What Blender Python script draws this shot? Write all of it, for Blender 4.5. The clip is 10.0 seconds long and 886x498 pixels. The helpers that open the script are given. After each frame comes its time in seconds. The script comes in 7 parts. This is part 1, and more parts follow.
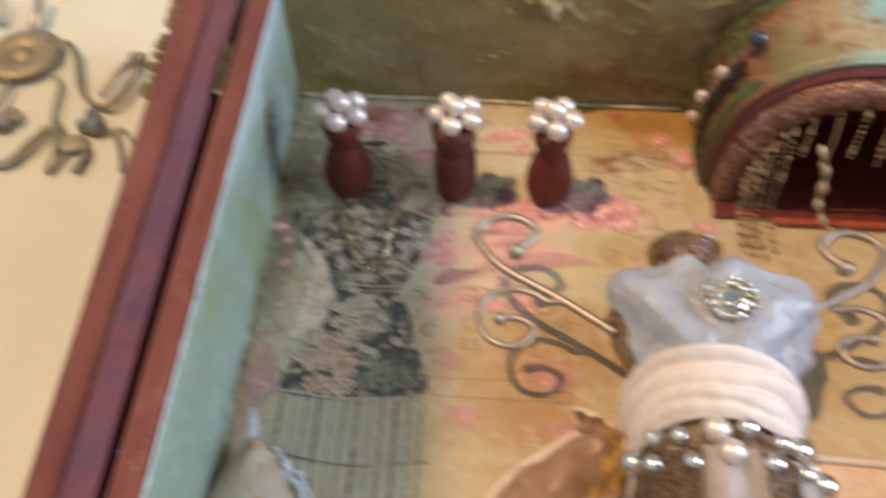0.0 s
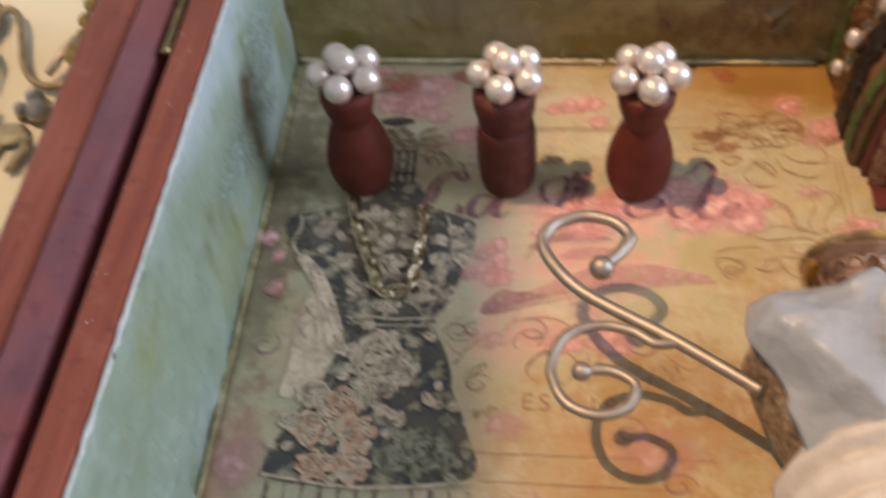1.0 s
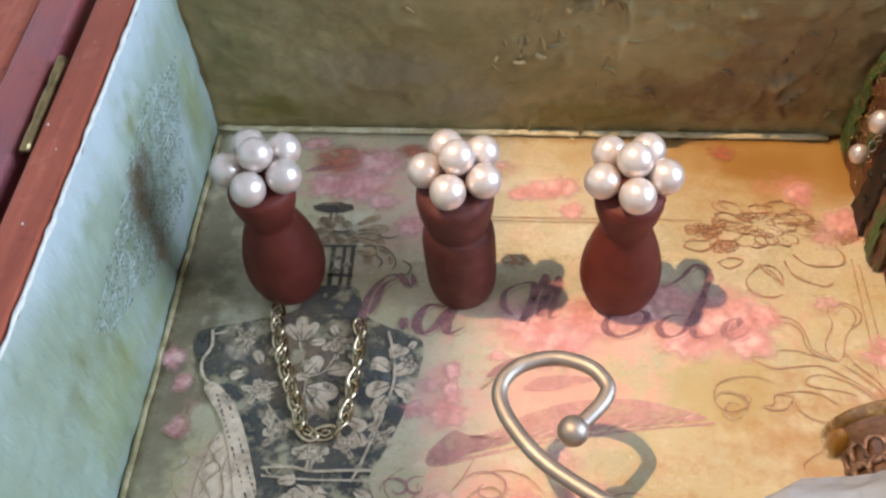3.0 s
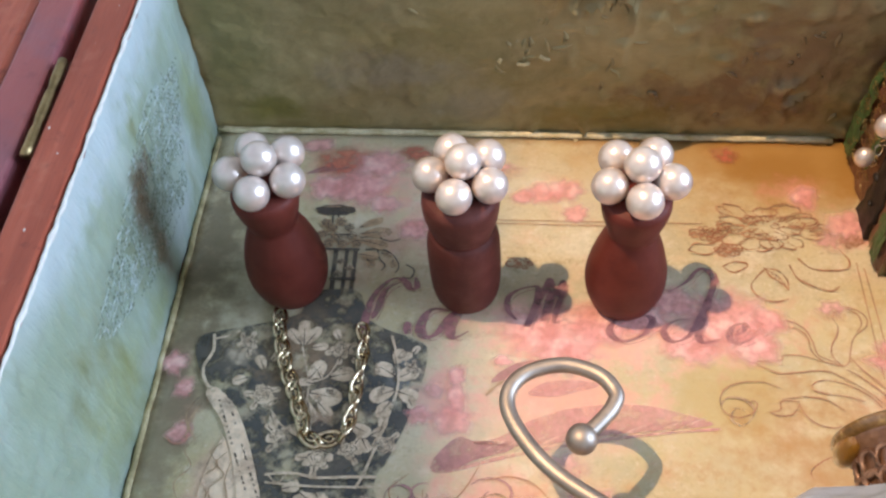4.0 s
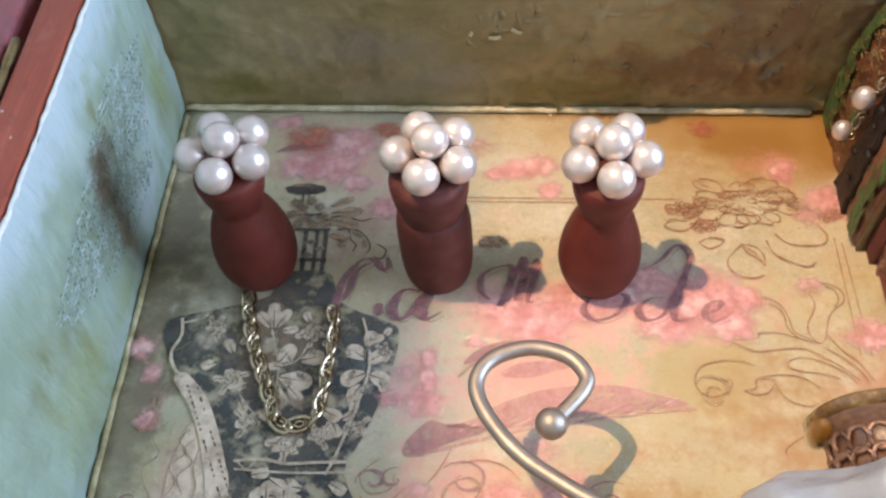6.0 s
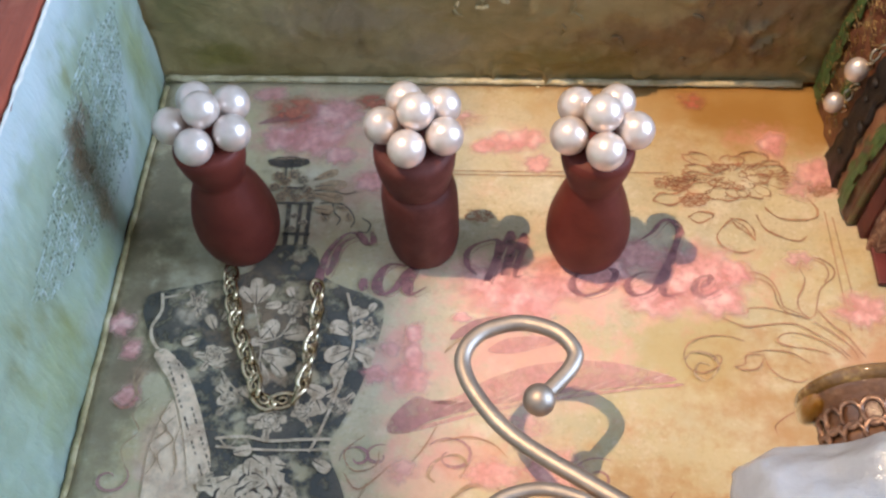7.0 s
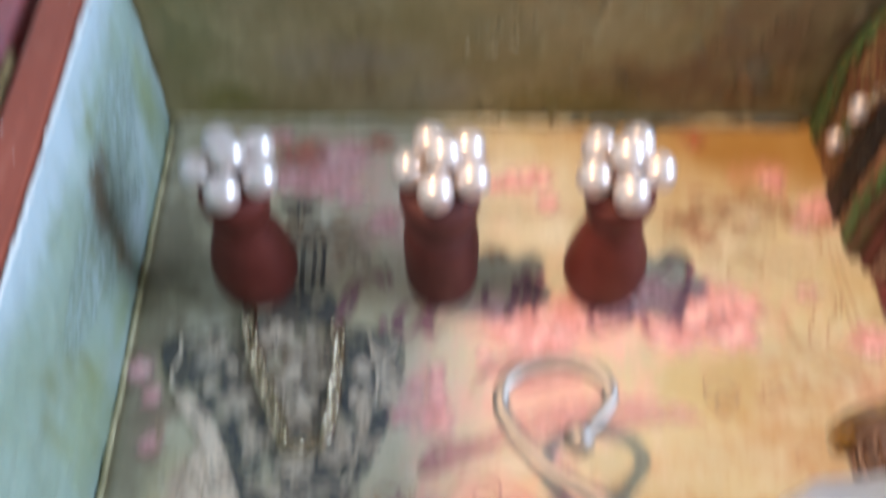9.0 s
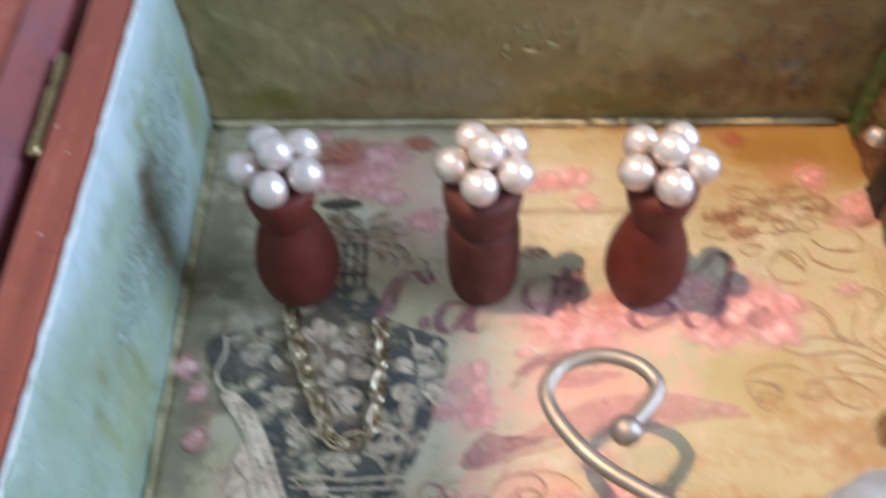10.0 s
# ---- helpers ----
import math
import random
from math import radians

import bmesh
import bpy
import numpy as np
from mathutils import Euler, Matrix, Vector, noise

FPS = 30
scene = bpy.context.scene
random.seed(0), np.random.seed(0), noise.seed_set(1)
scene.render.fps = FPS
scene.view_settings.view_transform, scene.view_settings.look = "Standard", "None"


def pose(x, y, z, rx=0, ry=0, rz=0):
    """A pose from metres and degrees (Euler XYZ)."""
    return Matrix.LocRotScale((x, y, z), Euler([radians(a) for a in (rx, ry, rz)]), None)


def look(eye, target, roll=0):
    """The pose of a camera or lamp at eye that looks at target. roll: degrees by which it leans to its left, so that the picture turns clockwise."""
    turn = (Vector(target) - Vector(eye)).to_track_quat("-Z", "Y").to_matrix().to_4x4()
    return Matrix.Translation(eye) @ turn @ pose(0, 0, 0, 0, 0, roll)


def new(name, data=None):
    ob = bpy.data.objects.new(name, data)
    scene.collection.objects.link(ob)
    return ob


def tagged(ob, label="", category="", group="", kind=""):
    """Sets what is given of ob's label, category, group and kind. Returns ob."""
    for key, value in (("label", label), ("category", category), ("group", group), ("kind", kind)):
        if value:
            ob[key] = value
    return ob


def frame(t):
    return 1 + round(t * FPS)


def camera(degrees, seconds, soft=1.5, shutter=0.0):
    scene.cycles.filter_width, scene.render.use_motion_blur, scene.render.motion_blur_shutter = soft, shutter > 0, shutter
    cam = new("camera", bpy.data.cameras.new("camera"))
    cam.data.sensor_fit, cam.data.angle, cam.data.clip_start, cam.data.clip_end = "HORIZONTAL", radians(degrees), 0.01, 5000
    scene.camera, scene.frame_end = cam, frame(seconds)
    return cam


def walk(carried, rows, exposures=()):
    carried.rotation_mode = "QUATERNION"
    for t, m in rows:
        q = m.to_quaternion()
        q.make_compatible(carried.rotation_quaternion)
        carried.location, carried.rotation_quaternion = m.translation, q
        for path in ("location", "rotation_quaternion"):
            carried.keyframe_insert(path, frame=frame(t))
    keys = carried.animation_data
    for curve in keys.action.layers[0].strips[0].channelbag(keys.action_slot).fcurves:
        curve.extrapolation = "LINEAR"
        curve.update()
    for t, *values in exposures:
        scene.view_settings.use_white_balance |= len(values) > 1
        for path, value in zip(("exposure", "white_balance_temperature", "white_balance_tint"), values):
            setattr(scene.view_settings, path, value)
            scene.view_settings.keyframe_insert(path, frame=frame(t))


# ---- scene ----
cam = camera(49.9, 10.0, soft=2.5, shutter=0.5)
PATH = [
    (0, (0.0361, 0.0314, 0.2635), (-0.1260, 1.2494, -1.3144), -3.0),
    (0.2, (0.0166, 0.0448, 0.2491), (-0.1646, 1.2448, -1.3406), -4.6),
    (0.3, (0.0179, 0.0520, 0.2362), (-0.2040, 1.2379, -1.3589), -5.8),
    (0.4, (0.0214, 0.0584, 0.2266), (-0.2114, 1.2665, -1.3502), -6.3),
    (0.5, (0.0244, 0.0660, 0.2275), (-0.2047, 1.2658, -1.3562), -6.3),
    (0.7, (0.0344, 0.0796, 0.2141), (-0.2368, 1.3193, -1.3317), -8.5),
    (1, (0.0273, 0.0925, 0.1915), (-0.2302, 1.2969, -1.3843), -7.9),
    (1.2, (0.0285, 0.1022, 0.1849), (-0.1708, 1.2755, -1.4225), -6.2),
    (1.5, (0.0310, 0.1141, 0.1829), (-0.1647, 1.3108, -1.4076), -5.3),
    (1.7, (0.0313, 0.1224, 0.1793), (-0.1754, 1.3062, -1.4194), -6.1),
    (2, (0.0311, 0.1347, 0.1801), (-0.1789, 1.3351, -1.4057), -6.4),
    (2.2, (0.0296, 0.1371, 0.1761), (-0.1787, 1.3472, -1.4027), -6.3),
    (2.5, (0.0305, 0.1407, 0.1731), (-0.1879, 1.3427, -1.4104), -6.6),
    (4, (0.0266, 0.1431, 0.1733), (-0.1717, 1.3405, -1.4163), -5.8),
    (4.5, (0.0307, 0.1457, 0.1731), (-0.1750, 1.3325, -1.4235), -6.4),
    (5, (0.0292, 0.1463, 0.1716), (-0.1519, 1.3279, -1.4319), -5.6),
    (5.5, (0.0291, 0.1474, 0.1721), (-0.1515, 1.3021, -1.4509), -6.0),
    (6, (0.0305, 0.1476, 0.1714), (-0.1487, 1.2929, -1.4584), -6.1),
    (7.5, (0.0299, 0.1494, 0.1674), (-0.1161, 1.2544, -1.4931), -4.9),
    (8, (0.0269, 0.1489, 0.1699), (-0.0864, 1.2856, -1.4717), -2.9),
    (8.5, (0.0272, 0.1507, 0.1750), (-0.0848, 1.3100, -1.4509), -3.8),
    (9, (0.0155, 0.1490, 0.1713), (-0.0245, 1.3142, -1.4540), -1.3),
    (9.2, (0.0209, 0.1517, 0.1768), (-0.0718, 1.3709, -1.4059), -3.1),
    (9.5, (0.0162, 0.1499, 0.1676), (-0.0410, 1.3205, -1.4530), -1.8),
    (9.7, (0.0152, 0.1485, 0.1700), (-0.0595, 1.3616, -1.4183), -2.0),
    (10, (0.0117, 0.1454, 0.1706), (-0.0764, 1.3322, -1.4368), -3.4),
]
# shake of the held camera: blur of the picture while the shutter is open, in degrees to the side and down
SHAKE = {0: (0.36, 0.12), 0.5: (0.32, -0.16), 1: (0.19, 0.13), 1.5: (0.04, 0.22), 2: (0.12, 0.15), 2.5: (0.06, 0.06), 5.5: (0.05, 0.04), 7.5: (0.09, 0.07), 8.5: (0.05, 0.30), 9: (0.0, 0.80), 9.2: (0.08, 0.40), 9.5: (0.12, 0.12), 10: (0.26, 0.19)}
rows = []
for t, eye, target, roll in PATH:
    side, down = SHAKE.get(t, (0.0, 0.0))
    for step in (-1, 0, 1) if t in SHAKE else (0,):
        moment = t + step / FPS
        if 0 <= moment <= 10:
            rows.append((moment, look(eye, target, roll) @ pose(0, 0, 0, 2 * step * down, 2 * step * side, 0)))
walk(cam, rows, exposures=[(0, -0.42, 6720, 21), (0.5, -0.56, 7110, 24.5), (1, -0.52, 7060, 24), (1.5, -0.29, 6960, 23), (2, -0.11, 6620, 20), (2.5, -0.05, 6460, 20.4), (4.5, -0.04, 6190, 20.8), (6, -0.04, 6080, 20.3), (10, -0.04, 5910, 19.8)])

# ---- light: sun through the window beside the table, cool daylight from the window across the room ----
world = bpy.data.worlds.new("sky")
scene.world = world
world.use_nodes = True
sky = world.node_tree.nodes.new("ShaderNodeTexSky")
sky.sky_type, sky.sun_disc, sky.sun_elevation, sky.sun_rotation = "NISHITA", False, radians(70.2), radians(-90)
background = world.node_tree.nodes["Background"]
background.inputs["Strength"].default_value = 0.12
world.node_tree.links.new(sky.outputs[0], background.inputs["Color"])

sun = new("sun", bpy.data.lights.new("sun", "SUN"))
sun.data.energy, sun.data.angle, sun.data.color = 3.6, radians(1.0), (1.0, 0.70, 0.36)
sun.matrix_world = look((-0.36, 0.015, 1.0), (0, 0, 0))

daylight = new("window_daylight", bpy.data.lights.new("window_daylight", "AREA"))
daylight.data.shape, daylight.data.size, daylight.data.size_y = "RECTANGLE", 1.1, 1.2
daylight.data.energy, daylight.data.color = 68.0, (0.60, 0.81, 1.0)
daylight.matrix_world = look((1.72, 0.15, 0.95), (0.0, 0.15, 0.95))


# ---- materials ----
def material(name, rough=0.6, metal=0.0, colours=((0, (0.5, 0.5, 0.5)), (1, (0.6, 0.6, 0.6))), size=0.006, detail=6.0, stretch=(1, 1, 1),
             bump=0.0, bump_size=0.001, coat=0.0, sheen=0.0, fine=0.15, spec=0.5):
    """Principled surface: a ramp over noise of that grain size (metres), a finer grain over it, and relief."""
    m = bpy.data.materials.new(name)
    m.use_nodes = True
    tree = m.node_tree
    nodes, links = tree.nodes, tree.links
    bsdf = nodes["Principled BSDF"]
    where = nodes.new("ShaderNodeTexCoord")
    scale = nodes.new("ShaderNodeMapping")
    scale.inputs["Scale"].default_value = stretch
    links.new(where.outputs["Object"], scale.inputs["Vector"])
    grain = nodes.new("ShaderNodeTexNoise")
    grain.inputs["Scale"].default_value, grain.inputs["Detail"].default_value, grain.inputs["Roughness"].default_value = 1 / size, detail, 0.6
    links.new(scale.outputs[0], grain.inputs["Vector"])
    ramp = nodes.new("ShaderNodeValToRGB")
    while len(ramp.color_ramp.elements) < len(colours):
        ramp.color_ramp.elements.new(0.5)
    for element, (place, colour) in zip(ramp.color_ramp.elements, colours):
        element.position, element.color = place, (*colour, 1)
    links.new(grain.outputs["Fac"], ramp.inputs["Fac"])
    speck = nodes.new("ShaderNodeTexNoise")
    speck.inputs["Scale"].default_value, speck.inputs["Detail"].default_value = 1 / bump_size, 4.0
    links.new(scale.outputs[0], speck.inputs["Vector"])
    tone = nodes.new("ShaderNodeMapRange")
    tone.inputs["To Min"].default_value, tone.inputs["To Max"].default_value = 1 - fine, 1 + fine
    links.new(speck.outputs["Fac"], tone.inputs["Value"])
    shade = nodes.new("ShaderNodeMix")
    shade.data_type, shade.blend_type = "RGBA", "MULTIPLY"
    shade.inputs["Factor"].default_value = 1.0
    links.new(ramp.outputs["Color"], shade.inputs["A"])
    links.new(tone.outputs["Result"], shade.inputs["B"])
    links.new(shade.outputs["Result"], bsdf.inputs["Base Color"])
    bsdf.inputs["Roughness"].default_value, bsdf.inputs["Metallic"].default_value = rough, metal
    bsdf.inputs["Coat Weight"].default_value, bsdf.inputs["Sheen Weight"].default_value = coat, sheen
    bsdf.inputs["Specular IOR Level"].default_value = spec
    if bump:
        relief = nodes.new("ShaderNodeBump")
        relief.inputs["Strength"].default_value, relief.inputs["Distance"].default_value = bump, bump_size * 0.5
        links.new(speck.outputs["Fac"], relief.inputs["Height"])
        links.new(relief.outputs["Normal"], bsdf.inputs["Normal"])
    return m


def blots(m, spots, plane="xy", grain=200, rough=2.6, soft=1.0):
    """Adds watercolour blots (x, y, rx, ry, colour, strength) over the base colour of m, in one plane; rough: how ragged, soft: how wide the edge."""
    tree = m.node_tree
    nodes, links = tree.nodes, tree.links
    bsdf = nodes["Principled BSDF"]
    where = nodes.new("ShaderNodeTexCoord")
    wobble = nodes.new("ShaderNodeTexNoise")
    wobble.inputs["Scale"].default_value, wobble.inputs["Detail"].default_value, wobble.inputs["Roughness"].default_value = grain, 8, 0.62
    links.new(where.outputs["Object"], wobble.inputs["Vector"])
    source = bsdf.inputs["Base Color"].links[0].from_socket
    for x, y, rx, ry, colour, strength in spots:
        place = nodes.new("ShaderNodeMapping")
        place.vector_type = "POINT"
        spot, scale = {"x": 0.0, "y": 0.0, "z": 0.0}, {"x": 0.0, "y": 0.0, "z": 0.0}
        for axis, at, reach in zip(plane, (x, y), (rx, ry)):
            spot[axis], scale[axis] = -at / reach, 1 / reach
        place.inputs["Location"].default_value = tuple(spot.values())
        place.inputs["Scale"].default_value = tuple(scale.values())
        links.new(where.outputs["Object"], place.inputs["Vector"])
        far = nodes.new("ShaderNodeVectorMath")
        far.operation = "LENGTH"
        links.new(place.outputs[0], far.inputs[0])
        ragged = nodes.new("ShaderNodeMath")
        ragged.operation = "MULTIPLY_ADD"
        ragged.inputs[1].default_value = rough
        links.new(wobble.outputs["Fac"], ragged.inputs[0])
        links.new(far.outputs["Value"], ragged.inputs[2])
        mask = nodes.new("ShaderNodeMapRange")
        mask.interpolation_type = "SMOOTHSTEP"
        for key, value in (("From Min", rough / 2 + 0.65 - soft / 2), ("From Max", rough / 2 + 0.65 + soft / 2), ("To Min", strength), ("To Max", 0.0)):
            mask.inputs[key].default_value = value
        links.new(ragged.outputs[0], mask.inputs["Value"])
        mix = nodes.new("ShaderNodeMix")
        mix.data_type = "RGBA"
        links.new(mask.outputs["Result"], mix.inputs["Factor"])
        links.new(source, mix.inputs["A"])
        mix.inputs["B"].default_value = (*colour, 1)
        source = mix.outputs["Result"]
    links.new(source, bsdf.inputs["Base Color"])
    return m


SALMON = (0.74, 0.40, 0.34)
PINK, ROSE, AMBER, GREY = (0.66, 0.28, 0.25), (0.42, 0.11, 0.11), (0.36, 0.17, 0.04), (0.34, 0.33, 0.24)
paper_mat = material("aged_paper", 0.32, colours=((0.3, (0.47, 0.38, 0.21)), (0.5, (0.54, 0.46, 0.30)), (0.7, (0.60, 0.54, 0.40))), size=0.03, bump=0.15, bump_size=0.0008, fine=0.17, coat=0.25)


def mottle(m, layers):
    """Ragged all-over staining: (size, low, high, colour, strength)."""
    tree = m.node_tree
    nodes, links = tree.nodes, tree.links
    bsdf = nodes["Principled BSDF"]
    where = nodes.new("ShaderNodeTexCoord")
    source = bsdf.inputs["Base Color"].links[0].from_socket
    for k, (size, low, high, colour, strength) in enumerate(layers):
        shift = nodes.new("ShaderNodeMapping")
        shift.inputs["Location"].default_value = (0.31 * k, 0.17 * k, 0)
        links.new(where.outputs["Object"], shift.inputs["Vector"])
        cloud = nodes.new("ShaderNodeTexNoise")
        cloud.inputs["Scale"].default_value, cloud.inputs["Detail"].default_value, cloud.inputs["Roughness"].default_value = 1 / size, 8, 0.62
        links.new(shift.outputs[0], cloud.inputs["Vector"])
        mask = nodes.new("ShaderNodeMapRange")
        for key, value in (("From Min", low), ("From Max", high), ("To Min", 0.0), ("To Max", strength)):
            mask.inputs[key].default_value = value
        links.new(cloud.outputs["Fac"], mask.inputs["Value"])
        mix = nodes.new("ShaderNodeMix")
        mix.data_type = "RGBA"
        links.new(mask.outputs["Result"], mix.inputs["Factor"])
        links.new(source, mix.inputs["A"])
        mix.inputs["B"].default_value = (*colour, 1)
        source = mix.outputs["Result"]
    links.new(source, bsdf.inputs["Base Color"])


mottle(paper_mat, [(0.02, 0.48, 0.62, (0.40, 0.37, 0.25), 0.55), (0.012, 0.52, 0.66, (0.62, 0.36, 0.27), 0.40), (0.006, 0.55, 0.65, (0.68, 0.62, 0.50), 0.45), (0.003, 0.56, 0.66, (0.34, 0.25, 0.13), 0.45), (0.030, 0.50, 0.60, (0.52, 0.43, 0.22), 0.5), (0.0012, 0.56, 0.68, (0.72, 0.66, 0.54), 0.35), (0.0014, 0.57, 0.66, (0.33, 0.26, 0.15), 0.45), (0.0045, 0.54, 0.62, (0.45, 0.40, 0.27), 0.4)])
TAN = (0.42, 0.23, 0.075)
# broad washes with soft tide lines: amber along the back, olive-tan rounds; grey-brown in the corner, part of it
# painted shade
blots(paper_mat, [
    (0.082, 0.3100, 0.082, 0.0310, (0.42, 0.255, 0.095), 0.80), (0.092, 0.3070, 0.042, 0.0230, (0.36, 0.19, 0.045), 0.85), (0.082, 0.3000, 0.016, 0.0085, (0.30, 0.145, 0.03), 0.55), (0.101, 0.3000, 0.010, 0.0120, (0.30, 0.15, 0.03), 0.55), (0.055, 0.3120, 0.085, 0.0080, (0.27, 0.135, 0.035), 0.55),
    (0.0760, 0.2260, 0.0360, 0.0300, (0.47, 0.365, 0.18), 0.50), (0.0655, 0.2395, 0.0160, 0.0155, (0.42, 0.31, 0.12), 0.70), (0.0800, 0.2560, 0.0160, 0.0120, (0.50, 0.38, 0.17), 0.35), (0.0480, 0.2960, 0.0200, 0.0120, (0.57, 0.46, 0.27), 0.40),
], grain=120, rough=0.9, soft=0.55)
blots(paper_mat, [
    (0.031, 0.252, 0.018, 0.008, PINK, 0.6), (0.0420, 0.2530, 0.0360, 0.0110, SALMON, 0.60), (0.0280, 0.2320, 0.0300, 0.0130, SALMON, 0.32), (0.0640, 0.2560, 0.0180, 0.0100, SALMON, 0.60), (0.0150, 0.2100, 0.0160, 0.0080, SALMON, 0.5), (-0.0160, 0.2960, 0.0180, 0.0110, SALMON, 0.5), (-0.0340, 0.2120, 0.0080, 0.0120, SALMON, 0.5), (0.086, 0.293, 0.008, 0.005, PINK, 0.6),
    (0.098, 0.282, 0.009, 0.006, PINK, 0.6), (-0.0500, 0.241, 0.005, 0.006, ROSE, 0.6), (-0.0450, 0.229, 0.005, 0.006, ROSE, 0.55),
    (0.032, 0.238, 0.022, 0.010, PINK, 0.50), (0.008, 0.236, 0.008, 0.010, PINK, 0.5), (0.020, 0.216, 0.014, 0.006, PINK, 0.45),
    (0.045, 0.186, 0.02, 0.012, PINK, 0.35), (0.052, 0.166, 0.02, 0.010, PINK, 0.35), (0.100, 0.236, 0.01, 0.01, PINK, 0.4), (-0.002, 0.279, 0.010, 0.010, PINK, 0.45), (-0.0180, 0.2920, 0.0160, 0.0080, PINK, 0.6),
    (0.107, 0.215, 0.04, 0.05, AMBER, 0.5), (0.062, 0.192, 0.022, 0.018, AMBER, 0.45), (0.085, 0.226, 0.03, 0.012, AMBER, 0.35), (0.045, 0.172, 0.02, 0.014, AMBER, 0.45), (0.030, 0.176, 0.034, 0.032, TAN, 0.5), (0.048, 0.200, 0.026, 0.020, (0.44, 0.25, 0.09), 0.45),
    # aged browns and greys by the left wall, with the corner's shade painted in
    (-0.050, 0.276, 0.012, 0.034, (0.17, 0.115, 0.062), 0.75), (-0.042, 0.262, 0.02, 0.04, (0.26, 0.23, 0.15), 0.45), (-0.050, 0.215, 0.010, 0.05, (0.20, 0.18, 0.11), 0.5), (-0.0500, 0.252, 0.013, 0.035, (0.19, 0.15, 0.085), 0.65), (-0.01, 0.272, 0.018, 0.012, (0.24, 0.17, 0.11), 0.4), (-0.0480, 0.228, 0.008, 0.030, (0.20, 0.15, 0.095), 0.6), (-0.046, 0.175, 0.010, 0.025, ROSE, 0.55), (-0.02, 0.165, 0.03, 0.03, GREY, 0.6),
    (0.074, 0.236, 0.014, 0.012, AMBER, 0.22), (0.056, 0.205, 0.02, 0.015, AMBER, 0.3),
])

ink_mat = material("slate_ink", 0.45, colours=((0.32, (0.050, 0.054, 0.054)), (0.5, (0.070, 0.070, 0.064)), (0.66, (0.125, 0.105, 0.080))), size=0.012, fine=0.25, bump_size=0.0006)
petal_mat = material("faded_petal_print", 0.45, colours=((0.3, (0.34, 0.245, 0.16)), (0.5, (0.58, 0.455, 0.32)), (0.7, (0.72, 0.59, 0.44))), size=0.0022, fine=0.14, bump_size=0.0005)
blush_mat = material("blush_petal_print", 0.45, colours=((0.3, (0.46, 0.23, 0.14)), (0.55, (0.64, 0.41, 0.27)), (0.7, (0.72, 0.53, 0.38))), size=0.0022, fine=0.14, bump_size=0.0005)
cream_ink_mat = material("cream_print", 0.45, colours=((0.3, (0.72, 0.52, 0.36)), (0.7, (0.84, 0.67, 0.50))), size=0.003, fine=0.15)
plum_ink_mat = material("plum_ink", 0.45, colours=((0.3, (0.20, 0.075, 0.095)), (0.7, (0.36, 0.17, 0.17))), size=0.003, fine=0.25)
rose_ink_mat = material("rose_ink", 0.45, colours=((0.3, (0.54, 0.23, 0.22)), (0.6, (0.64, 0.34, 0.31)), (0.8, (0.68, 0.44, 0.38))), size=0.004, fine=0.2)
sepia_mat = material("sepia_ink", 0.5, colours=((0.3, (0.27, 0.105, 0.055)), (0.7, (0.43, 0.22, 0.12))), size=0.003, fine=0.3)

vein_mat = material("dark_vein_ink", 0.5, colours=((0.3, (0.035, 0.033, 0.032)), (0.7, (0.085, 0.066, 0.053))), size=0.003, fine=0.2)
green_leaf_mat = material("faded_green_print", 0.45, colours=((0.3, (0.16, 0.15, 0.09)), (0.7, (0.36, 0.34, 0.24))), size=0.003, fine=0.2)
tan_leaf_mat = material("tan_leaf_print", 0.45, colours=((0.3, (0.26, 0.15, 0.08)), (0.7, (0.50, 0.36, 0.22))), size=0.003, fine=0.2)
plum_rose_mat = material("faded_plum_print", 0.45, colours=((0.3, (0.31, 0.14, 0.16)), (0.7, (0.50, 0.26, 0.24))), size=0.004, fine=0.2)
pink_mat = material("coral_pink_print", 0.42, colours=((0.36, (0.74, 0.31, 0.29)), (0.52, (0.78, 0.40, 0.37)), (0.66, (0.81, 0.52, 0.46))), size=0.0045, fine=0.12)
faint_pink_mat = material("faint_pink_print", 0.42, colours=((0.3, (0.68, 0.30, 0.29)), (0.7, (0.74, 0.46, 0.42))), size=0.005, fine=0.12)
red_ink_mat = material("brick_red_print", 0.45, colours=((0.3, (0.40, 0.09, 0.05)), (0.6, (0.52, 0.17, 0.11)), (0.8, (0.58, 0.30, 0.20))), size=0.004, fine=0.2)
pale_pink_mat = material("pale_pink_line", 0.42, colours=((0.3, (0.62, 0.38, 0.30)), (0.7, (0.70, 0.52, 0.42))), size=0.004, fine=0.1)


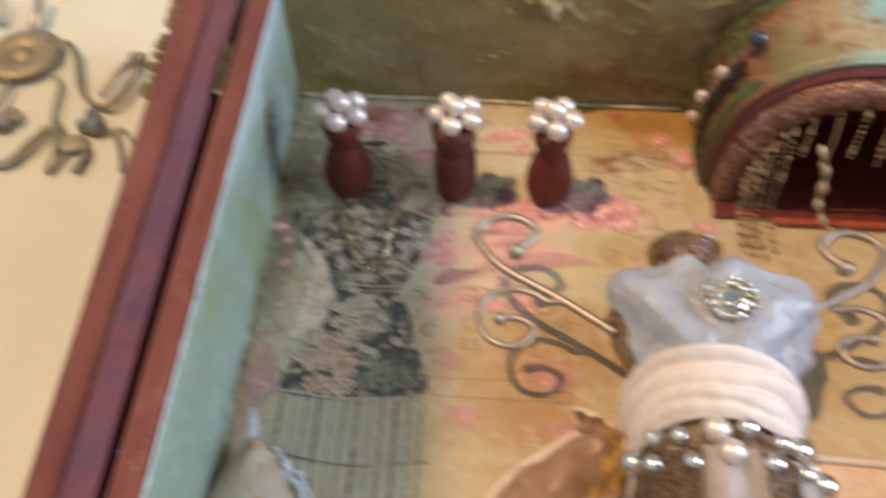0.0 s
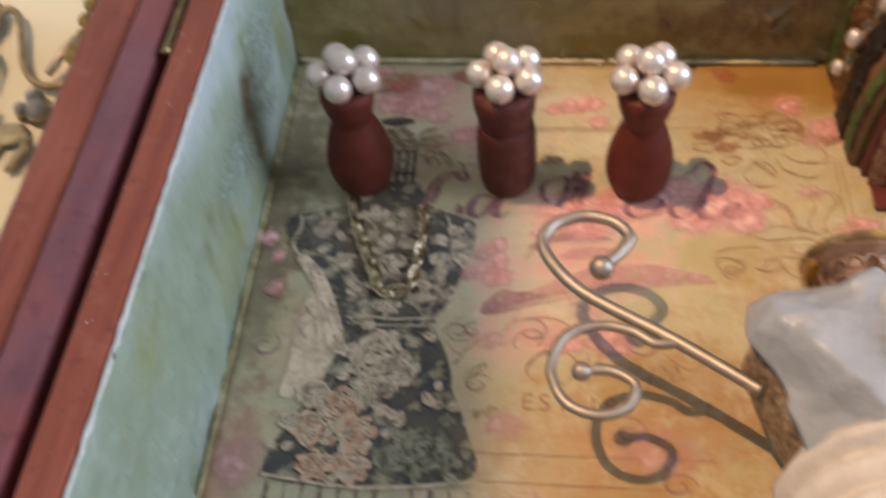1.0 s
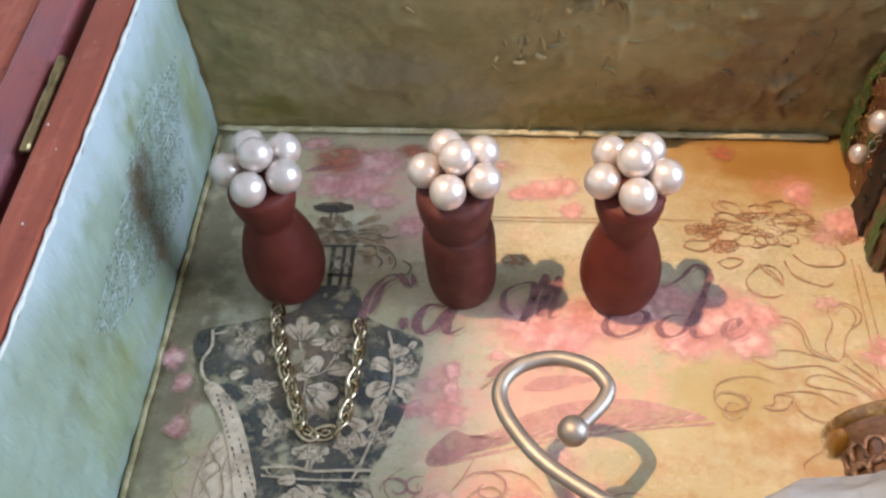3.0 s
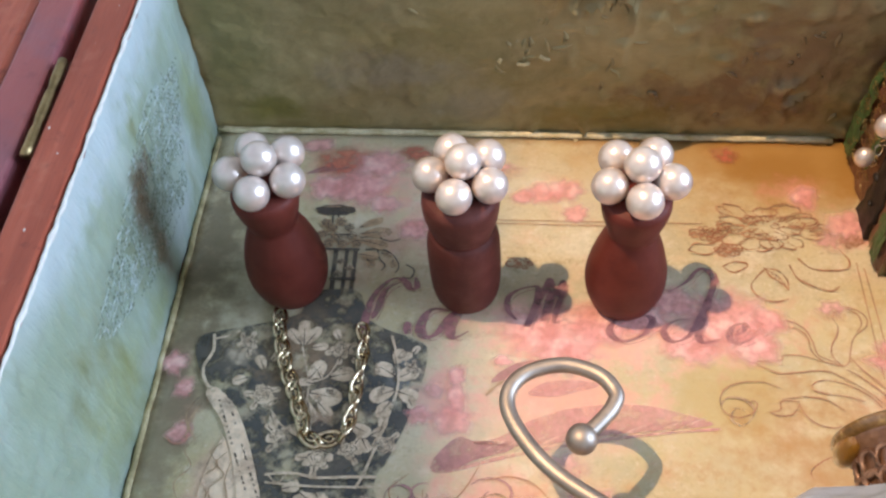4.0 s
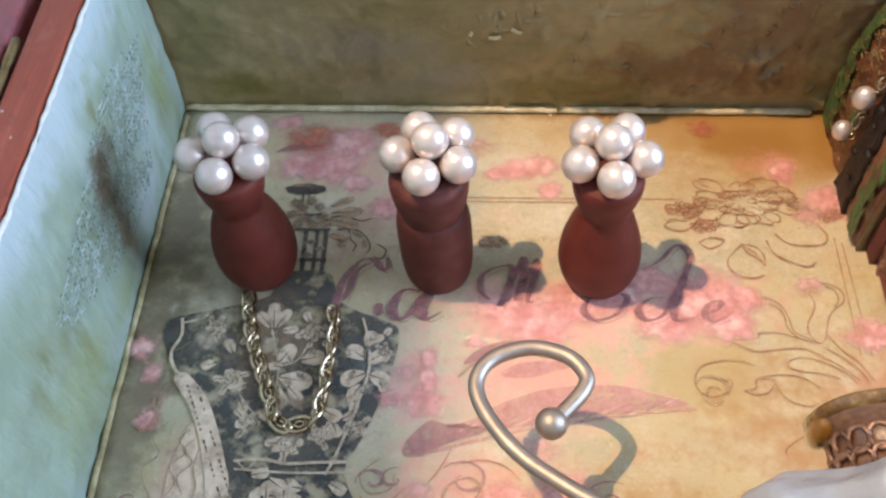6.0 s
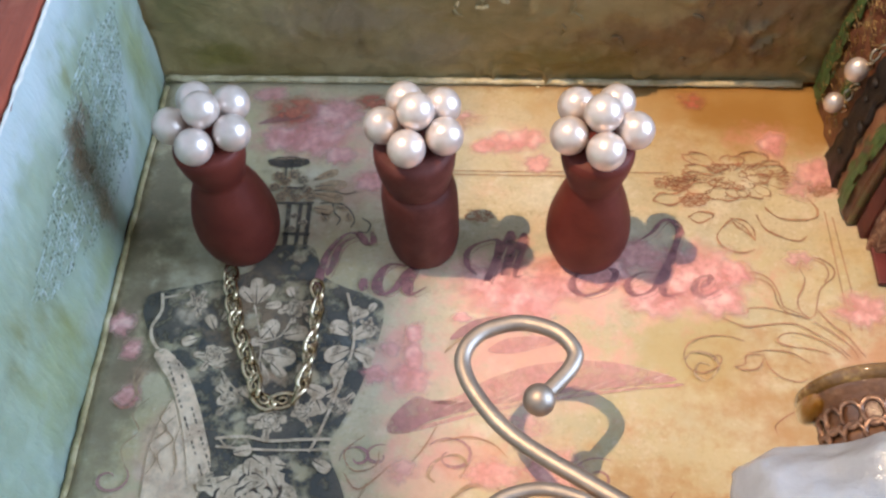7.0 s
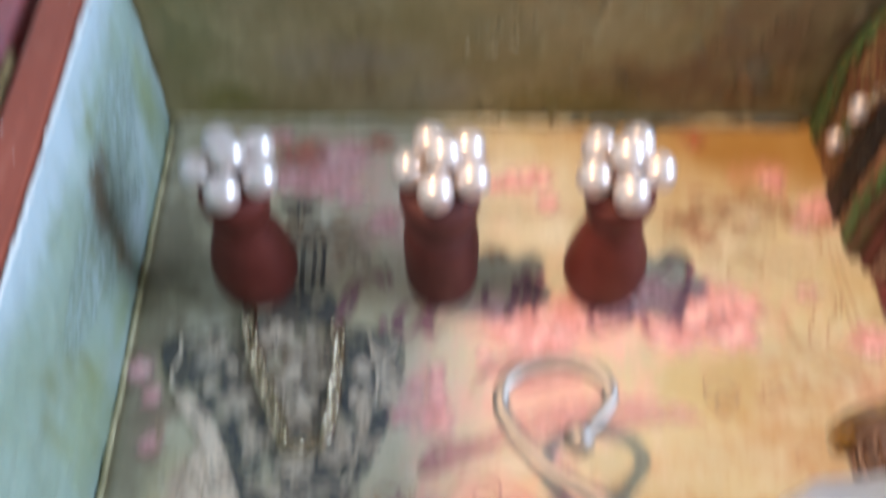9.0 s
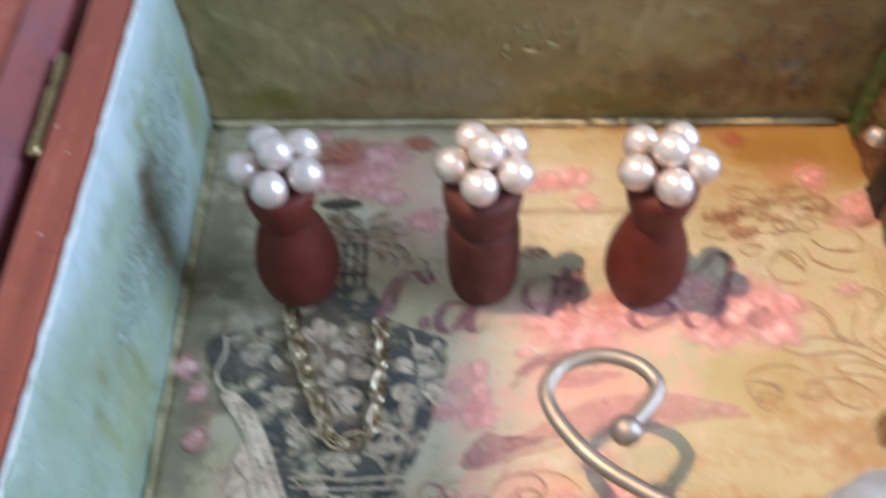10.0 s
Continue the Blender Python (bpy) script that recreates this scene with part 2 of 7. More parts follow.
def worn(m, size, low, high, least=0.0, most=1.0, watery=False):
    """Rubs the ink of m away in ragged patches; watery: it also runs out towards the rim of each flower."""
    tree = m.node_tree
    nodes, links = tree.nodes, tree.links
    where = nodes.new("ShaderNodeTexCoord")
    rub = nodes.new("ShaderNodeTexNoise")
    rub.inputs["Scale"].default_value, rub.inputs["Detail"].default_value, rub.inputs["Roughness"].default_value = 1 / size, 8, 0.68
    links.new(where.outputs["Object"], rub.inputs["Vector"])
    keep = nodes.new("ShaderNodeMapRange")
    for key, value in (("From Min", low), ("From Max", high), ("To Min", least), ("To Max", most)):
        keep.inputs[key].default_value = value
    links.new(rub.outputs["Fac"], keep.inputs["Value"])
    bare = nodes.new("ShaderNodeBsdfTransparent")
    mix = nodes.new("ShaderNodeMixShader")
    amount = keep.outputs["Result"]
    if watery:
        ink = nodes.new("ShaderNodeAttribute")
        ink.attribute_name = "ink"
        run_out = nodes.new("ShaderNodeMath")
        run_out.operation = "MULTIPLY"
        links.new(ink.outputs["Fac"], run_out.inputs[0])
        links.new(amount, run_out.inputs[1])
        amount = run_out.outputs[0]
    links.new(amount, mix.inputs["Fac"])
    links.new(bare.outputs[0], mix.inputs[1])
    links.new(nodes["Principled BSDF"].outputs[0], mix.inputs[2])
    links.new(mix.outputs[0], nodes["Material Output"].inputs["Surface"])


worn(ink_mat, 0.006, 0.40, 0.53, 0.10, 0.96)
worn(plum_ink_mat, 0.003, 0.34, 0.56, 0.45, 0.95)
worn(pink_mat, 0.0045, 0.34, 0.60, 0.40, 0.95, True)
worn(faint_pink_mat, 0.0050, 0.38, 0.60, 0.10, 0.75, True)
worn(red_ink_mat, 0.0040, 0.38, 0.60, 0.20, 0.88, True)
worn(pale_pink_mat, 0.004, 0.40, 0.60, 0.0)
worn(plum_rose_mat, 0.005, 0.34, 0.60, 0.30, 0.85)
worn(tan_leaf_mat, 0.005, 0.36, 0.56, 0.15)
worn(vein_mat, 0.003, 0.34, 0.54, 0.45)
worn(green_leaf_mat, 0.003, 0.38, 0.52, 0.1)
worn(sepia_mat, 0.006, 0.32, 0.52, 0.25)
worn(rose_ink_mat, 0.006, 0.34, 0.62, 0.12, 0.72)
blots(ink_mat, [(-0.0230, 0.2440, 0.0120, 0.0125, (0.23, 0.16, 0.10), 1.0), (-0.0360, 0.2440, 0.0040, 0.0040, (0.46, 0.38, 0.28), 0.9), (-0.012, 0.226, 0.010, 0.005, (0.10, 0.085, 0.075), 0.5), (0.000, 0.238, 0.004, 0.006, (0.24, 0.25, 0.24), 0.6)], grain=420)
worn(cream_ink_mat, 0.005, 0.33, 0.54, 0.35, 0.95)
worn(petal_mat, 0.0030, 0.34, 0.46, 0.2)
cage_mat = material("faded_cage_ink", 0.5, colours=((0.3, (0.13, 0.085, 0.07)), (0.7, (0.26, 0.17, 0.13))), size=0.006, fine=0.2)
worn(cage_mat, 0.005, 0.38, 0.62, 0.05)
edge_mat = material("paper_edge", 0.6, colours=((0.35, (0.45, 0.36, 0.18)), (0.6, (0.66, 0.58, 0.38))), size=0.004, bump=0.3, bump_size=0.001)
dim_edge_mat = material("yellowed_paper_edge", 0.65, colours=((0.35, (0.20, 0.165, 0.075)), (0.5, (0.33, 0.27, 0.13)), (0.68, (0.50, 0.43, 0.26))), size=0.005, bump=0.3, bump_size=0.001)
chip_white_mat = material("white_paint_speck", 0.5, colours=((0.3, (0.60, 0.58, 0.52)), (0.7, (0.74, 0.72, 0.68))), size=0.002, fine=0.1)
chip_mat = material("pale_paint_chip", 0.4, colours=((0.3, (0.30, 0.25, 0.13)), (0.7, (0.46, 0.40, 0.24))), size=0.002, fine=0.2)
left_mat = material("blue_green_whitewash", 0.42, colours=((0.30, (0.19, 0.21, 0.10)), (0.42, (0.27, 0.33, 0.24)), (0.55, (0.31, 0.385, 0.325)), (0.68, (0.39, 0.46, 0.405))),
                    size=0.014, stretch=(1, 1, 0.35), bump=0.6, bump_size=0.0022, fine=0.12)
emboss_mat = material("whitewashed_embossing", 0.4, colours=((0.35, (0.20, 0.245, 0.17)), (0.5, (0.28, 0.335, 0.28)), (0.66, (0.40, 0.46, 0.45))), size=0.0022, bump=0.3, bump_size=0.0007)
pit_mat = material("grey_green_gap", 0.6, colours=((0.35, (0.075, 0.095, 0.055)), (0.65, (0.17, 0.21, 0.15))), size=0.004, fine=0.2)
olive_mat = material("olive_brown_paint", 0.38, colours=((0.3, (0.235, 0.178, 0.060)), (0.5, (0.338, 0.256, 0.112)), (0.68, (0.41, 0.322, 0.162))), size=0.02,
                     stretch=(0.7, 1, 1.1), bump=0.4, bump_size=0.0030, fine=0.12)
# brown smear on the wall, with the first peg's soft shadow painted into it
SMEAR_AND_SHADE = [(0.265, 0.032, 0.0075, 0.0060, (0.13, 0.080, 0.040), 0.85), (0.261, 0.026, 0.0055, 0.0070, (0.14, 0.085, 0.040), 0.8), (0.262, 0.013, 0.0050, 0.010, (0.17, 0.105, 0.04), 0.75)]
blots(emboss_mat, SMEAR_AND_SHADE, "yz", 260)
BLUE, SAGE_DIM, MOSS = (0.43, 0.50, 0.505), (0.25, 0.315, 0.225), (0.24, 0.27, 0.08)
# BLUE along the rim is the sky's reflection, painted into the whitewash
blots(left_mat, [(0.292, 0.054, 0.036, 0.0125, BLUE, 0.95), (0.262, 0.053, 0.036, 0.0110, BLUE, 0.95), (0.232, 0.052, 0.032, 0.0085, BLUE, 0.85), (0.288, 0.022, 0.007, 0.016, BLUE, 0.85), (0.276, 0.008, 0.010, 0.007, BLUE, 0.7),
                 # front end: greener paint and its weaker light, both put into the colour
                 (0.302, 0.020, 0.006, 0.014, MOSS, 0.55), (0.215, 0.042, 0.020, 0.012, SAGE_DIM, 0.6), (0.190, 0.030, 0.032, 0.030, SAGE_DIM, 0.85), (0.145, 0.032, 0.040, 0.036, SAGE_DIM, 0.85), (0.100, 0.032, 0.036, 0.036, SAGE_DIM, 0.85), (0.225, 0.012, 0.018, 0.012, MOSS, 0.4), (0.180, 0.042, 0.010, 0.010, MOSS, 0.45), (0.250, 0.006, 0.010, 0.006, MOSS, 0.5),
                 (0.262, 0.026, 0.026, 0.017, (0.19, 0.235, 0.175), 0.55), (0.240, 0.028, 0.016, 0.010, (0.19, 0.235, 0.175), 0.55), (0.284, 0.028, 0.018, 0.017, (0.19, 0.235, 0.175), 0.55)] + SMEAR_AND_SHADE, "yz", 200, 1.5, 1.0)
# browner and darker towards the right, deeper olive along the foot
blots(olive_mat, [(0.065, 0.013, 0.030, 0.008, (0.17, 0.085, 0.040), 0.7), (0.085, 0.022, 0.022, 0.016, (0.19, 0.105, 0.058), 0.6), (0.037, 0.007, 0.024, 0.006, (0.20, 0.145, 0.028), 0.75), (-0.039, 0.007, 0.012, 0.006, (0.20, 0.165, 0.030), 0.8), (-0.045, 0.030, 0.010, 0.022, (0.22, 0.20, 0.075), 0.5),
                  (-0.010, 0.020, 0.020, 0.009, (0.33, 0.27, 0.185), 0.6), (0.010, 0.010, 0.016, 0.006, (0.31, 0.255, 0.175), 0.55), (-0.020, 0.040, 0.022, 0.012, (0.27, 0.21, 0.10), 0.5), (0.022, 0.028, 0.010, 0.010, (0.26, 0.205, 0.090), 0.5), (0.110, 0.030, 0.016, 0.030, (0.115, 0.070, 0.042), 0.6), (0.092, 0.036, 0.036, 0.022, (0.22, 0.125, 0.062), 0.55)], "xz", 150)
red_mat = material("red_brown_wood", 0.42, colours=((0.3, (0.26, 0.050, 0.025)), (0.55, (0.395, 0.086, 0.044)), (0.75, (0.48, 0.13, 0.075))), size=0.012, stretch=(3, 0.25, 3), bump=0.25, bump_size=0.0012, fine=0.12)
plum_wood_mat = material("plum_painted_wood", 0.38, colours=((0.3, (0.20, 0.062, 0.075)), (0.6, (0.28, 0.095, 0.105)), (0.8, (0.35, 0.13, 0.13))), size=0.012, stretch=(2, 0.4, 2), bump=0.15, bump_size=0.0015, fine=0.10)
# reddish sheen on the plum put in as colour, then small dark mottling
mottle(plum_wood_mat, [(0.022, 0.47, 0.60, (0.36, 0.085, 0.07), 0.65), (0.006, 0.56, 0.66, (0.13, 0.035, 0.04), 0.5)])
mottle(red_mat, [(0.004, 0.60, 0.68, (0.15, 0.03, 0.02), 0.5), (0.010, 0.58, 0.70, (0.50, 0.17, 0.10), 0.5)])
brass_mat = material("aged_brass", 0.42, 1.0, colours=((0.3, (0.20, 0.135, 0.06)), (0.7, (0.40, 0.30, 0.15))), size=0.003, fine=0.2, bump=0.2, bump_size=0.0006)
gold_mat = material("gold_gimp", 0.4, 0.7, colours=((0.3, (0.32, 0.17, 0.04)), (0.7, (0.62, 0.40, 0.13))), size=0.002, fine=0.3, bump=0.5, bump_size=0.0006)
silver_mat = material("bright_silver_bead", 0.18, 1.0, colours=((0.3, (0.66, 0.64, 0.60)), (0.7, (0.80, 0.78, 0.74))), size=0.004, fine=0.05)
steel_mat = material("brushed_silver_wire", 0.52, 1.0, colours=((0.3, (0.34, 0.285, 0.24)), (0.7, (0.48, 0.41, 0.35))), size=0.004, fine=0.06, bump_size=0.0005, bump=0.04)
chain_mat = material("pale_gold_chain", 0.2, 1.0, colours=((0.3, (0.46, 0.35, 0.20)), (0.7, (0.70, 0.60, 0.44))), size=0.003, fine=0.1)
peg_mat = material("matt_oxblood_paint", 0.55, spec=0.28, colours=((0.3, (0.088, 0.014, 0.009)), (0.5, (0.120, 0.021, 0.013)), (0.75, (0.150, 0.030, 0.020))), size=0.006, bump=0.12, bump_size=0.0008, fine=0.06)
dusty_peg_mat = material("dusty_oxblood_paint", 0.6, spec=0.25, colours=((0.3, (0.078, 0.019, 0.014)), (0.5, (0.105, 0.027, 0.020)), (0.72, (0.150, 0.048, 0.038))), size=0.005, bump=0.15, bump_size=0.0008, fine=0.10)
pearl_mat = material("pearl", 0.36, 0.60, colours=((0.3, (0.69, 0.58, 0.515)), (0.7, (0.80, 0.69, 0.625))), size=0.003, fine=0.05, coat=0.25, bump=0.10, bump_size=0.0016)
pearl_mat.node_tree.nodes["Principled BSDF"].inputs["Coat Roughness"].default_value = 0.12
satin_mat = material("grey_white_satin", 0.22, colours=((0.3, (0.54, 0.58, 0.64)), (0.7, (0.67, 0.71, 0.78))), size=0.01, fine=0.03, bump=0.45, bump_size=0.0045, coat=0.6, sheen=0.4)
cord_mat = material("ivory_jersey", 0.7, colours=((0.3, (0.58, 0.52, 0.48)), (0.7, (0.72, 0.66, 0.62))), size=0.004, stretch=(1, 1, 1), fine=0.05, bump=0.3, bump_size=0.0007, sheen=0.3)
resin_mat = material("brown_lacework_resin", 0.3, colours=((0.3, (0.085, 0.040, 0.020)), (0.55, (0.17, 0.085, 0.045)), (0.75, (0.30, 0.18, 0.11))), size=0.003, bump=0.5, bump_size=0.0012, fine=0.3, coat=0.5)
lace_resin_mat = material("brown_lace_over_resin", 0.4, colours=((0.36, (0.07, 0.038, 0.02)), (0.5, (0.19, 0.12, 0.07)), (0.64, (0.36, 0.26, 0.17))), size=0.0016, bump=0.8, bump_size=0.0010, fine=0.3)
copper_mat = material("brown_copper_wire", 0.35, 0.5, colours=((0.3, (0.13, 0.065, 0.04)), (0.7, (0.36, 0.22, 0.15))), size=0.002, fine=0.3)
drip_mat = material("clear_amber_glaze", 0.08, colours=((0.3, (0.50, 0.22, 0.02)), (0.7, (0.66, 0.34, 0.045))), size=0.003, fine=0.1, coat=1.0)
drip_mat.node_tree.nodes["Principled BSDF"].inputs["Transmission Weight"].default_value = 0.6
amber_mat = material("amber_glaze", 0.10, colours=((0.3, (0.09, 0.045, 0.014)), (0.5, (0.19, 0.105, 0.03)), (0.68, (0.44, 0.30, 0.10))), size=0.004, fine=0.1, coat=1.0)
ribbon_mat = material("brown_satin_ribbon", 0.28, colours=((0.3, (0.48, 0.27, 0.16)), (0.7, (0.68, 0.46, 0.31))), size=0.006, fine=0.08, sheen=0.5, coat=0.2, bump=0.1, bump_size=0.0008)
hem_mat = material("pale_ribbon_edge", 0.35, colours=((0.3, (0.62, 0.47, 0.36)), (0.7, (0.76, 0.62, 0.50))), size=0.003, fine=0.1)
lace_mat = material("white_frayed_cotton", 0.85, colours=((0.3, (0.55, 0.56, 0.56)), (0.7, (0.74, 0.74, 0.72))), size=0.002, fine=0.15, bump=0.5, bump_size=0.0006)
floral_mat = material("cream_floral_cotton", 0.85, colours=((0.3, (0.66, 0.33, 0.17)), (0.40, (0.80, 0.60, 0.40)), (0.56, (0.86, 0.76, 0.60)), (0.7, (0.62, 0.56, 0.36))), size=0.006, fine=0.12, bump=0.3, bump_size=0.0008)
trunk_mat = material("green_brown_crackle_paint", 0.42, colours=((0.30, (0.095, 0.080, 0.034)), (0.42, (0.175, 0.070, 0.036)), (0.56, (0.27, 0.125, 0.060)), (0.70, (0.24, 0.21, 0.095))), size=0.006, bump=0.5, bump_size=0.0012, fine=0.25)
green_mat = material("mossy_green_paint", 0.5, colours=((0.32, (0.11, 0.045, 0.025)), (0.45, (0.045, 0.085, 0.022)), (0.6, (0.075, 0.13, 0.035)), (0.72, (0.15, 0.18, 0.07))), size=0.003, fine=0.3, bump=0.6, bump_size=0.0009)
blots(trunk_mat, [(0.150, 0.270, 0.026, 0.009, (0.20, 0.46, 0.43), 0.9), (0.150, 0.268, 0.020, 0.003, (0.30, 0.17, 0.06), 0.6), (0.135, 0.294, 0.020, 0.016, (0.36, 0.27, 0.13), 0.7), (0.150, 0.280, 0.026, 0.012, (0.38, 0.31, 0.18), 0.7), (0.128, 0.274, 0.012, 0.008, (0.20, 0.19, 0.08), 0.7), (0.106, 0.295, 0.010, 0.016, (0.115, 0.034, 0.020), 0.85), (0.101, 0.270, 0.005, 0.008, (0.10, 0.035, 0.022), 0.7), (0.104, 0.268, 0.006, 0.003, (0.065, 0.12, 0.03), 0.8), (0.156, 0.296, 0.020, 0.014, (0.20, 0.44, 0.42), 0.75), (0.120, 0.280, 0.008, 0.02, (0.17, 0.18, 0.07), 0.7)])
mesh_gold_mat = material("dull_gold_mesh", 0.4, 0.7, colours=((0.35, (0.16, 0.09, 0.03)), (0.65, (0.52, 0.37, 0.15))), size=0.004, fine=0.3)
fringe_mat = material("tarnished_gold_beads", 0.38, 0.5, colours=((0.3, (0.22, 0.14, 0.06)), (0.7, (0.46, 0.33, 0.17))), size=0.002, fine=0.3)
strand_mat = material("pale_tan_gold_strand", 0.4, 0.4, colours=((0.3, (0.30, 0.21, 0.11)), (0.7, (0.55, 0.42, 0.25))), size=0.003, fine=0.3, bump=0.8, bump_size=0.001)
olive_scroll_mat = material("grey_olive_scroll", 0.6, 0.2, colours=((0.3, (0.20, 0.19, 0.12)), (0.7, (0.34, 0.32, 0.22))), size=0.004, fine=0.2, bump=0.2, bump_size=0.0008)
antique_mat = material("antique_brass_wire", 0.5, 0.55, colours=((0.3, (0.17, 0.13, 0.07)), (0.7, (0.34, 0.27, 0.16))), size=0.004, fine=0.25, bump=0.3, bump_size=0.0008)
glitter_mat = material("copper_glitter", 0.32, 0.35, colours=((0.36, (0.10, 0.040, 0.028)), (0.52, (0.22, 0.105, 0.075)), (0.66, (0.50, 0.32, 0.24))), size=0.0016, bump=0.9, bump_size=0.0009, fine=0.4)
maroon_mat = material("maroon_lining", 0.5, colours=((0.3, (0.075, 0.012, 0.012)), (0.7, (0.15, 0.026, 0.020))), size=0.006, fine=0.1)
bead_mat = material("black_glass_bead", 0.12, colours=((0, (0.02, 0.022, 0.03)), (1, (0.04, 0.042, 0.05))), coat=0.8)
leather_mat = material("dark_leather_strap", 0.5, spec=0.25, colours=((0.3, (0.012, 0.009, 0.008)), (0.7, (0.032, 0.022, 0.016))), size=0.003, fine=0.2, bump=0.4, bump_size=0.0008)
table_mat = material("cream_table_paint", 0.55, colours=((0.3, (0.55, 0.52, 0.40)), (0.7, (0.61, 0.59, 0.47))), size=0.05, fine=0.03, bump=0.08, bump_size=0.003)
wall_mat = material("room_plaster", 0.9, colours=((0.3, (0.68, 0.64, 0.57)), (0.7, (0.74, 0.70, 0.63))), size=0.2, fine=0.03, bump=0.05, bump_size=0.004)
board_mat = material("room_floor_boards", 0.6, colours=((0.3, (0.16, 0.09, 0.05)), (0.7, (0.26, 0.16, 0.09))), size=0.15, stretch=(0.2, 2, 1), fine=0.1, bump=0.1, bump_size=0.004)
crystal_mat = material("clear_crystal", 0.05, colours=((0, (0.75, 0.85, 0.95)), (1, (0.85, 0.92, 1.0))), fine=0.0)
crystal_mat.node_tree.nodes["Principled BSDF"].inputs["Transmission Weight"].default_value = 0.8


# ---- building helpers ----
def part(name, bm, mat, parent=None, label="", smooth=True, at=None):
    """Links a bmesh as one mesh object, under a thing or a part."""
    me = bpy.data.meshes.new(name)
    for face in bm.faces:
        face.smooth = smooth
    bm.normal_update()
    bm.to_mesh(me)
    bm.free()
    me.materials.append(mat)
    ob = new(name, me)
    if at is not None:
        ob.matrix_basis = at
    if parent is not None:
        ob.parent = parent
        ob.matrix_parent_inverse = parent.matrix_basis.inverted() if parent.parent is None and parent.type == "EMPTY" else Matrix()
    if label:
        ob["label"] = label
    return ob


def thing(name, place, label, category, group="", kind=""):
    ob = new(name)
    ob.empty_display_size = 0.005
    ob.matrix_world = Matrix.Translation(place)
    ob.matrix_basis = Matrix.Translation(place)
    return tagged(ob, label, category, group, kind)


def smooth_path(points, steps=8, closed=False):
    """Catmull-Rom curve through control points."""
    p = [Vector(q) for q in points]
    n = len(p)
    out = []
    for i in range(n if closed else n - 1):
        a, b, c, d = (p[(i + k) % n] if closed else p[min(max(i + k, 0), n - 1)] for k in (-1, 0, 1, 2))
        for s in range(steps):
            t = s / steps
            out.append(0.5 * (2 * b + (c - a) * t + (2 * a - 5 * b + 4 * c - d) * t * t + (3 * b - a - 3 * c + d) * t ** 3))
    if not closed:
        out.append(p[-1])
    return out


def tube(bm, path, radius, sides=8, closed=False, flat=1.0):
    """A round wire along a path; radius may be a function of 0..1."""
    n = len(path)
    up = Vector((0.03, 0.02, 1)).normalized()
    rings = []
    for i, p in enumerate(path):
        a, b = (path[(i - 1) % n], path[(i + 1) % n]) if closed else (path[max(i - 1, 0)], path[min(i + 1, n - 1)])
        way = (b - a).normalized()
        side = way.cross(up)
        side = side.normalized() if side.length > 1e-6 else Vector((1, 0, 0))
        high = side.cross(way)
        r = radius(i / max(n - 1, 1)) if callable(radius) else radius
        rings.append([bm.verts.new(p + side * (r * math.cos(k * math.tau / sides)) + high * (r * flat * math.sin(k * math.tau / sides))) for k in range(sides)])
    for i in range(n if closed else n - 1):
        one, two = rings[i], rings[(i + 1) % n]
        for k in range(sides):
            bm.faces.new((one[k], one[(k + 1) % sides], two[(k + 1) % sides], two[k]))
    if not closed:
        bm.faces.new(rings[0][::-1])
        bm.faces.new(rings[-1])
    return bm


def ball(bm, centre, r, seg=20, rings=12, squash=(1, 1, 1)):
    bmesh.ops.create_uvsphere(bm, u_segments=seg, v_segments=rings, radius=r, matrix=Matrix.Translation(centre) @ Matrix.Diagonal((*squash, 1)))
    return bm


def slab(bm, x0, x1, y0, y1, z0, z1, bevel=0.0):
    made = bmesh.ops.create_cube(bm, size=1, matrix=Matrix.Translation(((x0 + x1) / 2, (y0 + y1) / 2, (z0 + z1) / 2)) @ Matrix.Diagonal((x1 - x0, y1 - y0, z1 - z0, 1)))
    if bevel:
        edges = list({e for v in made["verts"] for e in v.link_edges})
        bmesh.ops.bevel(bm, geom=edges, offset=bevel, segments=2, affect="EDGES", profile=0.6)
    return bm


def prism(bm, corners, z0, z1, bevel=0.0):
    """An upright block over a plan of corners."""
    low = [bm.verts.new((x, y, z0)) for x, y in corners]
    high = [bm.verts.new((x, y, z1)) for x, y in corners]
    n = len(corners)
    bm.faces.new(low[::-1])
    top = bm.faces.new(high)
    for i in range(n):
        bm.faces.new((low[i], low[(i + 1) % n], high[(i + 1) % n], high[i]))
    if bevel:
        bmesh.ops.bevel(bm, geom=list(top.edges), offset=bevel, segments=2, affect="EDGES", profile=0.6)
    return bm


def sheet(bm, outline, z, thick=0.00008):
    """A thin flat print over a closed outline."""
    top = [bm.verts.new((p[0], p[1], z)) for p in outline]
    face = bm.faces.new(top)
    face.normal_update()
    if face.normal.z < 0:
        face.normal_flip()
    bmesh.ops.triangulate(bm, faces=[face])
    return bm


def ribbon(bm, path, width, z=None):
    """A flat stroke along a path; width may be a function of 0..1."""
    n = len(path)
    rows = []
    for i, p in enumerate(path):
        way = path[min(i + 1, n - 1)] - path[max(i - 1, 0)]
        side = Vector((-way.y, way.x, 0)).normalized()
        w = (width(i / (n - 1)) if callable(width) else width) / 2
        h = (p.z if z is None else z) + i * 4e-7
        rows.append((bm.verts.new((p.x + side.x * w, p.y + side.y * w, h)), bm.verts.new((p.x - side.x * w, p.y - side.y * w, h))))
    for (a, b), (c, d) in zip(rows, rows[1:]):
        bm.faces.new((b, d, c, a))
    return bm


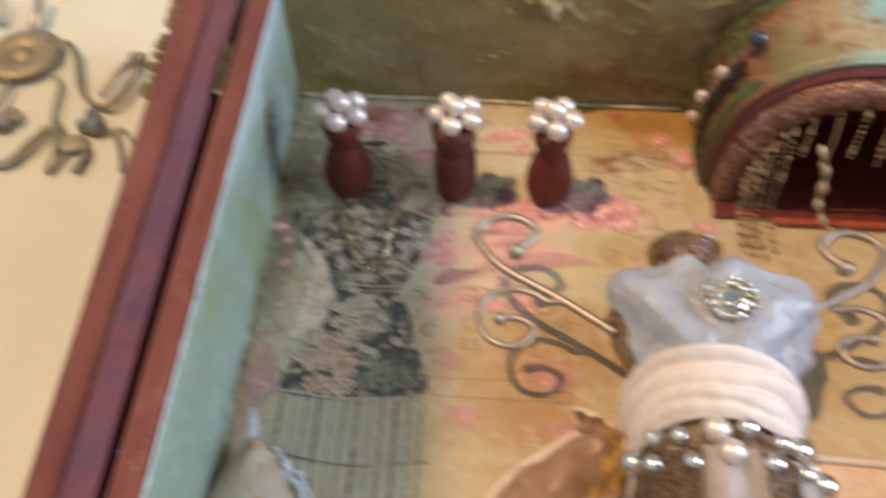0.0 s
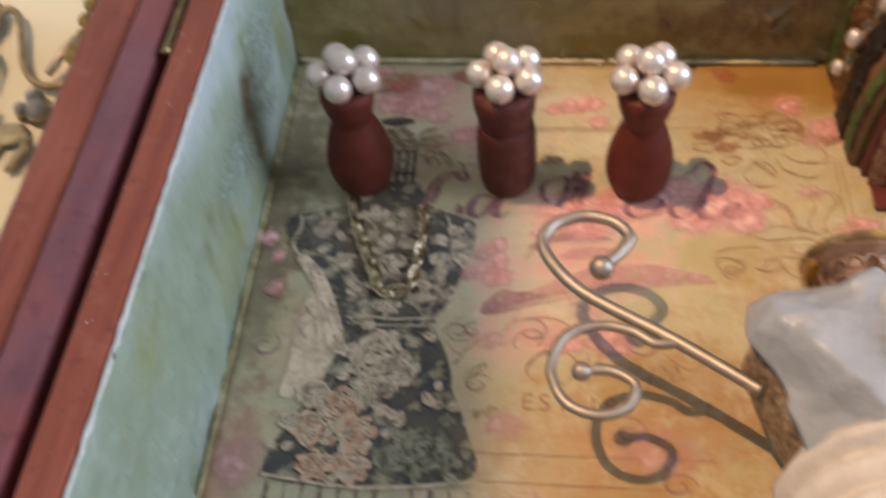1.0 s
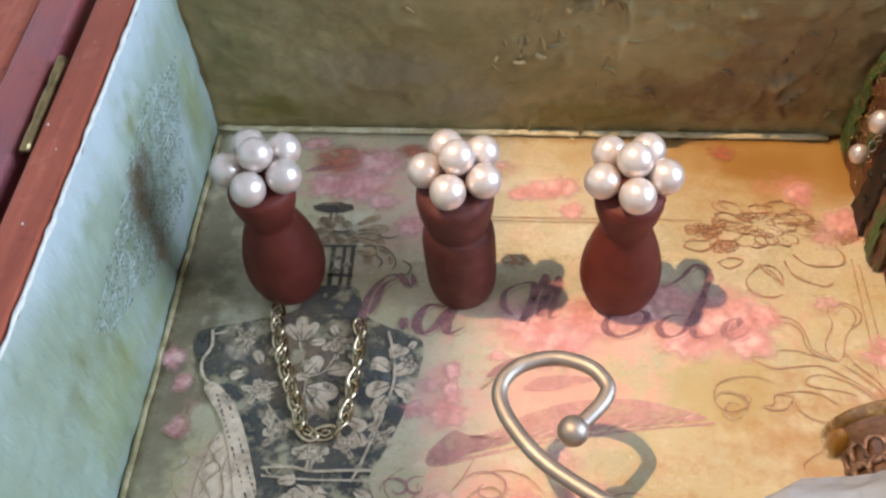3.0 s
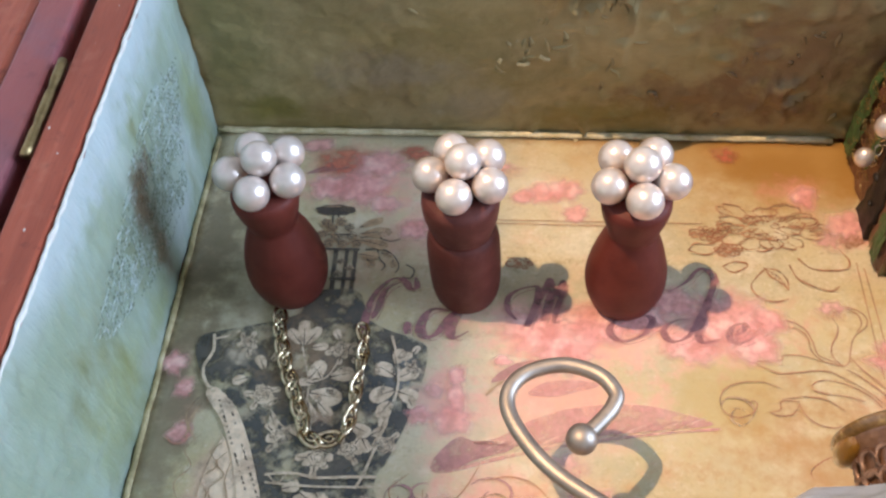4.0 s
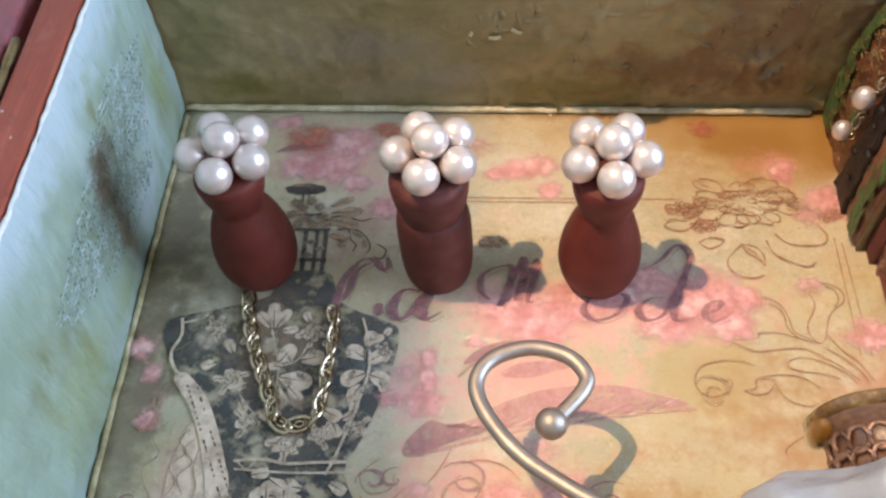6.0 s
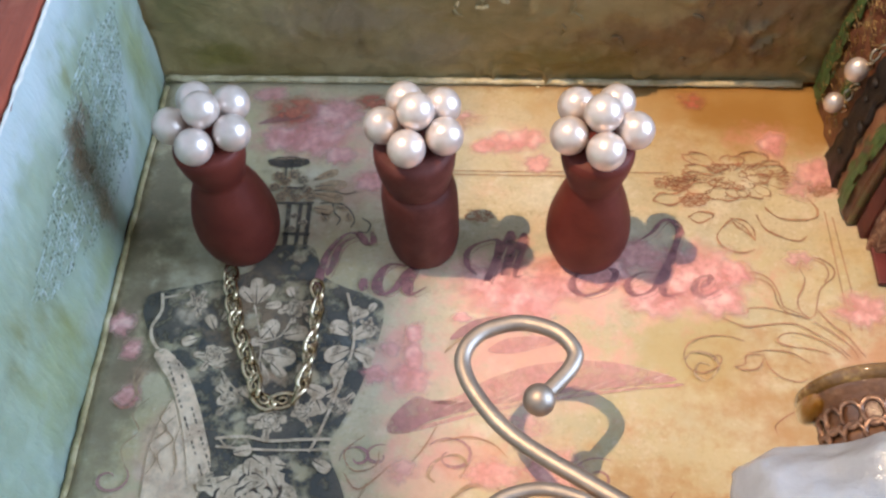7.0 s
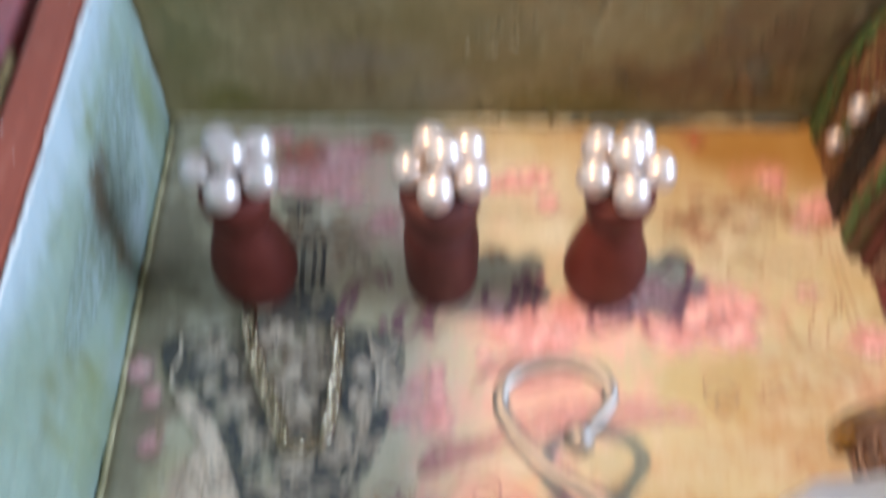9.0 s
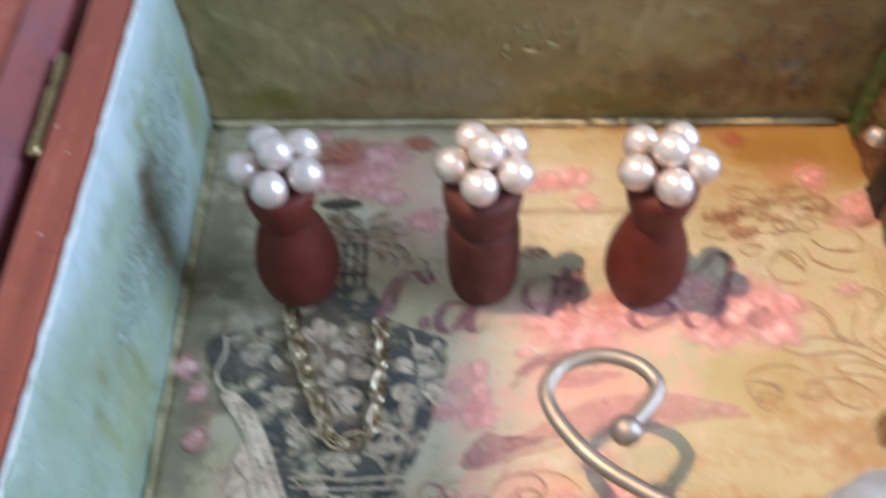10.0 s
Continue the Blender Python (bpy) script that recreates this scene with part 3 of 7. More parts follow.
def lathe(bm, profile, sides=40, squash=(1, 1)):
    rings = []
    for r, z in profile:
        if r < 1e-6:
            rings.append([bm.verts.new((0, 0, z))])
        else:
            rings.append([bm.verts.new((r * squash[0] * math.cos(k * math.tau / sides), r * squash[1] * math.sin(k * math.tau / sides), z)) for k in range(sides)])
    for one, two in zip(rings, rings[1:]):
        for k in range(sides):
            j = (k + 1) % sides
            if len(one) == 1:
                bm.faces.new((one[0], two[j], two[k]))
            elif len(two) == 1:
                bm.faces.new((one[k], one[j], two[0]))
            else:
                bm.faces.new((one[k], one[j], two[j], two[k]))
    return bm


# ---- the room round the table ----
def block(name, x0, x1, y0, y1, z0, z1, mat, label, category):
    return tagged(part(name, slab(bmesh.new(), x0, x1, y0, y1, z0, z1), mat, smooth=False), label, category, kind="structure")


SILL, RAIL = 0.45, (0.952, 1.150)
block("floor", -0.4, 1.7, -1.6, 1.9, -0.85, -0.77, board_mat, "brown wooden floor boards of the room", "floor")
block("ceiling", -0.55, 1.8, -1.7, 2.0, 2.75, 2.85, wall_mat, "pale plaster ceiling of the room", "ceiling")
block("wall_south", -0.55, 1.8, -1.7, -1.6, -0.85, 2.75, wall_mat, "pale plaster wall of the room", "wall")
block("wall_north", -0.55, 1.8, 1.9, 2.0, -0.85, 2.75, wall_mat, "pale plaster wall of the room", "wall")
block("wall_west", -0.55, -0.4, -1.6, 1.9, -0.85, SILL, wall_mat, "pale plaster wall under the window", "wall")
block("wall_west_south", -0.55, -0.4, -1.6, -0.5, SILL, 2.75, wall_mat, "pale plaster wall beside the window", "wall")
block("wall_west_north", -0.55, -0.4, 1.0, 1.9, SILL, 2.75, wall_mat, "pale plaster wall beside the window", "wall")
block("wall_west_top", -0.55, -0.4, -0.5, 1.0, 2.55, 2.75, wall_mat, "pale plaster lintel over the window", "wall")
# unseen rail, added and sized to keep the sun off the box's left part
block("window_shade_rail", -0.44, -0.4, -0.5, 1.0, *RAIL, wall_mat, "unseen rail added across the window to cast a band of shade", "window")
block("wall_east", 1.7, 1.8, -1.6, 1.9, -0.85, 0.35, wall_mat, "pale plaster wall under the window", "wall")
block("wall_east_top", 1.7, 1.8, -1.6, 1.9, 1.55, 2.75, wall_mat, "pale plaster wall over the window", "wall")
block("wall_east_south", 1.7, 1.8, -1.6, -0.40, 0.35, 1.55, wall_mat, "pale plaster wall beside the window", "wall")
block("wall_east_north", 1.7, 1.8, 0.70, 1.9, 0.35, 1.55, wall_mat, "pale plaster wall beside the window", "wall")
TABLE = -0.012
table = thing("table", (0.1, 0.2, -0.77), "cream painted table under the window", "table")
part("tabletop", slab(bmesh.new(), -0.385, 0.55, -0.35, 0.75, TABLE - 0.03, TABLE, 0.003), table_mat, table, smooth=False)
for lx in (-0.34, 0.50):
    for ly in (-0.30, 0.70):
        part("leg", slab(bmesh.new(), lx - 0.025, lx + 0.025, ly - 0.025, ly + 0.025, -0.77, TABLE - 0.0301, 0.003), table_mat, table, smooth=False)


# ---- the wooden box ----
RIM = 0.0545
box = thing("jewellery_box", (0.07, 0.19, TABLE), "open red-brown wooden jewellery box with painted inner walls", "box")
part("base", slab(bmesh.new(), -0.0650, 0.200, 0.052, 0.3185, TABLE, -0.0015, 0.0008), red_mat, box, smooth=False)


def unevenness(p, rough, seed):
    """How far hand-laid paint stands off the flat wall."""
    return rough * noise.fractal(p * 160 + Vector((seed, 0, 0)), 0.8, 2.2, 4) + rough * 1.5 * noise.noise(p * 40 + Vector((0, seed, 0)))


def inside(name, corner, along, up, length, height, mat, rough, label, seed, lip=0.0, lean=0.0):
    """A hand-painted inner wall face, uneven, with a ragged upper edge."""
    bm = bmesh.new()
    step = 0.0012 if lip else 0.0009
    nu, nv = int(length / step), int(height / step)
    normal = Vector(along).cross(Vector(up))
    grid = []
    for j in range(nv + 1):
        row = []
        for i in range(nu + 1):
            p = Vector(corner) + Vector(along) * (length * i / nu) + Vector(up) * (height * j / nv)
            bulge = unevenness(p, rough, seed)
            if not lip:
                side = min(max((p.x - 0.008) / 0.03, 0.12), 1)
                warp = p + Vector((0.004 * noise.noise(p * 90), 0, 0.004 * noise.noise(p * 90 + Vector((9, 0, 0)))))
                crease = max(0.0, 0.10 - abs(noise.noise(warp * 120 + Vector((2, seed, 0))))) * max(0.0, noise.noise(p * 60 + Vector((5, 0, seed))) + 0.15)
                bulge += side * (0.00042 * noise.noise(Vector((p.x * 330 + 2 * noise.noise(p * 70), seed, p.z * 85))) + 0.046 * crease + 0.0020 * max(0.0, noise.noise(p * 260 + Vector((seed, 4, 0))) - 0.25))
            else:
                near = min(max((0.222 - p.y) / 0.02, 0), 1)
                bulge += near * 0.0016 * max(0.0, noise.noise(p * 330 + Vector((1, 0, seed))) - 0.12) + near * 0.008 * max(0.0, 0.05 - abs(noise.noise(p * 90 + Vector((seed, 3, 0)))))
            over = max(j / nv - 0.90, 0) / 0.10
            p += normal * (lean * j / nv - lip * over * over)
            if j == nv:
                p += Vector(up) * (0.0005 * noise.noise(p * 700))
            row.append(bm.verts.new(p + normal * bulge))
        grid.append(row)
    for j in range(nv):
        for i in range(nu):
            bm.faces.new((grid[j][i], grid[j][i + 1], grid[j + 1][i + 1], grid[j + 1][i]))
    return part(name, bm, mat, box, label)


rng_rim = random.Random(21)
# left wall: leans in a little towards the front
prism_left = [(-0.0651, 0.3185), (-0.0556, 0.060), (-0.0478, 0.060), (-0.0567, 0.3185)]
bm = prism(bmesh.new(), prism_left, TABLE + 0.0102, RIM, 0.0007)
for v in bm.verts:
    if v.co.z < 0.03 and v.co.x > -0.0517 - 0.0356 * (v.co.y - 0.060):
        v.co.x -= 0.0024
part("left_wall", bm, red_mat, box, "red-brown wooden rim", smooth=False)
slant = Vector((-0.0086, 0.250, 0)).normalized()
inside("left_wall_paint", (-0.0477, 0.060, 0.0), slant, (0, 0, 1), 0.2502, RIM - 0.0006, left_mat, 0.00035, "pale blue-green whitewashed wall face", 3.0, 0.0003, 0.0010)
worn_edge = bmesh.new()
tube(worn_edge, [Vector((-0.0479 - 0.0086 * k / 120 + 0.0009 + 0.0004 * noise.noise(Vector((k * 0.9, 2, 0))), 0.060 + 0.250 * k / 120, RIM - 0.0004)) for k in range(121)], lambda t: 0.00044 + 0.0005 * noise.noise(Vector((t * 170, 0, 5))), 6)
part("worn_edge", worn_edge, chip_white_mat, box, "white worn paint along the rim")
specks = bmesh.new()
for k in range(22):
    t = rng_rim.random()
    ball(specks, (-0.0527 - 0.0090 * t + rng_rim.uniform(-0.0032, 0.0030), 0.070 + 0.240 * t, RIM), rng_rim.uniform(0.00008, 0.00020), 6, 4, (1, rng_rim.uniform(1, 2.0), 0.5))
tagged(part("paint_fleck", specks, chip_white_mat, box, "white paint specks on the rim"), kind="stuff")
part("back_wall", slab(bmesh.new(), -0.0564, 0.200, 0.3122, 0.3185, TABLE + 0.0102, RIM, 0.0007), red_mat, box, smooth=False)
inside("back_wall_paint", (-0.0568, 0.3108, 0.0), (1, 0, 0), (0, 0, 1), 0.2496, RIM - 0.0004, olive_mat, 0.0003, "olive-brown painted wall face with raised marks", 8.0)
part("right_wall", slab(bmesh.new(), 0.193, 0.200, 0.060, 0.3119, TABLE + 0.0102, RIM, 0.0007), red_mat, box, smooth=False)
part("front_wall", slab(bmesh.new(), -0.0556, 0.200, 0.052, 0.0598, TABLE + 0.0102, RIM, 0.0007), red_mat, box, smooth=False)
# folded-down lid beside the box
lid = part("lid", prism(bmesh.new(), [(-0.0788, 0.330), (-0.0672, 0.055), (-0.0585, 0.055), (-0.0700, 0.330)], TABLE, 0.0535, 0.0008), plum_wood_mat, box, "plum painted lid folded back", smooth=False)
part("moulding", prism(bmesh.new(), [(-0.0925, 0.330), (-0.0755, 0.055), (-0.0676, 0.055), (-0.0792, 0.330)], TABLE, 0.0525, 0.0018), red_mat, lid, "red-brown moulding on the lid", smooth=False)
hinge = bmesh.new()
tube(hinge, [Vector((-0.0640 - 0.00010 * k, 0.2508 + 0.0019 * k, 0.0540)) for k in range(14)], lambda t: 0.0010 - (0.00025 if int(t * 13) % 5 == 4 else 0), 14)
part("hinge", hinge, brass_mat, box, "aged brass hinge")

# ---- papered floor of the box ----
paper = thing("patterned_paper", (0.07, 0.19, -0.0013), "aged cream and pink printed paper lining the box", "paper")
bm = bmesh.new()
nx, ny = 60, 66
grid = [[bm.verts.new((-0.0562 + (0.2487 - 0.0080 * (1 - j / ny)) * i / nx + 0.0080 * (1 - j / ny), 0.0605 + 0.2498 * j / ny, 0.00012 * noise.noise(Vector((i * 0.3, j * 0.3, 4))))) for i in range(nx + 1)] for j in range(ny + 1)]
for j in range(ny):
    for i in range(nx):
        bm.faces.new((grid[j][i], grid[j][i + 1], grid[j + 1][i + 1], grid[j + 1][i]))
rim_edges = [e for e in bm.edges if len(e.link_faces) == 1]
skirt = bmesh.ops.extrude_edge_only(bm, edges=rim_edges)
for v in skirt["geom"]:
    if isinstance(v, bmesh.types.BMVert):
        v.co.z = -0.0014
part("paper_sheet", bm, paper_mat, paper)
rng = random.Random(7)
INK = 0.00035


def flat(points):
    return [Vector((x, y, 0)) for x, y in points]


# printed dress form with roses
outline = smooth_path(flat([(-0.0135, 0.2612), (-0.0111, 0.2578), (-0.0100, 0.2540), (-0.0047, 0.2510), (0.0003, 0.2494), (0.0036, 0.2474), (0.0041, 0.2438), (0.0038, 0.2407), (0.0029, 0.2357), (0.0013, 0.2293), (-0.0012, 0.2220), (-0.0036, 0.2163),
                            (-0.0026, 0.2127), (-0.0005, 0.2087), (0.0014, 0.2035), (0.0028, 0.1970), (0.0063, 0.1887), (0.0084, 0.1770), (-0.0125, 0.1742), (-0.0344, 0.1738), (-0.0376, 0.1793), (-0.0331, 0.1893), (-0.0293, 0.1968), (-0.0257, 0.2077), (-0.0256, 0.2130),
                            (-0.0270, 0.2161), (-0.0300, 0.2218), (-0.0352, 0.2289), (-0.0408, 0.2345), (-0.0448, 0.2410), (-0.0463, 0.2455), (-0.0449, 0.2483), (-0.0379, 0.2503), (-0.0308, 0.2523), (-0.0248, 0.2548), (-0.0246, 0.2595), (-0.0210, 0.2610)]), 5, True)
part("printed_dress_form", sheet(bmesh.new(), outline, INK), ink_mat, paper, "dark slate print of a dress form")


def within(x, y):
    hit = False
    for a, b in zip(outline, outline[1:] + outline[:1]):
        if (a.y > y) != (b.y > y) and x < (b.x - a.x) * (y - a.y) / (b.y - a.y) + a.x:
            hit = not hit
    return hit


def lobed(x, y, r, lobes, z, squash=1.0, turn=0.0, depth=0.22, ragged=0.10, core=0.62):
    """A flower shape with petal lobes round it, in one piece; its ink thins out from the core to the rim."""
    bm = bmesh.new()
    ink = bm.verts.layers.float.new("ink")
    middle = bm.verts.new((x, y, z))
    middle[ink] = 1.0
    n = lobes * 8
    phase = rng.uniform(0, 9)
    ring, inner = [], []
    for k in range(n):
        a = k * math.tau / n
        s = r * (1 - depth + depth * abs(math.sin(a * lobes / 2 + turn)) ** 0.6 * 1.6) * (1 + ragged * noise.noise(Vector((math.cos(a) * 2.5, math.sin(a) * 2.5, phase))) + 0.5 * ragged * noise.noise(Vector((math.cos(a) * 9, math.sin(a) * 9, phase))))
        ring.append(bm.verts.new((x + s * math.cos(a + turn), y + s * squash * math.sin(a + turn), z)))
        inner.append(bm.verts.new((x + core * s * math.cos(a + turn), y + core * s * squash * math.sin(a + turn), z)))
        inner[-1][ink] = 1.0
    for k in range(n):
        bm.faces.new((middle, inner[k], inner[(k + 1) % n]))
        bm.faces.new((inner[k], ring[k], ring[(k + 1) % n], inner[(k + 1) % n]))
    return bm


def petal_line(x, y, r, lobes, z, width, squash=1.0, rounds=3):
    """One unbroken pen line that draws the petals inwards."""
    pts = []
    total = int(rounds * 30)
    phase = rng.uniform(0, 6)
    for k in range(total + 1):
        a = phase + k * math.tau / 30
        s = r * (0.84 - 0.68 * k / total) * (0.84 + 0.28 * abs(math.sin(a * lobes / 2 + k * 0.012)))
        pts.append(Vector((x + s * math.cos(a), y + s * squash * math.sin(a), 0)))
    return ribbon(bmesh.new(), pts, lambda t: width * (0.55 + 0.45 * math.sin(t * 70)), z)


def bloom_at(x, y, r, z, mat, words):
    squash = rng.uniform(0.78, 1.0)
    flower = part("printed_rose", lobed(x, y, r, rng.choice((5, 6, 7)), z, squash, rng.uniform(0, 6), 0.24, 0.22), mat, paper, words)
    part("petal_line", petal_line(x, y, r, rng.choice((5, 6)), z + 0.00004, max(0.00022, r * 0.085), squash), vein_mat, flower)


def leaf(x, y, length, width, turn, z, mat=None):
    """A pointed leaf with a ribbed edge."""
    c, s = math.cos(turn), math.sin(turn)
    ring = []
    for k in range(12):
        a = k * math.tau / 12
        u, v = 0.5 - 0.5 * math.cos(a), 0.5 * math.sin(a) * (1 - 0.35 * math.cos(a)) * rng.uniform(0.85, 1.15)
        ring.append((x + u * length * c - v * width * s, y + u * length * s + v * width * c))
    blade = part("printed_leaf", sheet(bmesh.new(), ring, z), mat or petal_mat, paper, "faded cream printed leaf")
    part("leaf_rib", ribbon(bmesh.new(), [Vector((x, y, 0)), Vector((x + 0.85 * length * c, y + 0.85 * length * s, 0))], lambda t: 0.0003 * (1.1 - t), z + 0.00003), vein_mat, blade)


def stem(points, width, z, mat, label=""):
    return part("printed_stem", ribbon(bmesh.new(), smooth_path(flat(points), 6), width, z), mat, paper, label)


# roses, buds and leaves of the bodice
CREAM_WORDS, BLUSH_WORDS = "faded cream printed rose", "blush pink printed rose"
lift = INK + 0.00006
for x, y, r in ((-0.0143, 0.2456, 0.0021), (-0.0294, 0.2343, 0.0023), (-0.0242, 0.2250, 0.0023), (-0.0094, 0.2228, 0.0021), (-0.0026, 0.2243, 0.0022), (-0.0155, 0.2207, 0.0026), (-0.0350, 0.2460, 0.0020), (0.0012, 0.2415, 0.0014)):
    for k in range(3):
        turn = rng.uniform(0, 1.6) + k * math.tau / 3
        if within(x + 1.9 * r * math.cos(turn), y + 1.9 * r * math.sin(turn)):
            leaf(x + 0.80 * r * math.cos(turn), y + 0.80 * r * math.sin(turn), r * 0.95, r * 0.60, turn, lift)
    lift += 0.000008
    bloom_at(x, y, r, lift, petal_mat, CREAM_WORDS)
# (foot x, foot y, length, width, turn in degrees) of each leaf
for x, y, length, width, turn in ((-0.0226, 0.2462, 0.0066, 0.0030, 98), (-0.0222, 0.2466, 0.0052, 0.0026, 62), (-0.0232, 0.2466, 0.0050, 0.0024, 132), (-0.0208, 0.2458, 0.0036, 0.0020, 12), (-0.0202, 0.2382, 0.0052, 0.0034, 58), (-0.0176, 0.2384, 0.0030, 0.0020, 120),
                                  (-0.0158, 0.2390, 0.0052, 0.0034, 14), (-0.0196, 0.2350, 0.0072, 0.0042, -8), (-0.0190, 0.2372, 0.0034, 0.0018, 172), (-0.0196, 0.2330, 0.0050, 0.0024, -70), (-0.0174, 0.2330, 0.0046, 0.0022, -44), (-0.0256, 0.2334, 0.0038, 0.0020, -150), (-0.0268, 0.2298, 0.0034, 0.0018, -60),
                                  (-0.0098, 0.2282, 0.0046, 0.0030, -24), (-0.0072, 0.2254, 0.0034, 0.0022, -62), (-0.0110, 0.2300, 0.0030, 0.0018, 96), (-0.0056, 0.2262, 0.0030, 0.0020, 30), (-0.0036, 0.2270, 0.0032, 0.0020, 84), (-0.0190, 0.2252, 0.0036, 0.0022, 150), (-0.0132, 0.2236, 0.0030, 0.0018, 40),
                                  (-0.0022, 0.2398, 0.0050, 0.0034, 148), (-0.0020, 0.2392, 0.0052, 0.0034, 28), (-0.0018, 0.2366, 0.0056, 0.0036, 205), (-0.0012, 0.2362, 0.0046, 0.0034, -18), (-0.0024, 0.2340, 0.0046, 0.0030, 240), (-0.0024, 0.2424, 0.0042, 0.0026, 76), (-0.0022, 0.2440, 0.0034, 0.0020, 20), (0.0010, 0.2452, 0.0024, 0.0016, 60), (0.0012, 0.2346, 0.0024, 0.0016, -60),
                                  (-0.0300, 0.2400, 0.0040, 0.0022, 120), (-0.0290, 0.2420, 0.0036, 0.0020, 60), (-0.0330, 0.2380, 0.0036, 0.0022, 200), (-0.0275, 0.2450, 0.0034, 0.0018, 100), (-0.0150, 0.2480, 0.0030, 0.0018, 120), (-0.0120, 0.2436, 0.0030, 0.0016, -30)):
    lift += 0.000002
    leaf(x, y, length, width, radians(turn), lift)
for pts in ([(-0.0230, 0.2462), (-0.0215, 0.2420), (-0.0200, 0.2370), (-0.0196, 0.2320), (-0.0180, 0.2270), (-0.0160, 0.2225)], [(-0.0205, 0.2375), (-0.0165, 0.2390), (-0.0145, 0.2435)], [(-0.0190, 0.2300), (-0.0230, 0.2270), (-0.0262, 0.2300), (-0.0290, 0.2330)],
            [(-0.0168, 0.2240), (-0.0120, 0.2262), (-0.0096, 0.2285)], [(-0.0120, 0.2262), (-0.0105, 0.2240)]):
    stem(pts, 0.00030, INK + 0.00005, petal_mat, "cream printed stem")
# crowded roses of the skirt: a pale one at the waist, blush ones below, faded green at the hem
for x, y, r, mat, words in ((-0.0166, 0.2055, 0.0074, petal_mat, CREAM_WORDS), (-0.0105, 0.2020, 0.0040, petal_mat, CREAM_WORDS), (-0.0232, 0.1927, 0.0048, blush_mat, BLUSH_WORDS), (-0.0298, 0.1955, 0.0038, petal_mat, CREAM_WORDS), (-0.0274, 0.1868, 0.0054, blush_mat, BLUSH_WORDS), (-0.0180, 0.1865, 0.0042, blush_mat, BLUSH_WORDS),
                            (-0.0181, 0.1785, 0.0044, blush_mat, BLUSH_WORDS), (-0.0262, 0.1778, 0.0038, blush_mat, BLUSH_WORDS), (-0.0335, 0.1880, 0.0026, petal_mat, CREAM_WORDS), (-0.0165, 0.1955, 0.0034, petal_mat, CREAM_WORDS), (-0.0040, 0.1825, 0.0054, green_leaf_mat, "faded green printed rose"), (-0.0100, 0.1805, 0.0034, green_leaf_mat, "faded green printed rose"), (0.0022, 0.1806, 0.0026, green_leaf_mat, "faded green printed rose")):
    lift += 0.00002
    bloom_at(x, y, r, lift, mat, words)
placed = []
for k in range(700):
    x, y, r = rng.uniform(-0.037, 0.007), rng.uniform(0.175, 0.214), rng.uniform(0.0011, 0.0024)
    dark_hip = x > -0.0100 + (0.213 - y) * 0.10 and 0.186 < y
    if not within(x, y) or dark_hip and rng.random() < 0.88 or x < -0.028 and y < 0.1815:
        continue
    if any((x - a) ** 2 + (y - b) ** 2 < (0.8 * (r + c)) ** 2 for a, b, c in placed) or not all(within(x + r * math.cos(a), y + r * math.sin(a)) for a in (0, 1.57, 3.14, 4.71)):
        continue
    placed.append((x, y, r))
    lift += 0.0000015
    leaf(x, y, r * 1.9, r * 1.2, rng.uniform(0, math.tau), lift, green_leaf_mat if x > -0.012 and y < 0.19 else None)

# pale panel at the side with curling pen lines, its lace border, and seam lines of the print
panel = smooth_path(flat([(-0.0352, 0.2245), (-0.0318, 0.2215), (-0.0285, 0.2140), (-0.0264, 0.2075), (-0.0300, 0.1975), (-0.0375, 0.1945), (-0.0372, 0.2040), (-0.0378, 0.2130), (-0.0368, 0.2200)]), 5, True)
part("printed_panel", sheet(bmesh.new(), panel, INK + 0.00003), cream_ink_mat, paper, "pale cream printed side panel")
border = smooth_path(flat([(-0.0392, 0.2352), (-0.0340, 0.2305), (-0.0300, 0.2235), (-0.0268, 0.2160), (-0.0254, 0.2120), (-0.0250, 0.2085), (-0.0288, 0.2080), (-0.0306, 0.2140), (-0.0334, 0.2215), (-0.0368, 0.2280), (-0.0412, 0.2335)]), 5, True)
part("printed_lace_border", sheet(bmesh.new(), border, INK + 0.00034), cream_ink_mat, paper, "cream printed lace border")
for pts in ([(-0.0352, 0.2230), (-0.0370, 0.2205), (-0.0352, 0.2180), (-0.0378, 0.2150), (-0.0360, 0.2120), (-0.0372, 0.2090)], [(-0.0338, 0.2210), (-0.0356, 0.2185), (-0.0335, 0.2160), (-0.0358, 0.2130), (-0.0340, 0.2095)], [(-0.0326, 0.2190), (-0.0330, 0.2150), (-0.0318, 0.2110), (-0.0326, 0.2060)],
            [(-0.0400, 0.2245), (-0.0425, 0.2210), (-0.0405, 0.2175), (-0.0430, 0.2140), (-0.0412, 0.2100)], [(-0.0412, 0.2320), (-0.0432, 0.2270), (-0.0412, 0.2235)], [(-0.0424, 0.2330), (-0.0442, 0.2290), (-0.0430, 0.2250), (-0.0445, 0.2220)]):
    stem(pts, lambda t: 0.00012 + 0.00022 * math.sin(math.pi * t), INK + 0.00030, tan_leaf_mat, "fine sepia curl")
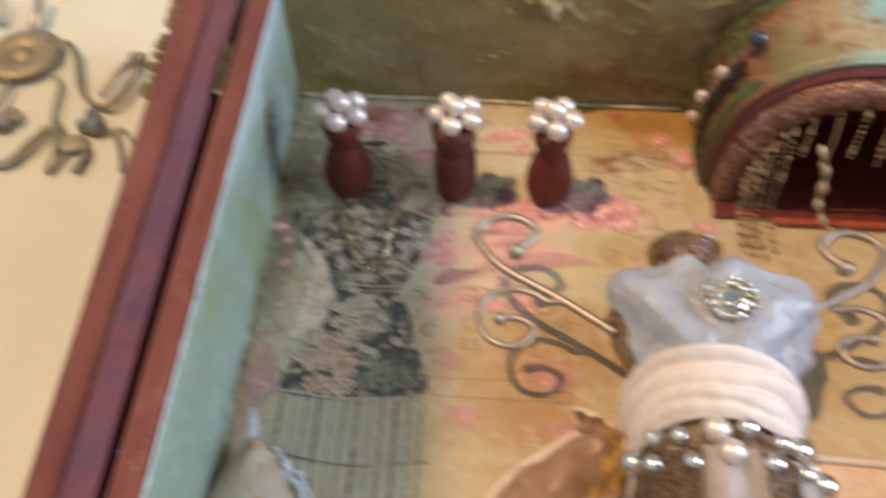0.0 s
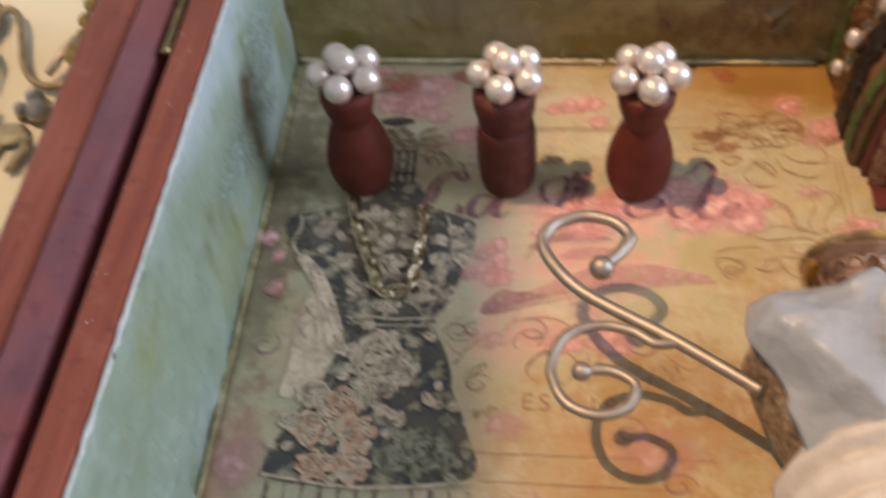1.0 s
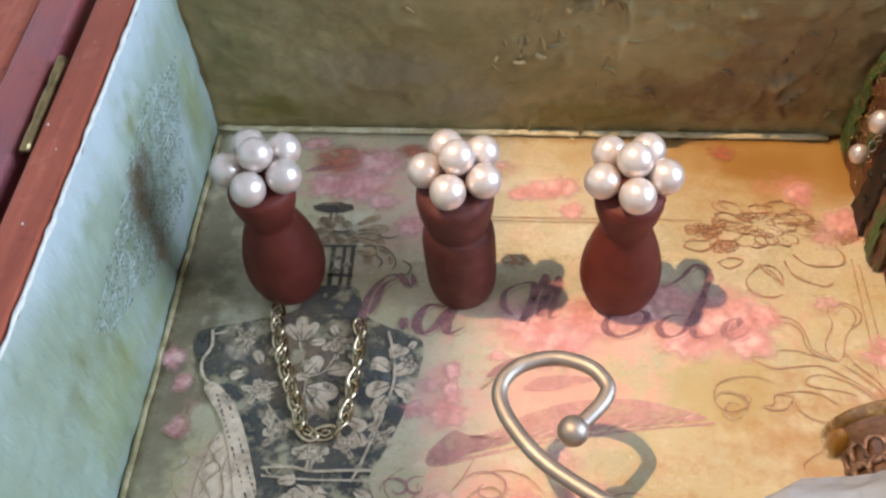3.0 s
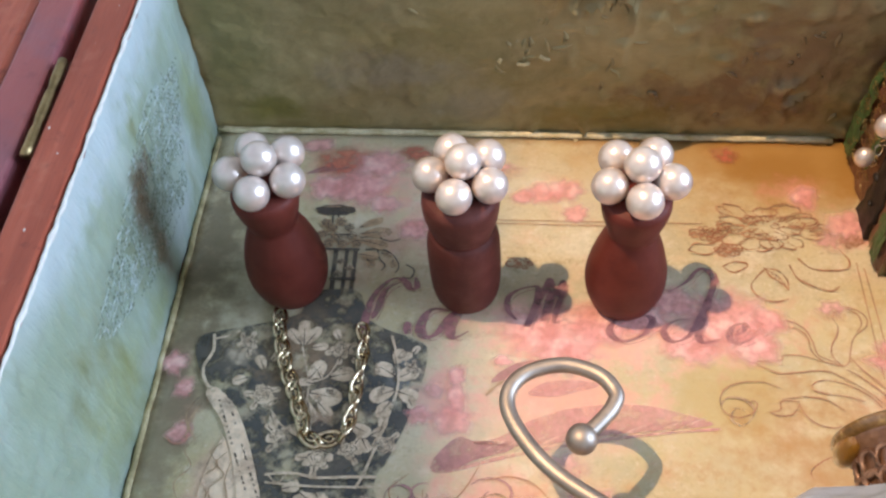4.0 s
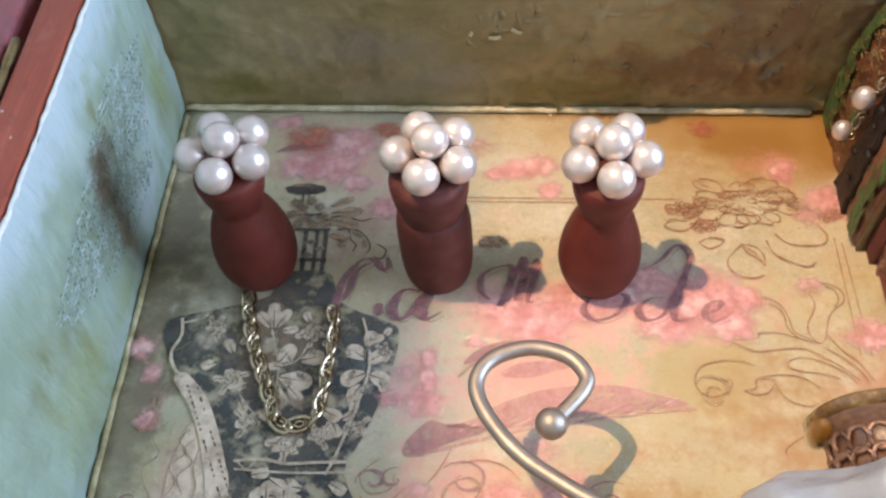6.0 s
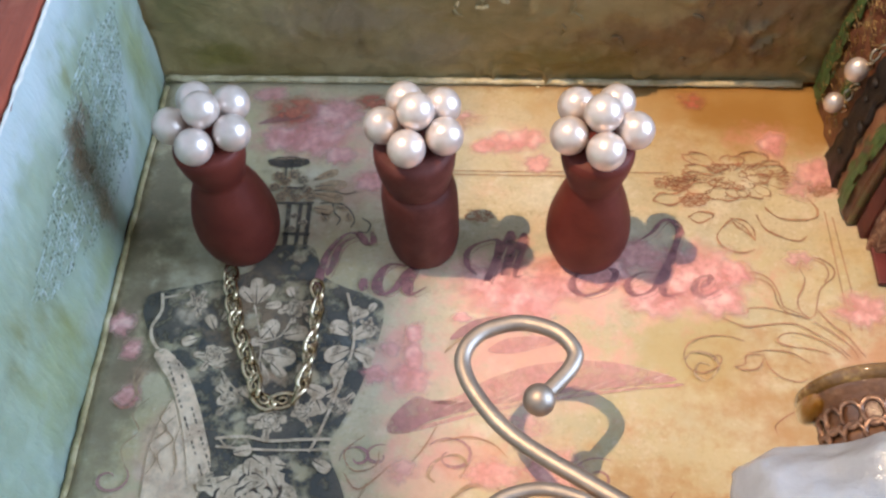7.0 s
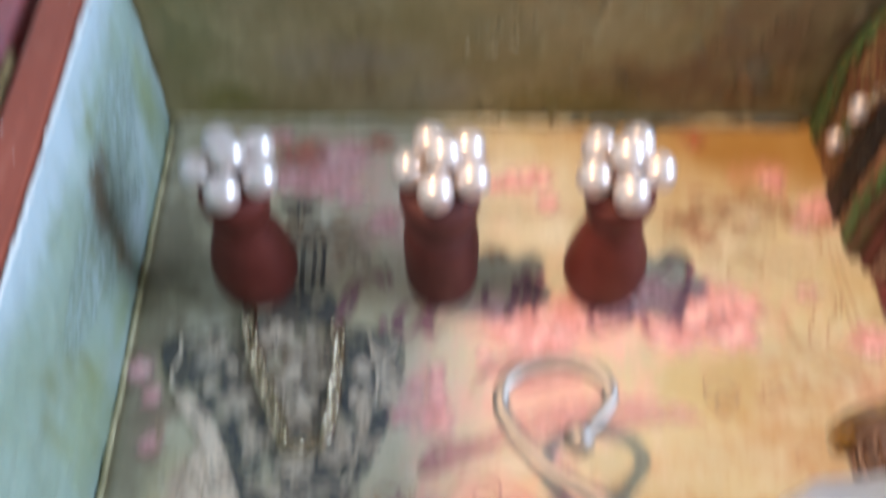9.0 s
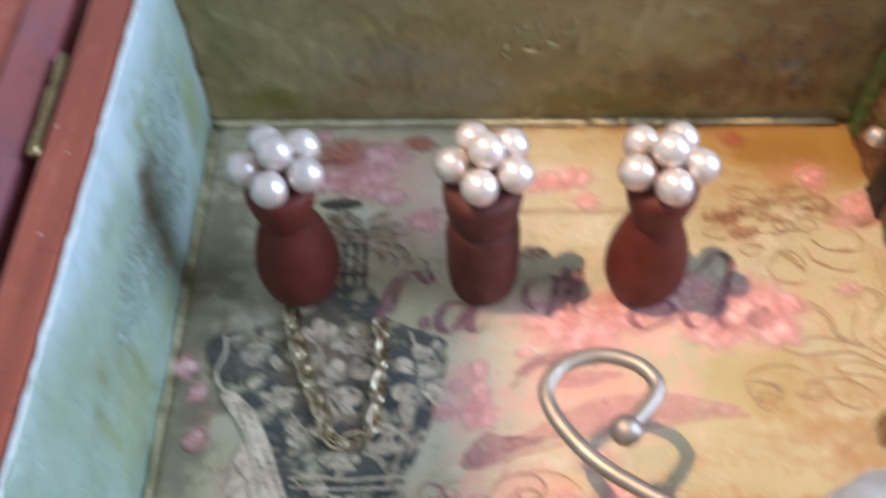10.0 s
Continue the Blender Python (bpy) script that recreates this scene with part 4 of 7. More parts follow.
for pts, w in (([(-0.0039, 0.2494), (-0.0020, 0.2434), (-0.0013, 0.2368), (-0.0031, 0.2279), (-0.0057, 0.2183), (-0.0072, 0.2146)], 0.00055),
               ([(-0.0254, 0.2166), (-0.0200, 0.2172), (-0.0149, 0.2165), (-0.0090, 0.2170), (-0.0032, 0.2173)], 0.0006), ([(-0.0250, 0.2150), (-0.0145, 0.2147), (-0.0036, 0.2152)], 0.00045),
               ([(-0.0428, 0.2482), (-0.0420, 0.2440), (-0.0432, 0.2400), (-0.0420, 0.2365), (-0.0394, 0.2340)], 0.0007), ([(-0.0424, 0.2470), (-0.0396, 0.2478), (-0.0372, 0.2492)], 0.0005),
               ([(-0.0250, 0.2170), (-0.0225, 0.2150), (-0.0205, 0.2172), (-0.0180, 0.2148)], 0.0003), ([(-0.0375, 0.1750), (-0.015, 0.1732), (0.0086, 0.1760)], 0.0007)):
    part("printed_seam", ribbon(bmesh.new(), smooth_path(flat(pts), 8), w, INK + 0.0004), petal_mat, paper, "cream printed seam line")
for k in range(20):
    t = k / 19
    a, b = Vector((-0.0374, 0.2328, 0)).lerp(Vector((-0.0262, 0.2105, 0)), t), rng.uniform(0.0004, 0.0011)
    for side in (-0.0007, 0.0009):
        if rng.random() < 0.75:
            part("printed_stitch", ribbon(bmesh.new(), [Vector((a.x + side, a.y + side * 0.5, 0)), Vector((a.x + side + 0.45 * b, a.y + side * 0.5 - 0.9 * b, 0))], rng.uniform(0.00022, 0.0004), INK + 0.00045), vein_mat, paper)
# neck stand above the form: a dark cap on a column of little roses, posts and sprays of leaf
part("printed_finial", lobed(-0.0215, 0.2842, 0.0048, 8, INK - 0.0001, 0.34, 0.2, 0.06, 0.10), vein_mat, paper, "dark printed finial")
part("printed_finial_line", ribbon(bmesh.new(), smooth_path(flat([(-0.0250, 0.2848), (-0.0215, 0.2851), (-0.0182, 0.2848)]), 6), 0.0004, INK + 0.00002), tan_leaf_mat, paper, "sepia line on the finial")
for x0, y0, x1, y1, w in ((-0.0220, 0.2840, -0.0216, 0.2785, 0.0005), (-0.0206, 0.2840, -0.0205, 0.2785, 0.0004), (-0.0196, 0.2722, -0.0190, 0.2612, 0.0011), (-0.0170, 0.2722, -0.0166, 0.2614, 0.0009), (-0.0150, 0.2722, -0.0146, 0.2614, 0.0010), (-0.0226, 0.2722, -0.0222, 0.2640, 0.0006), (-0.0200, 0.2642, -0.0140, 0.2642, 0.0009), (-0.0232, 0.2724, -0.0142, 0.2726, 0.0007), (-0.0228, 0.2766, -0.0168, 0.2768, 0.0005)):
    part("printed_stand_post", ribbon(bmesh.new(), [Vector((x0, y0, 0)), Vector(((x0 + x1) / 2, (y0 + y1) / 2, 0)), Vector((x1, y1, 0))], w, INK - 0.00002), vein_mat, paper, "dark printed post of the neck stand")
for x, y, r in ((-0.0232, 0.2800, 0.0013), (-0.0196, 0.2806, 0.0014), (-0.0214, 0.2786, 0.0013), (-0.0176, 0.2790, 0.0013), (-0.0236, 0.2768, 0.0013), (-0.0200, 0.2760, 0.0016), (-0.0166, 0.2764, 0.0014), (-0.0218, 0.2742, 0.0013), (-0.0184, 0.2740, 0.0014), (-0.0152, 0.2744, 0.0013), (-0.0180, 0.2690, 0.0009), (-0.0158, 0.2672, 0.0009), (-0.0182, 0.2655, 0.0009)):
    bloom_at(x, y, r, INK + 0.00003, tan_leaf_mat if y > 0.27 else petal_mat, "sepia printed rosette")
for x, y, length, width, turn in ((-0.0146, 0.2772, 0.0074, 0.0030, 6), (-0.0142, 0.2752, 0.0066, 0.0026, -14), (-0.0150, 0.2790, 0.0060, 0.0024, 28), (-0.0140, 0.2712, 0.0046, 0.0028, -8), (-0.0122, 0.2700, 0.0030, 0.0018, -50), (-0.0262, 0.2770, 0.0040, 0.0020, 170), (-0.0090, 0.2718, 0.0028, 0.0015, -20), (-0.0062, 0.2700, 0.0024, 0.0014, -80)):
    leaf(x, y, length, width, radians(turn), INK - 0.00002, tan_leaf_mat)
for pts in ([(-0.0128, 0.2726), (-0.0090, 0.2728), (-0.0062, 0.2712), (-0.0046, 0.2682), (-0.0052, 0.2662)], [(-0.0100, 0.2728), (-0.0092, 0.2700), (-0.0078, 0.2684), (-0.0084, 0.2668)], [(-0.0146, 0.2760), (-0.0110, 0.2764), (-0.0076, 0.2752), (-0.0050, 0.2760)], [(-0.0030, 0.2688), (-0.0010, 0.2672), (-0.0016, 0.2650), (-0.0034, 0.2652)]):
    stem(pts, 0.00034, INK - 0.00003, vein_mat, "thin dark printed stem")
for k in range(12):
    u = k / 11
    x0, x1 = -0.036 + 0.044 * u, -0.034 + 0.046 * u + 0.001 * math.sin(k * 2.1)
    part("printed_cage_bar", ribbon(bmesh.new(), [Vector((x0, 0.1738, 0)), Vector((x1, 0.110, 0))], (0.0012, 0.0004, 0.0007)[k % 3], INK - 0.0001), cage_mat, paper, "thin printed bar of a cage skirt")
for y in (0.152, 0.132, 0.115):
    part("printed_hoop", ribbon(bmesh.new(), smooth_path(flat([(-0.036, y + 0.002), (-0.012, y - 0.001), (0.012, y + 0.002)]), 8), 0.0006, INK), cage_mat, paper, "thin printed hoop of a cage skirt")

# pink blooms of the paper
for x, y, r, lobes, squash, strong in ((-0.0215, 0.2995, 0.0075, 9, 0.62, 2), (-0.0115, 0.2990, 0.0062, 8, 0.70, 1), (-0.0160, 0.2912, 0.0066, 11, 0.75, 1), (-0.0245, 0.2912, 0.0044, 7, 0.80, 1), (-0.0100, 0.2862, 0.0036, 7, 0.80, 1), (-0.0290, 0.3050, 0.0040, 6, 0.60, 1), (-0.0040, 0.3030, 0.0040, 6, 0.60, 2),
                                       (0.0273, 0.2908, 0.0040, 7, 0.80, 1), (0.0326, 0.2920, 0.0042, 6, 0.80, 1), (0.0352, 0.2848, 0.0030, 6, 0.80, 1), (0.0227, 0.2896, 0.0030, 5, 0.70, 1), (0.0180, 0.2975, 0.0040, 6, 0.60, 0), (0.0060, 0.2960, 0.0040, 6, 0.70, 0),
                                       (0.0285, 0.2530, 0.0085, 9, 0.72, 1), (0.0330, 0.2470, 0.0062, 8, 0.80, 1), (0.0395, 0.2545, 0.0068, 7, 0.75, 1), (0.0489, 0.2563, 0.0056, 7, 0.75, 1), (0.0670, 0.2560, 0.0092, 11, 0.80, 1), (0.0590, 0.2502, 0.0056, 7, 0.75, 1), (0.0722, 0.2508, 0.0048, 8, 0.80, 1), (0.0560, 0.2610, 0.0050, 7, 0.70, 1), (0.0755, 0.2570, 0.0036, 7, 0.80, 1),
                                       (0.0707, 0.3041, 0.0030, 6, 0.80, 2), (0.0873, 0.2914, 0.0030, 5, 1.10, 1), (0.0954, 0.2834, 0.0042, 7, 0.90, 1), (0.0916, 0.2785, 0.0030, 6, 0.90, 0), (0.0997, 0.2487, 0.0046, 7, 0.80, 1), (0.0890, 0.2600, 0.0030, 6, 0.80, 0),
                                       (-0.0500, 0.2408, 0.0026, 6, 1.10, 1), (-0.0446, 0.2248, 0.0024, 6, 1.0, 1), (-0.0462, 0.2349, 0.0020, 5, 1.2, 1), (0.0034, 0.2313, 0.0024, 6, 0.90, 1), (0.0106, 0.2405, 0.0018, 5, 1.50, 1), (0.0060, 0.2370, 0.0022, 5, 0.90, 0), (0.0103, 0.2304, 0.0040, 7, 0.80, 1), (0.0110, 0.2355, 0.0022, 5, 1.40, 1), (0.0200, 0.2445, 0.0020, 5, 0.60, 1),
                                       (0.0380, 0.2130, 0.0060, 8, 0.70, 1), (0.0270, 0.2120, 0.0050, 7, 0.60, 1), (0.0330, 0.2210, 0.0044, 7, 0.70, 0), (-0.0020, 0.2790, 0.0036, 6, 0.80, 1),
                                       (0.0480, 0.1860, 0.0080, 8, 0.7, 0), (0.0560, 0.1680, 0.0070, 7, 0.7, 0), (0.0220, 0.1700, 0.0060, 7, 0.7, 0), (-0.0440, 0.1780, 0.0050, 6, 1.2, 0), (0.0150, 0.1900, 0.0050, 6, 0.7, 0), (0.0100, 0.2120, 0.0034, 6, 0.7, 0)):
    part("printed_bloom", lobed(x, y, r * 1.25, lobes - 2, INK - 0.00016 + 0.0000007 * len(paper.children), squash, rng.uniform(0, 6), 0.10, 0.34, 0.45), (faint_pink_mat, pink_mat, red_ink_mat)[strong], paper, "watery pink printed flower")

for pts, w in (([(-0.0305, 0.2955), (-0.0270, 0.2968), (-0.0225, 0.2975), (-0.0190, 0.2966)], 0.0022), ([(-0.0268, 0.2990), (-0.0232, 0.2986), (-0.0205, 0.2972)], 0.0012)):
    part("printed_brush_leaf", ribbon(bmesh.new(), smooth_path(flat(pts), 6), lambda t, w=w: w * math.sin(math.pi * min(max(t, 0.06), 0.94)), INK - 0.00006), plum_rose_mat, paper, "dark red brush stroke")


# script lettering, each letter one stroke of a broad pen
def script(points, size, mat, label, name="script_letter", thin=0.18):
    """A calligraphic stroke: thick on the way down, thin on the way up."""
    pts = smooth_path(flat(points), 10)
    n = len(pts)
    ways = [(pts[min(i + 1, n - 1)] - pts[max(i - 1, 0)]).normalized() for i in range(n)]
    broad = [abs(w.x * 0.30 - w.y * 0.95) for w in ways]
    soft = [sum(broad[max(i - 4, 0):i + 5]) / len(broad[max(i - 4, 0):i + 5]) for i in range(n)]
    wide = lambda t: size * (thin + (1 - thin) * soft[min(int(t * (n - 1) + 0.5), n - 1)] ** 1.6) * min(1.0, 0.25 + 6 * t, 0.25 + 6 * (1 - t))
    return part(name, ribbon(bmesh.new(), pts, wide, INK + (0.00005 if thin < 0.5 else 0.00014)), mat, paper, label)


for letter, points in (("L", [(-0.0004, 0.2652), (0.0001, 0.2626), (-0.0012, 0.2621), (-0.0031, 0.2643), (-0.0056, 0.2645), (-0.0080, 0.2620), (-0.0097, 0.2582), (-0.0104, 0.2531), (-0.0103, 0.2487)]),
                       ("L", [(-0.0036, 0.2637), (-0.0061, 0.2623), (-0.0073, 0.2600), (-0.0079, 0.2566), (-0.0089, 0.2537)]),
                       ("comma", [(-0.0007, 0.2534), (-0.0010, 0.2517), (-0.0003, 0.2504)]),
                       ("a", [(0.0078, 0.2565), (0.0044, 0.2569), (0.0025, 0.2546), (0.0020, 0.2513), (0.0037, 0.2496), (0.0059, 0.2511), (0.0079, 0.2548), (0.0097, 0.2565), (0.0084, 0.2520), (0.0095, 0.2498), (0.0124, 0.2516)]),
                       ("M", [(0.0225, 0.2549), (0.0205, 0.2573), (0.0207, 0.2610), (0.0237, 0.2632), (0.0268, 0.2634), (0.0267, 0.2597), (0.0248, 0.2534), (0.0269, 0.2591), (0.0294, 0.2656), (0.0295, 0.2613), (0.0283, 0.2551), (0.0301, 0.2603), (0.0324, 0.2652), (0.0317, 0.2604), (0.0305, 0.2547), (0.0335, 0.2558)]),
                       ("o", [(0.0464, 0.2563), (0.0436, 0.2557), (0.0422, 0.2526), (0.0449, 0.2506), (0.0492, 0.2524), (0.0513, 0.2560), (0.0498, 0.2572)]),
                       ("d", [(0.0600, 0.2564), (0.0562, 0.2562), (0.0535, 0.2536), (0.0550, 0.2509), (0.0585, 0.2523), (0.0613, 0.2574), (0.0642, 0.2638), (0.0650, 0.2681), (0.0622, 0.2699), (0.0589, 0.2662), (0.0548, 0.2632)]),
                       ("d", [(0.0642, 0.2638), (0.0622, 0.2575), (0.0606, 0.2529), (0.0617, 0.2510), (0.0656, 0.2521)]),
                       ("e", [(0.0664, 0.2522), (0.0695, 0.2538), (0.0705, 0.2558), (0.0684, 0.2555), (0.0669, 0.2527), (0.0688, 0.2510), (0.0723, 0.2529)])):
    script(points, 0.0026 if letter == "a" else 0.0019, plum_rose_mat if letter == "e" else plum_ink_mat, f"plum script stroke of {letter} in the title La Mode")
    script([(x + 0.0009, y - 0.0008) for x, y in points], 0.0003, rose_ink_mat, "thin plum shade line beside a letter", "letter_shade", 0.6)


def lettering(name, words, x, y, size, mat, label, shear=0.35, spread=1.0, z=INK):
    curve = bpy.data.curves.new(name, "FONT")
    curve.body, curve.size, curve.shear, curve.space_character = words, size, shear, spread
    curve.offset = -size * 0.011
    holder = new(name + "_outline", curve)
    bpy.context.view_layer.update()
    me = bpy.data.meshes.new_from_object(holder.evaluated_get(bpy.context.evaluated_depsgraph_get()))
    bpy.data.objects.remove(holder)
    me.transform(Matrix.Translation((x, y, z)))
    me.materials.clear()
    me.materials.append(mat)
    ob = new(name, me)
    ob.parent = paper
    ob.matrix_parent_inverse = paper.matrix_basis.inverted()
    ob["label"] = label
    return ob


lettering("small_lettering", "EST 199", 0.0180, 0.1940, 0.0062, sepia_mat, "sepia lettering reading EST 199", 0.0, 1.25)

# rose-coloured feather in two halves with a pale quill line, and a smaller leaf above it
for name, mat, shape, words in (("printed_feather", rose_ink_mat, [(0.0150, 0.2255), (0.0200, 0.2272), (0.0262, 0.2312), (0.0350, 0.2345), (0.0460, 0.2358), (0.0540, 0.2348), (0.0620, 0.2322), (0.0520, 0.2304), (0.0400, 0.2285), (0.0280, 0.2258)], "faded rose printed feather"),
                                ("printed_feather_edge", rose_ink_mat, [(0.0110, 0.2192), (0.0210, 0.2225), (0.0330, 0.2257), (0.0510, 0.2293), (0.0622, 0.2308), (0.0620, 0.2314), (0.0520, 0.2300), (0.0400, 0.2280), (0.0280, 0.2252), (0.0150, 0.2215)], "rose lower edge of the feather"),
                                ("printed_feather_tip", plum_rose_mat, [(0.0072, 0.2195), (0.0078, 0.2225), (0.0118, 0.2268), (0.0150, 0.2262), (0.0190, 0.2262), (0.0230, 0.2250), (0.0150, 0.2218), (0.0105, 0.2192)], "plum tip of the feather"),
                                ("printed_plume", plum_rose_mat, [(0.0178, 0.2395), (0.0198, 0.2422), (0.0240, 0.2446), (0.0310, 0.2455), (0.0390, 0.2432), (0.0330, 0.2428), (0.0250, 0.2420), (0.0205, 0.2402)], "faded plum printed plume"),
                                ("printed_plume_edge", rose_ink_mat, [(0.0255, 0.2372), (0.0290, 0.2400), (0.0350, 0.2408), (0.0400, 0.2400), (0.0350, 0.2380), (0.0300, 0.2368)], "faded rose printed plume")):
    part(name, sheet(bmesh.new(), smooth_path(flat(shape), 5, True), INK - 0.00005), mat, paper, words)
for k in range(22):
    t = k / 21
    x, y = 0.013 + 0.042 * t, 0.2222 + 0.0078 * t
    part("feather_barb", ribbon(bmesh.new(), smooth_path(flat([(x, y), (x + 0.003, y + 0.0022), (x + 0.006, y + 0.0036)]), 4), 0.00018, INK + 0.00002), pale_pink_mat if k % 2 else plum_rose_mat, paper)


# pen-drawn flowers, leaves and scrolls
def drawn(name, bm):
    return part(name, bm, sepia_mat, paper, "sepia pen-drawn " + name.split("_")[1])


def swell(w):
    """A pen line that swells and thins along its way."""
    return lambda t: w * (0.35 + 0.65 * abs(math.sin(math.pi * t * 2.5 + w * 90000)))


def bloom_lines(x, y, r, n, squash=0.5):
    """Petals drawn in loose loops, two rows deep."""
    c = Vector((x, y, 0))
    for row, (size, count) in enumerate(((1.0, n), (0.58, n - 3))):
        for k in range(count):
            a = k * math.tau / count + row * 0.4 + rng.uniform(-0.15, 0.15)
            long = r * size * rng.uniform(0.82, 1.18)
            tip = Vector((math.cos(a) * long, math.sin(a) * long * squash, 0))
            side = Vector((-math.sin(a), math.cos(a) * squash, 0)) * r * size * rng.uniform(0.24, 0.40)
            notch = rng.uniform(0.80, 0.92)
            drawn("printed_petal", ribbon(bmesh.new(), smooth_path([c + tip * 0.30, c + tip * 0.62 + side, c + tip * 0.97 + side * 0.6, c + tip * notch, c + tip * 1.02 - side * 0.5, c + tip * 0.65 - side, c + tip * 0.32], 5), swell(0.00030), INK))
            if row < 2:
                drawn("printed_vein", ribbon(bmesh.new(), smooth_path([c + tip * 0.55, c + tip * 0.72 + side * 0.25, c + tip * 0.80], 3), 0.00022, INK))


def scroll(x, y, r, turns, start, hand=1, squash=0.8, mat=None):
    pts = []
    for k in range(int(turns * 16) + 1):
        a = start + hand * k * math.tau / 16
        s = r * (1 - 0.8 * k / (turns * 16))
        pts.append(Vector((x + s * math.cos(a), y + s * math.sin(a) * squash, 0)))
    part("printed_scroll", ribbon(bmesh.new(), pts, lambda t: 0.00016 + (0.0005 if mat else 0.00026) * math.sin(math.pi * t), INK), mat or sepia_mat, paper, "curling pen scroll")


def pen(points, width=0.00030, closed=False):
    return drawn("printed_line", ribbon(bmesh.new(), smooth_path(flat(points), 6, closed), swell(width), INK))


def drawn_leaf(x0, y0, x1, y1, belly, hatch=5):
    """A long leaf in outline with a rib and hatching along one side."""
    a, b = Vector((x0, y0, 0)), Vector((x1, y1, 0))
    way = b - a
    side = Vector((-way.y, way.x, 0)) * belly
    bow = side * 0.5
    pen([a.lerp(b, 0.0).xy, (a.lerp(b, 0.3) + bow + side * 0.6).xy, (a.lerp(b, 0.7) + bow + side * 0.5).xy, b.xy], 0.00034)
    pen([a.xy, (a.lerp(b, 0.35) + bow - side * 0.7).xy, (a.lerp(b, 0.75) + bow - side * 0.35).xy, b.xy], 0.00034)
    pen([a.xy, (a.lerp(b, 0.5) + bow).xy, b.xy], 0.00022)
    for k in range(hatch):
        t = 0.25 + 0.5 * k / max(hatch - 1, 1)
        m = a.lerp(b, t) + bow
        pen([m.xy, (m - side * 0.28 + way * 0.05).xy, (m - side * 0.45 + way * 0.10).xy], 0.00018)


# the large chrysanthemum: two rows of notched petals, hatched, above a knot of leaves
for row, (count, reach, start) in enumerate(((12, 1.0, 0.1), (8, 0.62, 0.3), (3, 0.34, 0.0))):
    for k in range(count):
        a = start + k * math.tau / count + rng.uniform(-0.20, 0.20)
        rx, ry = 0.0132 * reach * rng.uniform(0.66, 1.20), 0.0068 * reach * rng.uniform(0.72, 1.15)
        tip = Vector((0.0776 + rx * math.cos(a), 0.2824 + ry * math.sin(a), 0))
        root = Vector((0.0776 + 0.42 * rx * math.cos(a), 0.2824 + 0.42 * ry * math.sin(a), 0))
        side = Vector((-math.sin(a) * 0.0036, math.cos(a) * 0.0021, 0)) * (0.55 + 0.45 * reach) * rng.uniform(0.55, 1.15)
        pen([(root + side * 0.3).xy, (root.lerp(tip, 0.6) + side).xy, (tip + side * 0.45).xy, (tip.lerp(root, 0.10)).xy, (tip - side * 0.45).xy, (root.lerp(tip, 0.6) - side).xy, (root - side * 0.3).xy], 0.00034)
        for q in rng.sample((-0.4, -0.1, 0.2, 0.5), 2 if row else 1):
            pen([(root.lerp(tip, 0.45) + side * q).xy, (root.lerp(tip, 0.62) + side * q * 1.2).xy, (root.lerp(tip, 0.85) + side * q * 0.8).xy], 0.00020)
bloom_lines(0.0645, 0.2800, 0.0034, 7, 0.6)
bloom_lines(0.0960, 0.2790, 0.0024, 6, 0.8)
bloom_lines(0.0235, 0.2700, 0.0024, 5, 0.7)
bloom_lines(0.0690, 0.2755, 0.0030, 6, 0.6)
for args in ((0.0700, 0.2820, 0.0628, 0.2800, 0.25), (0.0760, 0.2707, 0.0806, 0.2650, 0.24), (0.0872, 0.2815, 0.0930, 0.2800, 0.22)):
    drawn_leaf(*args)
for pts in ([(0.0759, 0.2702), (0.0730, 0.2665), (0.0734, 0.2639), (0.0751, 0.2624), (0.0779, 0.2619), (0.0803, 0.2628)],
            [(0.0816, 0.2718), (0.0830, 0.2682), (0.0863, 0.2661), (0.0897, 0.2652), (0.0914, 0.2665)],
            [(0.0837, 0.2737), (0.0862, 0.2711), (0.0905, 0.2706), (0.0939, 0.2714), (0.0945, 0.2737), (0.0929, 0.2764)],
            [(0.0601, 0.2751), (0.0617, 0.2771), (0.0647, 0.2770), (0.0686, 0.2792)],
            [(0.0601, 0.2751), (0.0637, 0.2739), (0.0664, 0.2754), (0.0681, 0.2778)],
            [(0.0672, 0.2708), (0.0699, 0.2723), (0.0727, 0.2715), (0.0696, 0.2693), (0.0672, 0.2708)]):
    pen(pts, 0.00044)
for args in ((0.0195, 0.2150, 0.0050, 1.1, 2.6, -1), (0.0460, 0.2120, 0.0050, 1.2, 1.0, 1), (0.0020, 0.2140, 0.0034, 1.0, 3.4, -1), (0.0060, 0.2145, 0.0030, 0.9, 1.2, 1), (0.0080, 0.2000, 0.0036, 1.2, 0.4, 1), (0.0420, 0.1900, 0.0045, 1.2, 2.0, -1),
             (0.0395, 0.2675, 0.0018, 1.2, 0.0, 1), (0.0205, 0.2700, 0.0020, 1.2, 2.0, -1), (-0.0445, 0.2240, 0.0030, 1.1, 2.0, 1), (-0.0440, 0.2080, 0.0040, 1.1, 1.0, -1), (0.0520, 0.1780, 0.0040, 1.3, 0.0, 1)):
    scroll(*args, mat=plum_rose_mat if args[1] < 0.22 else None)
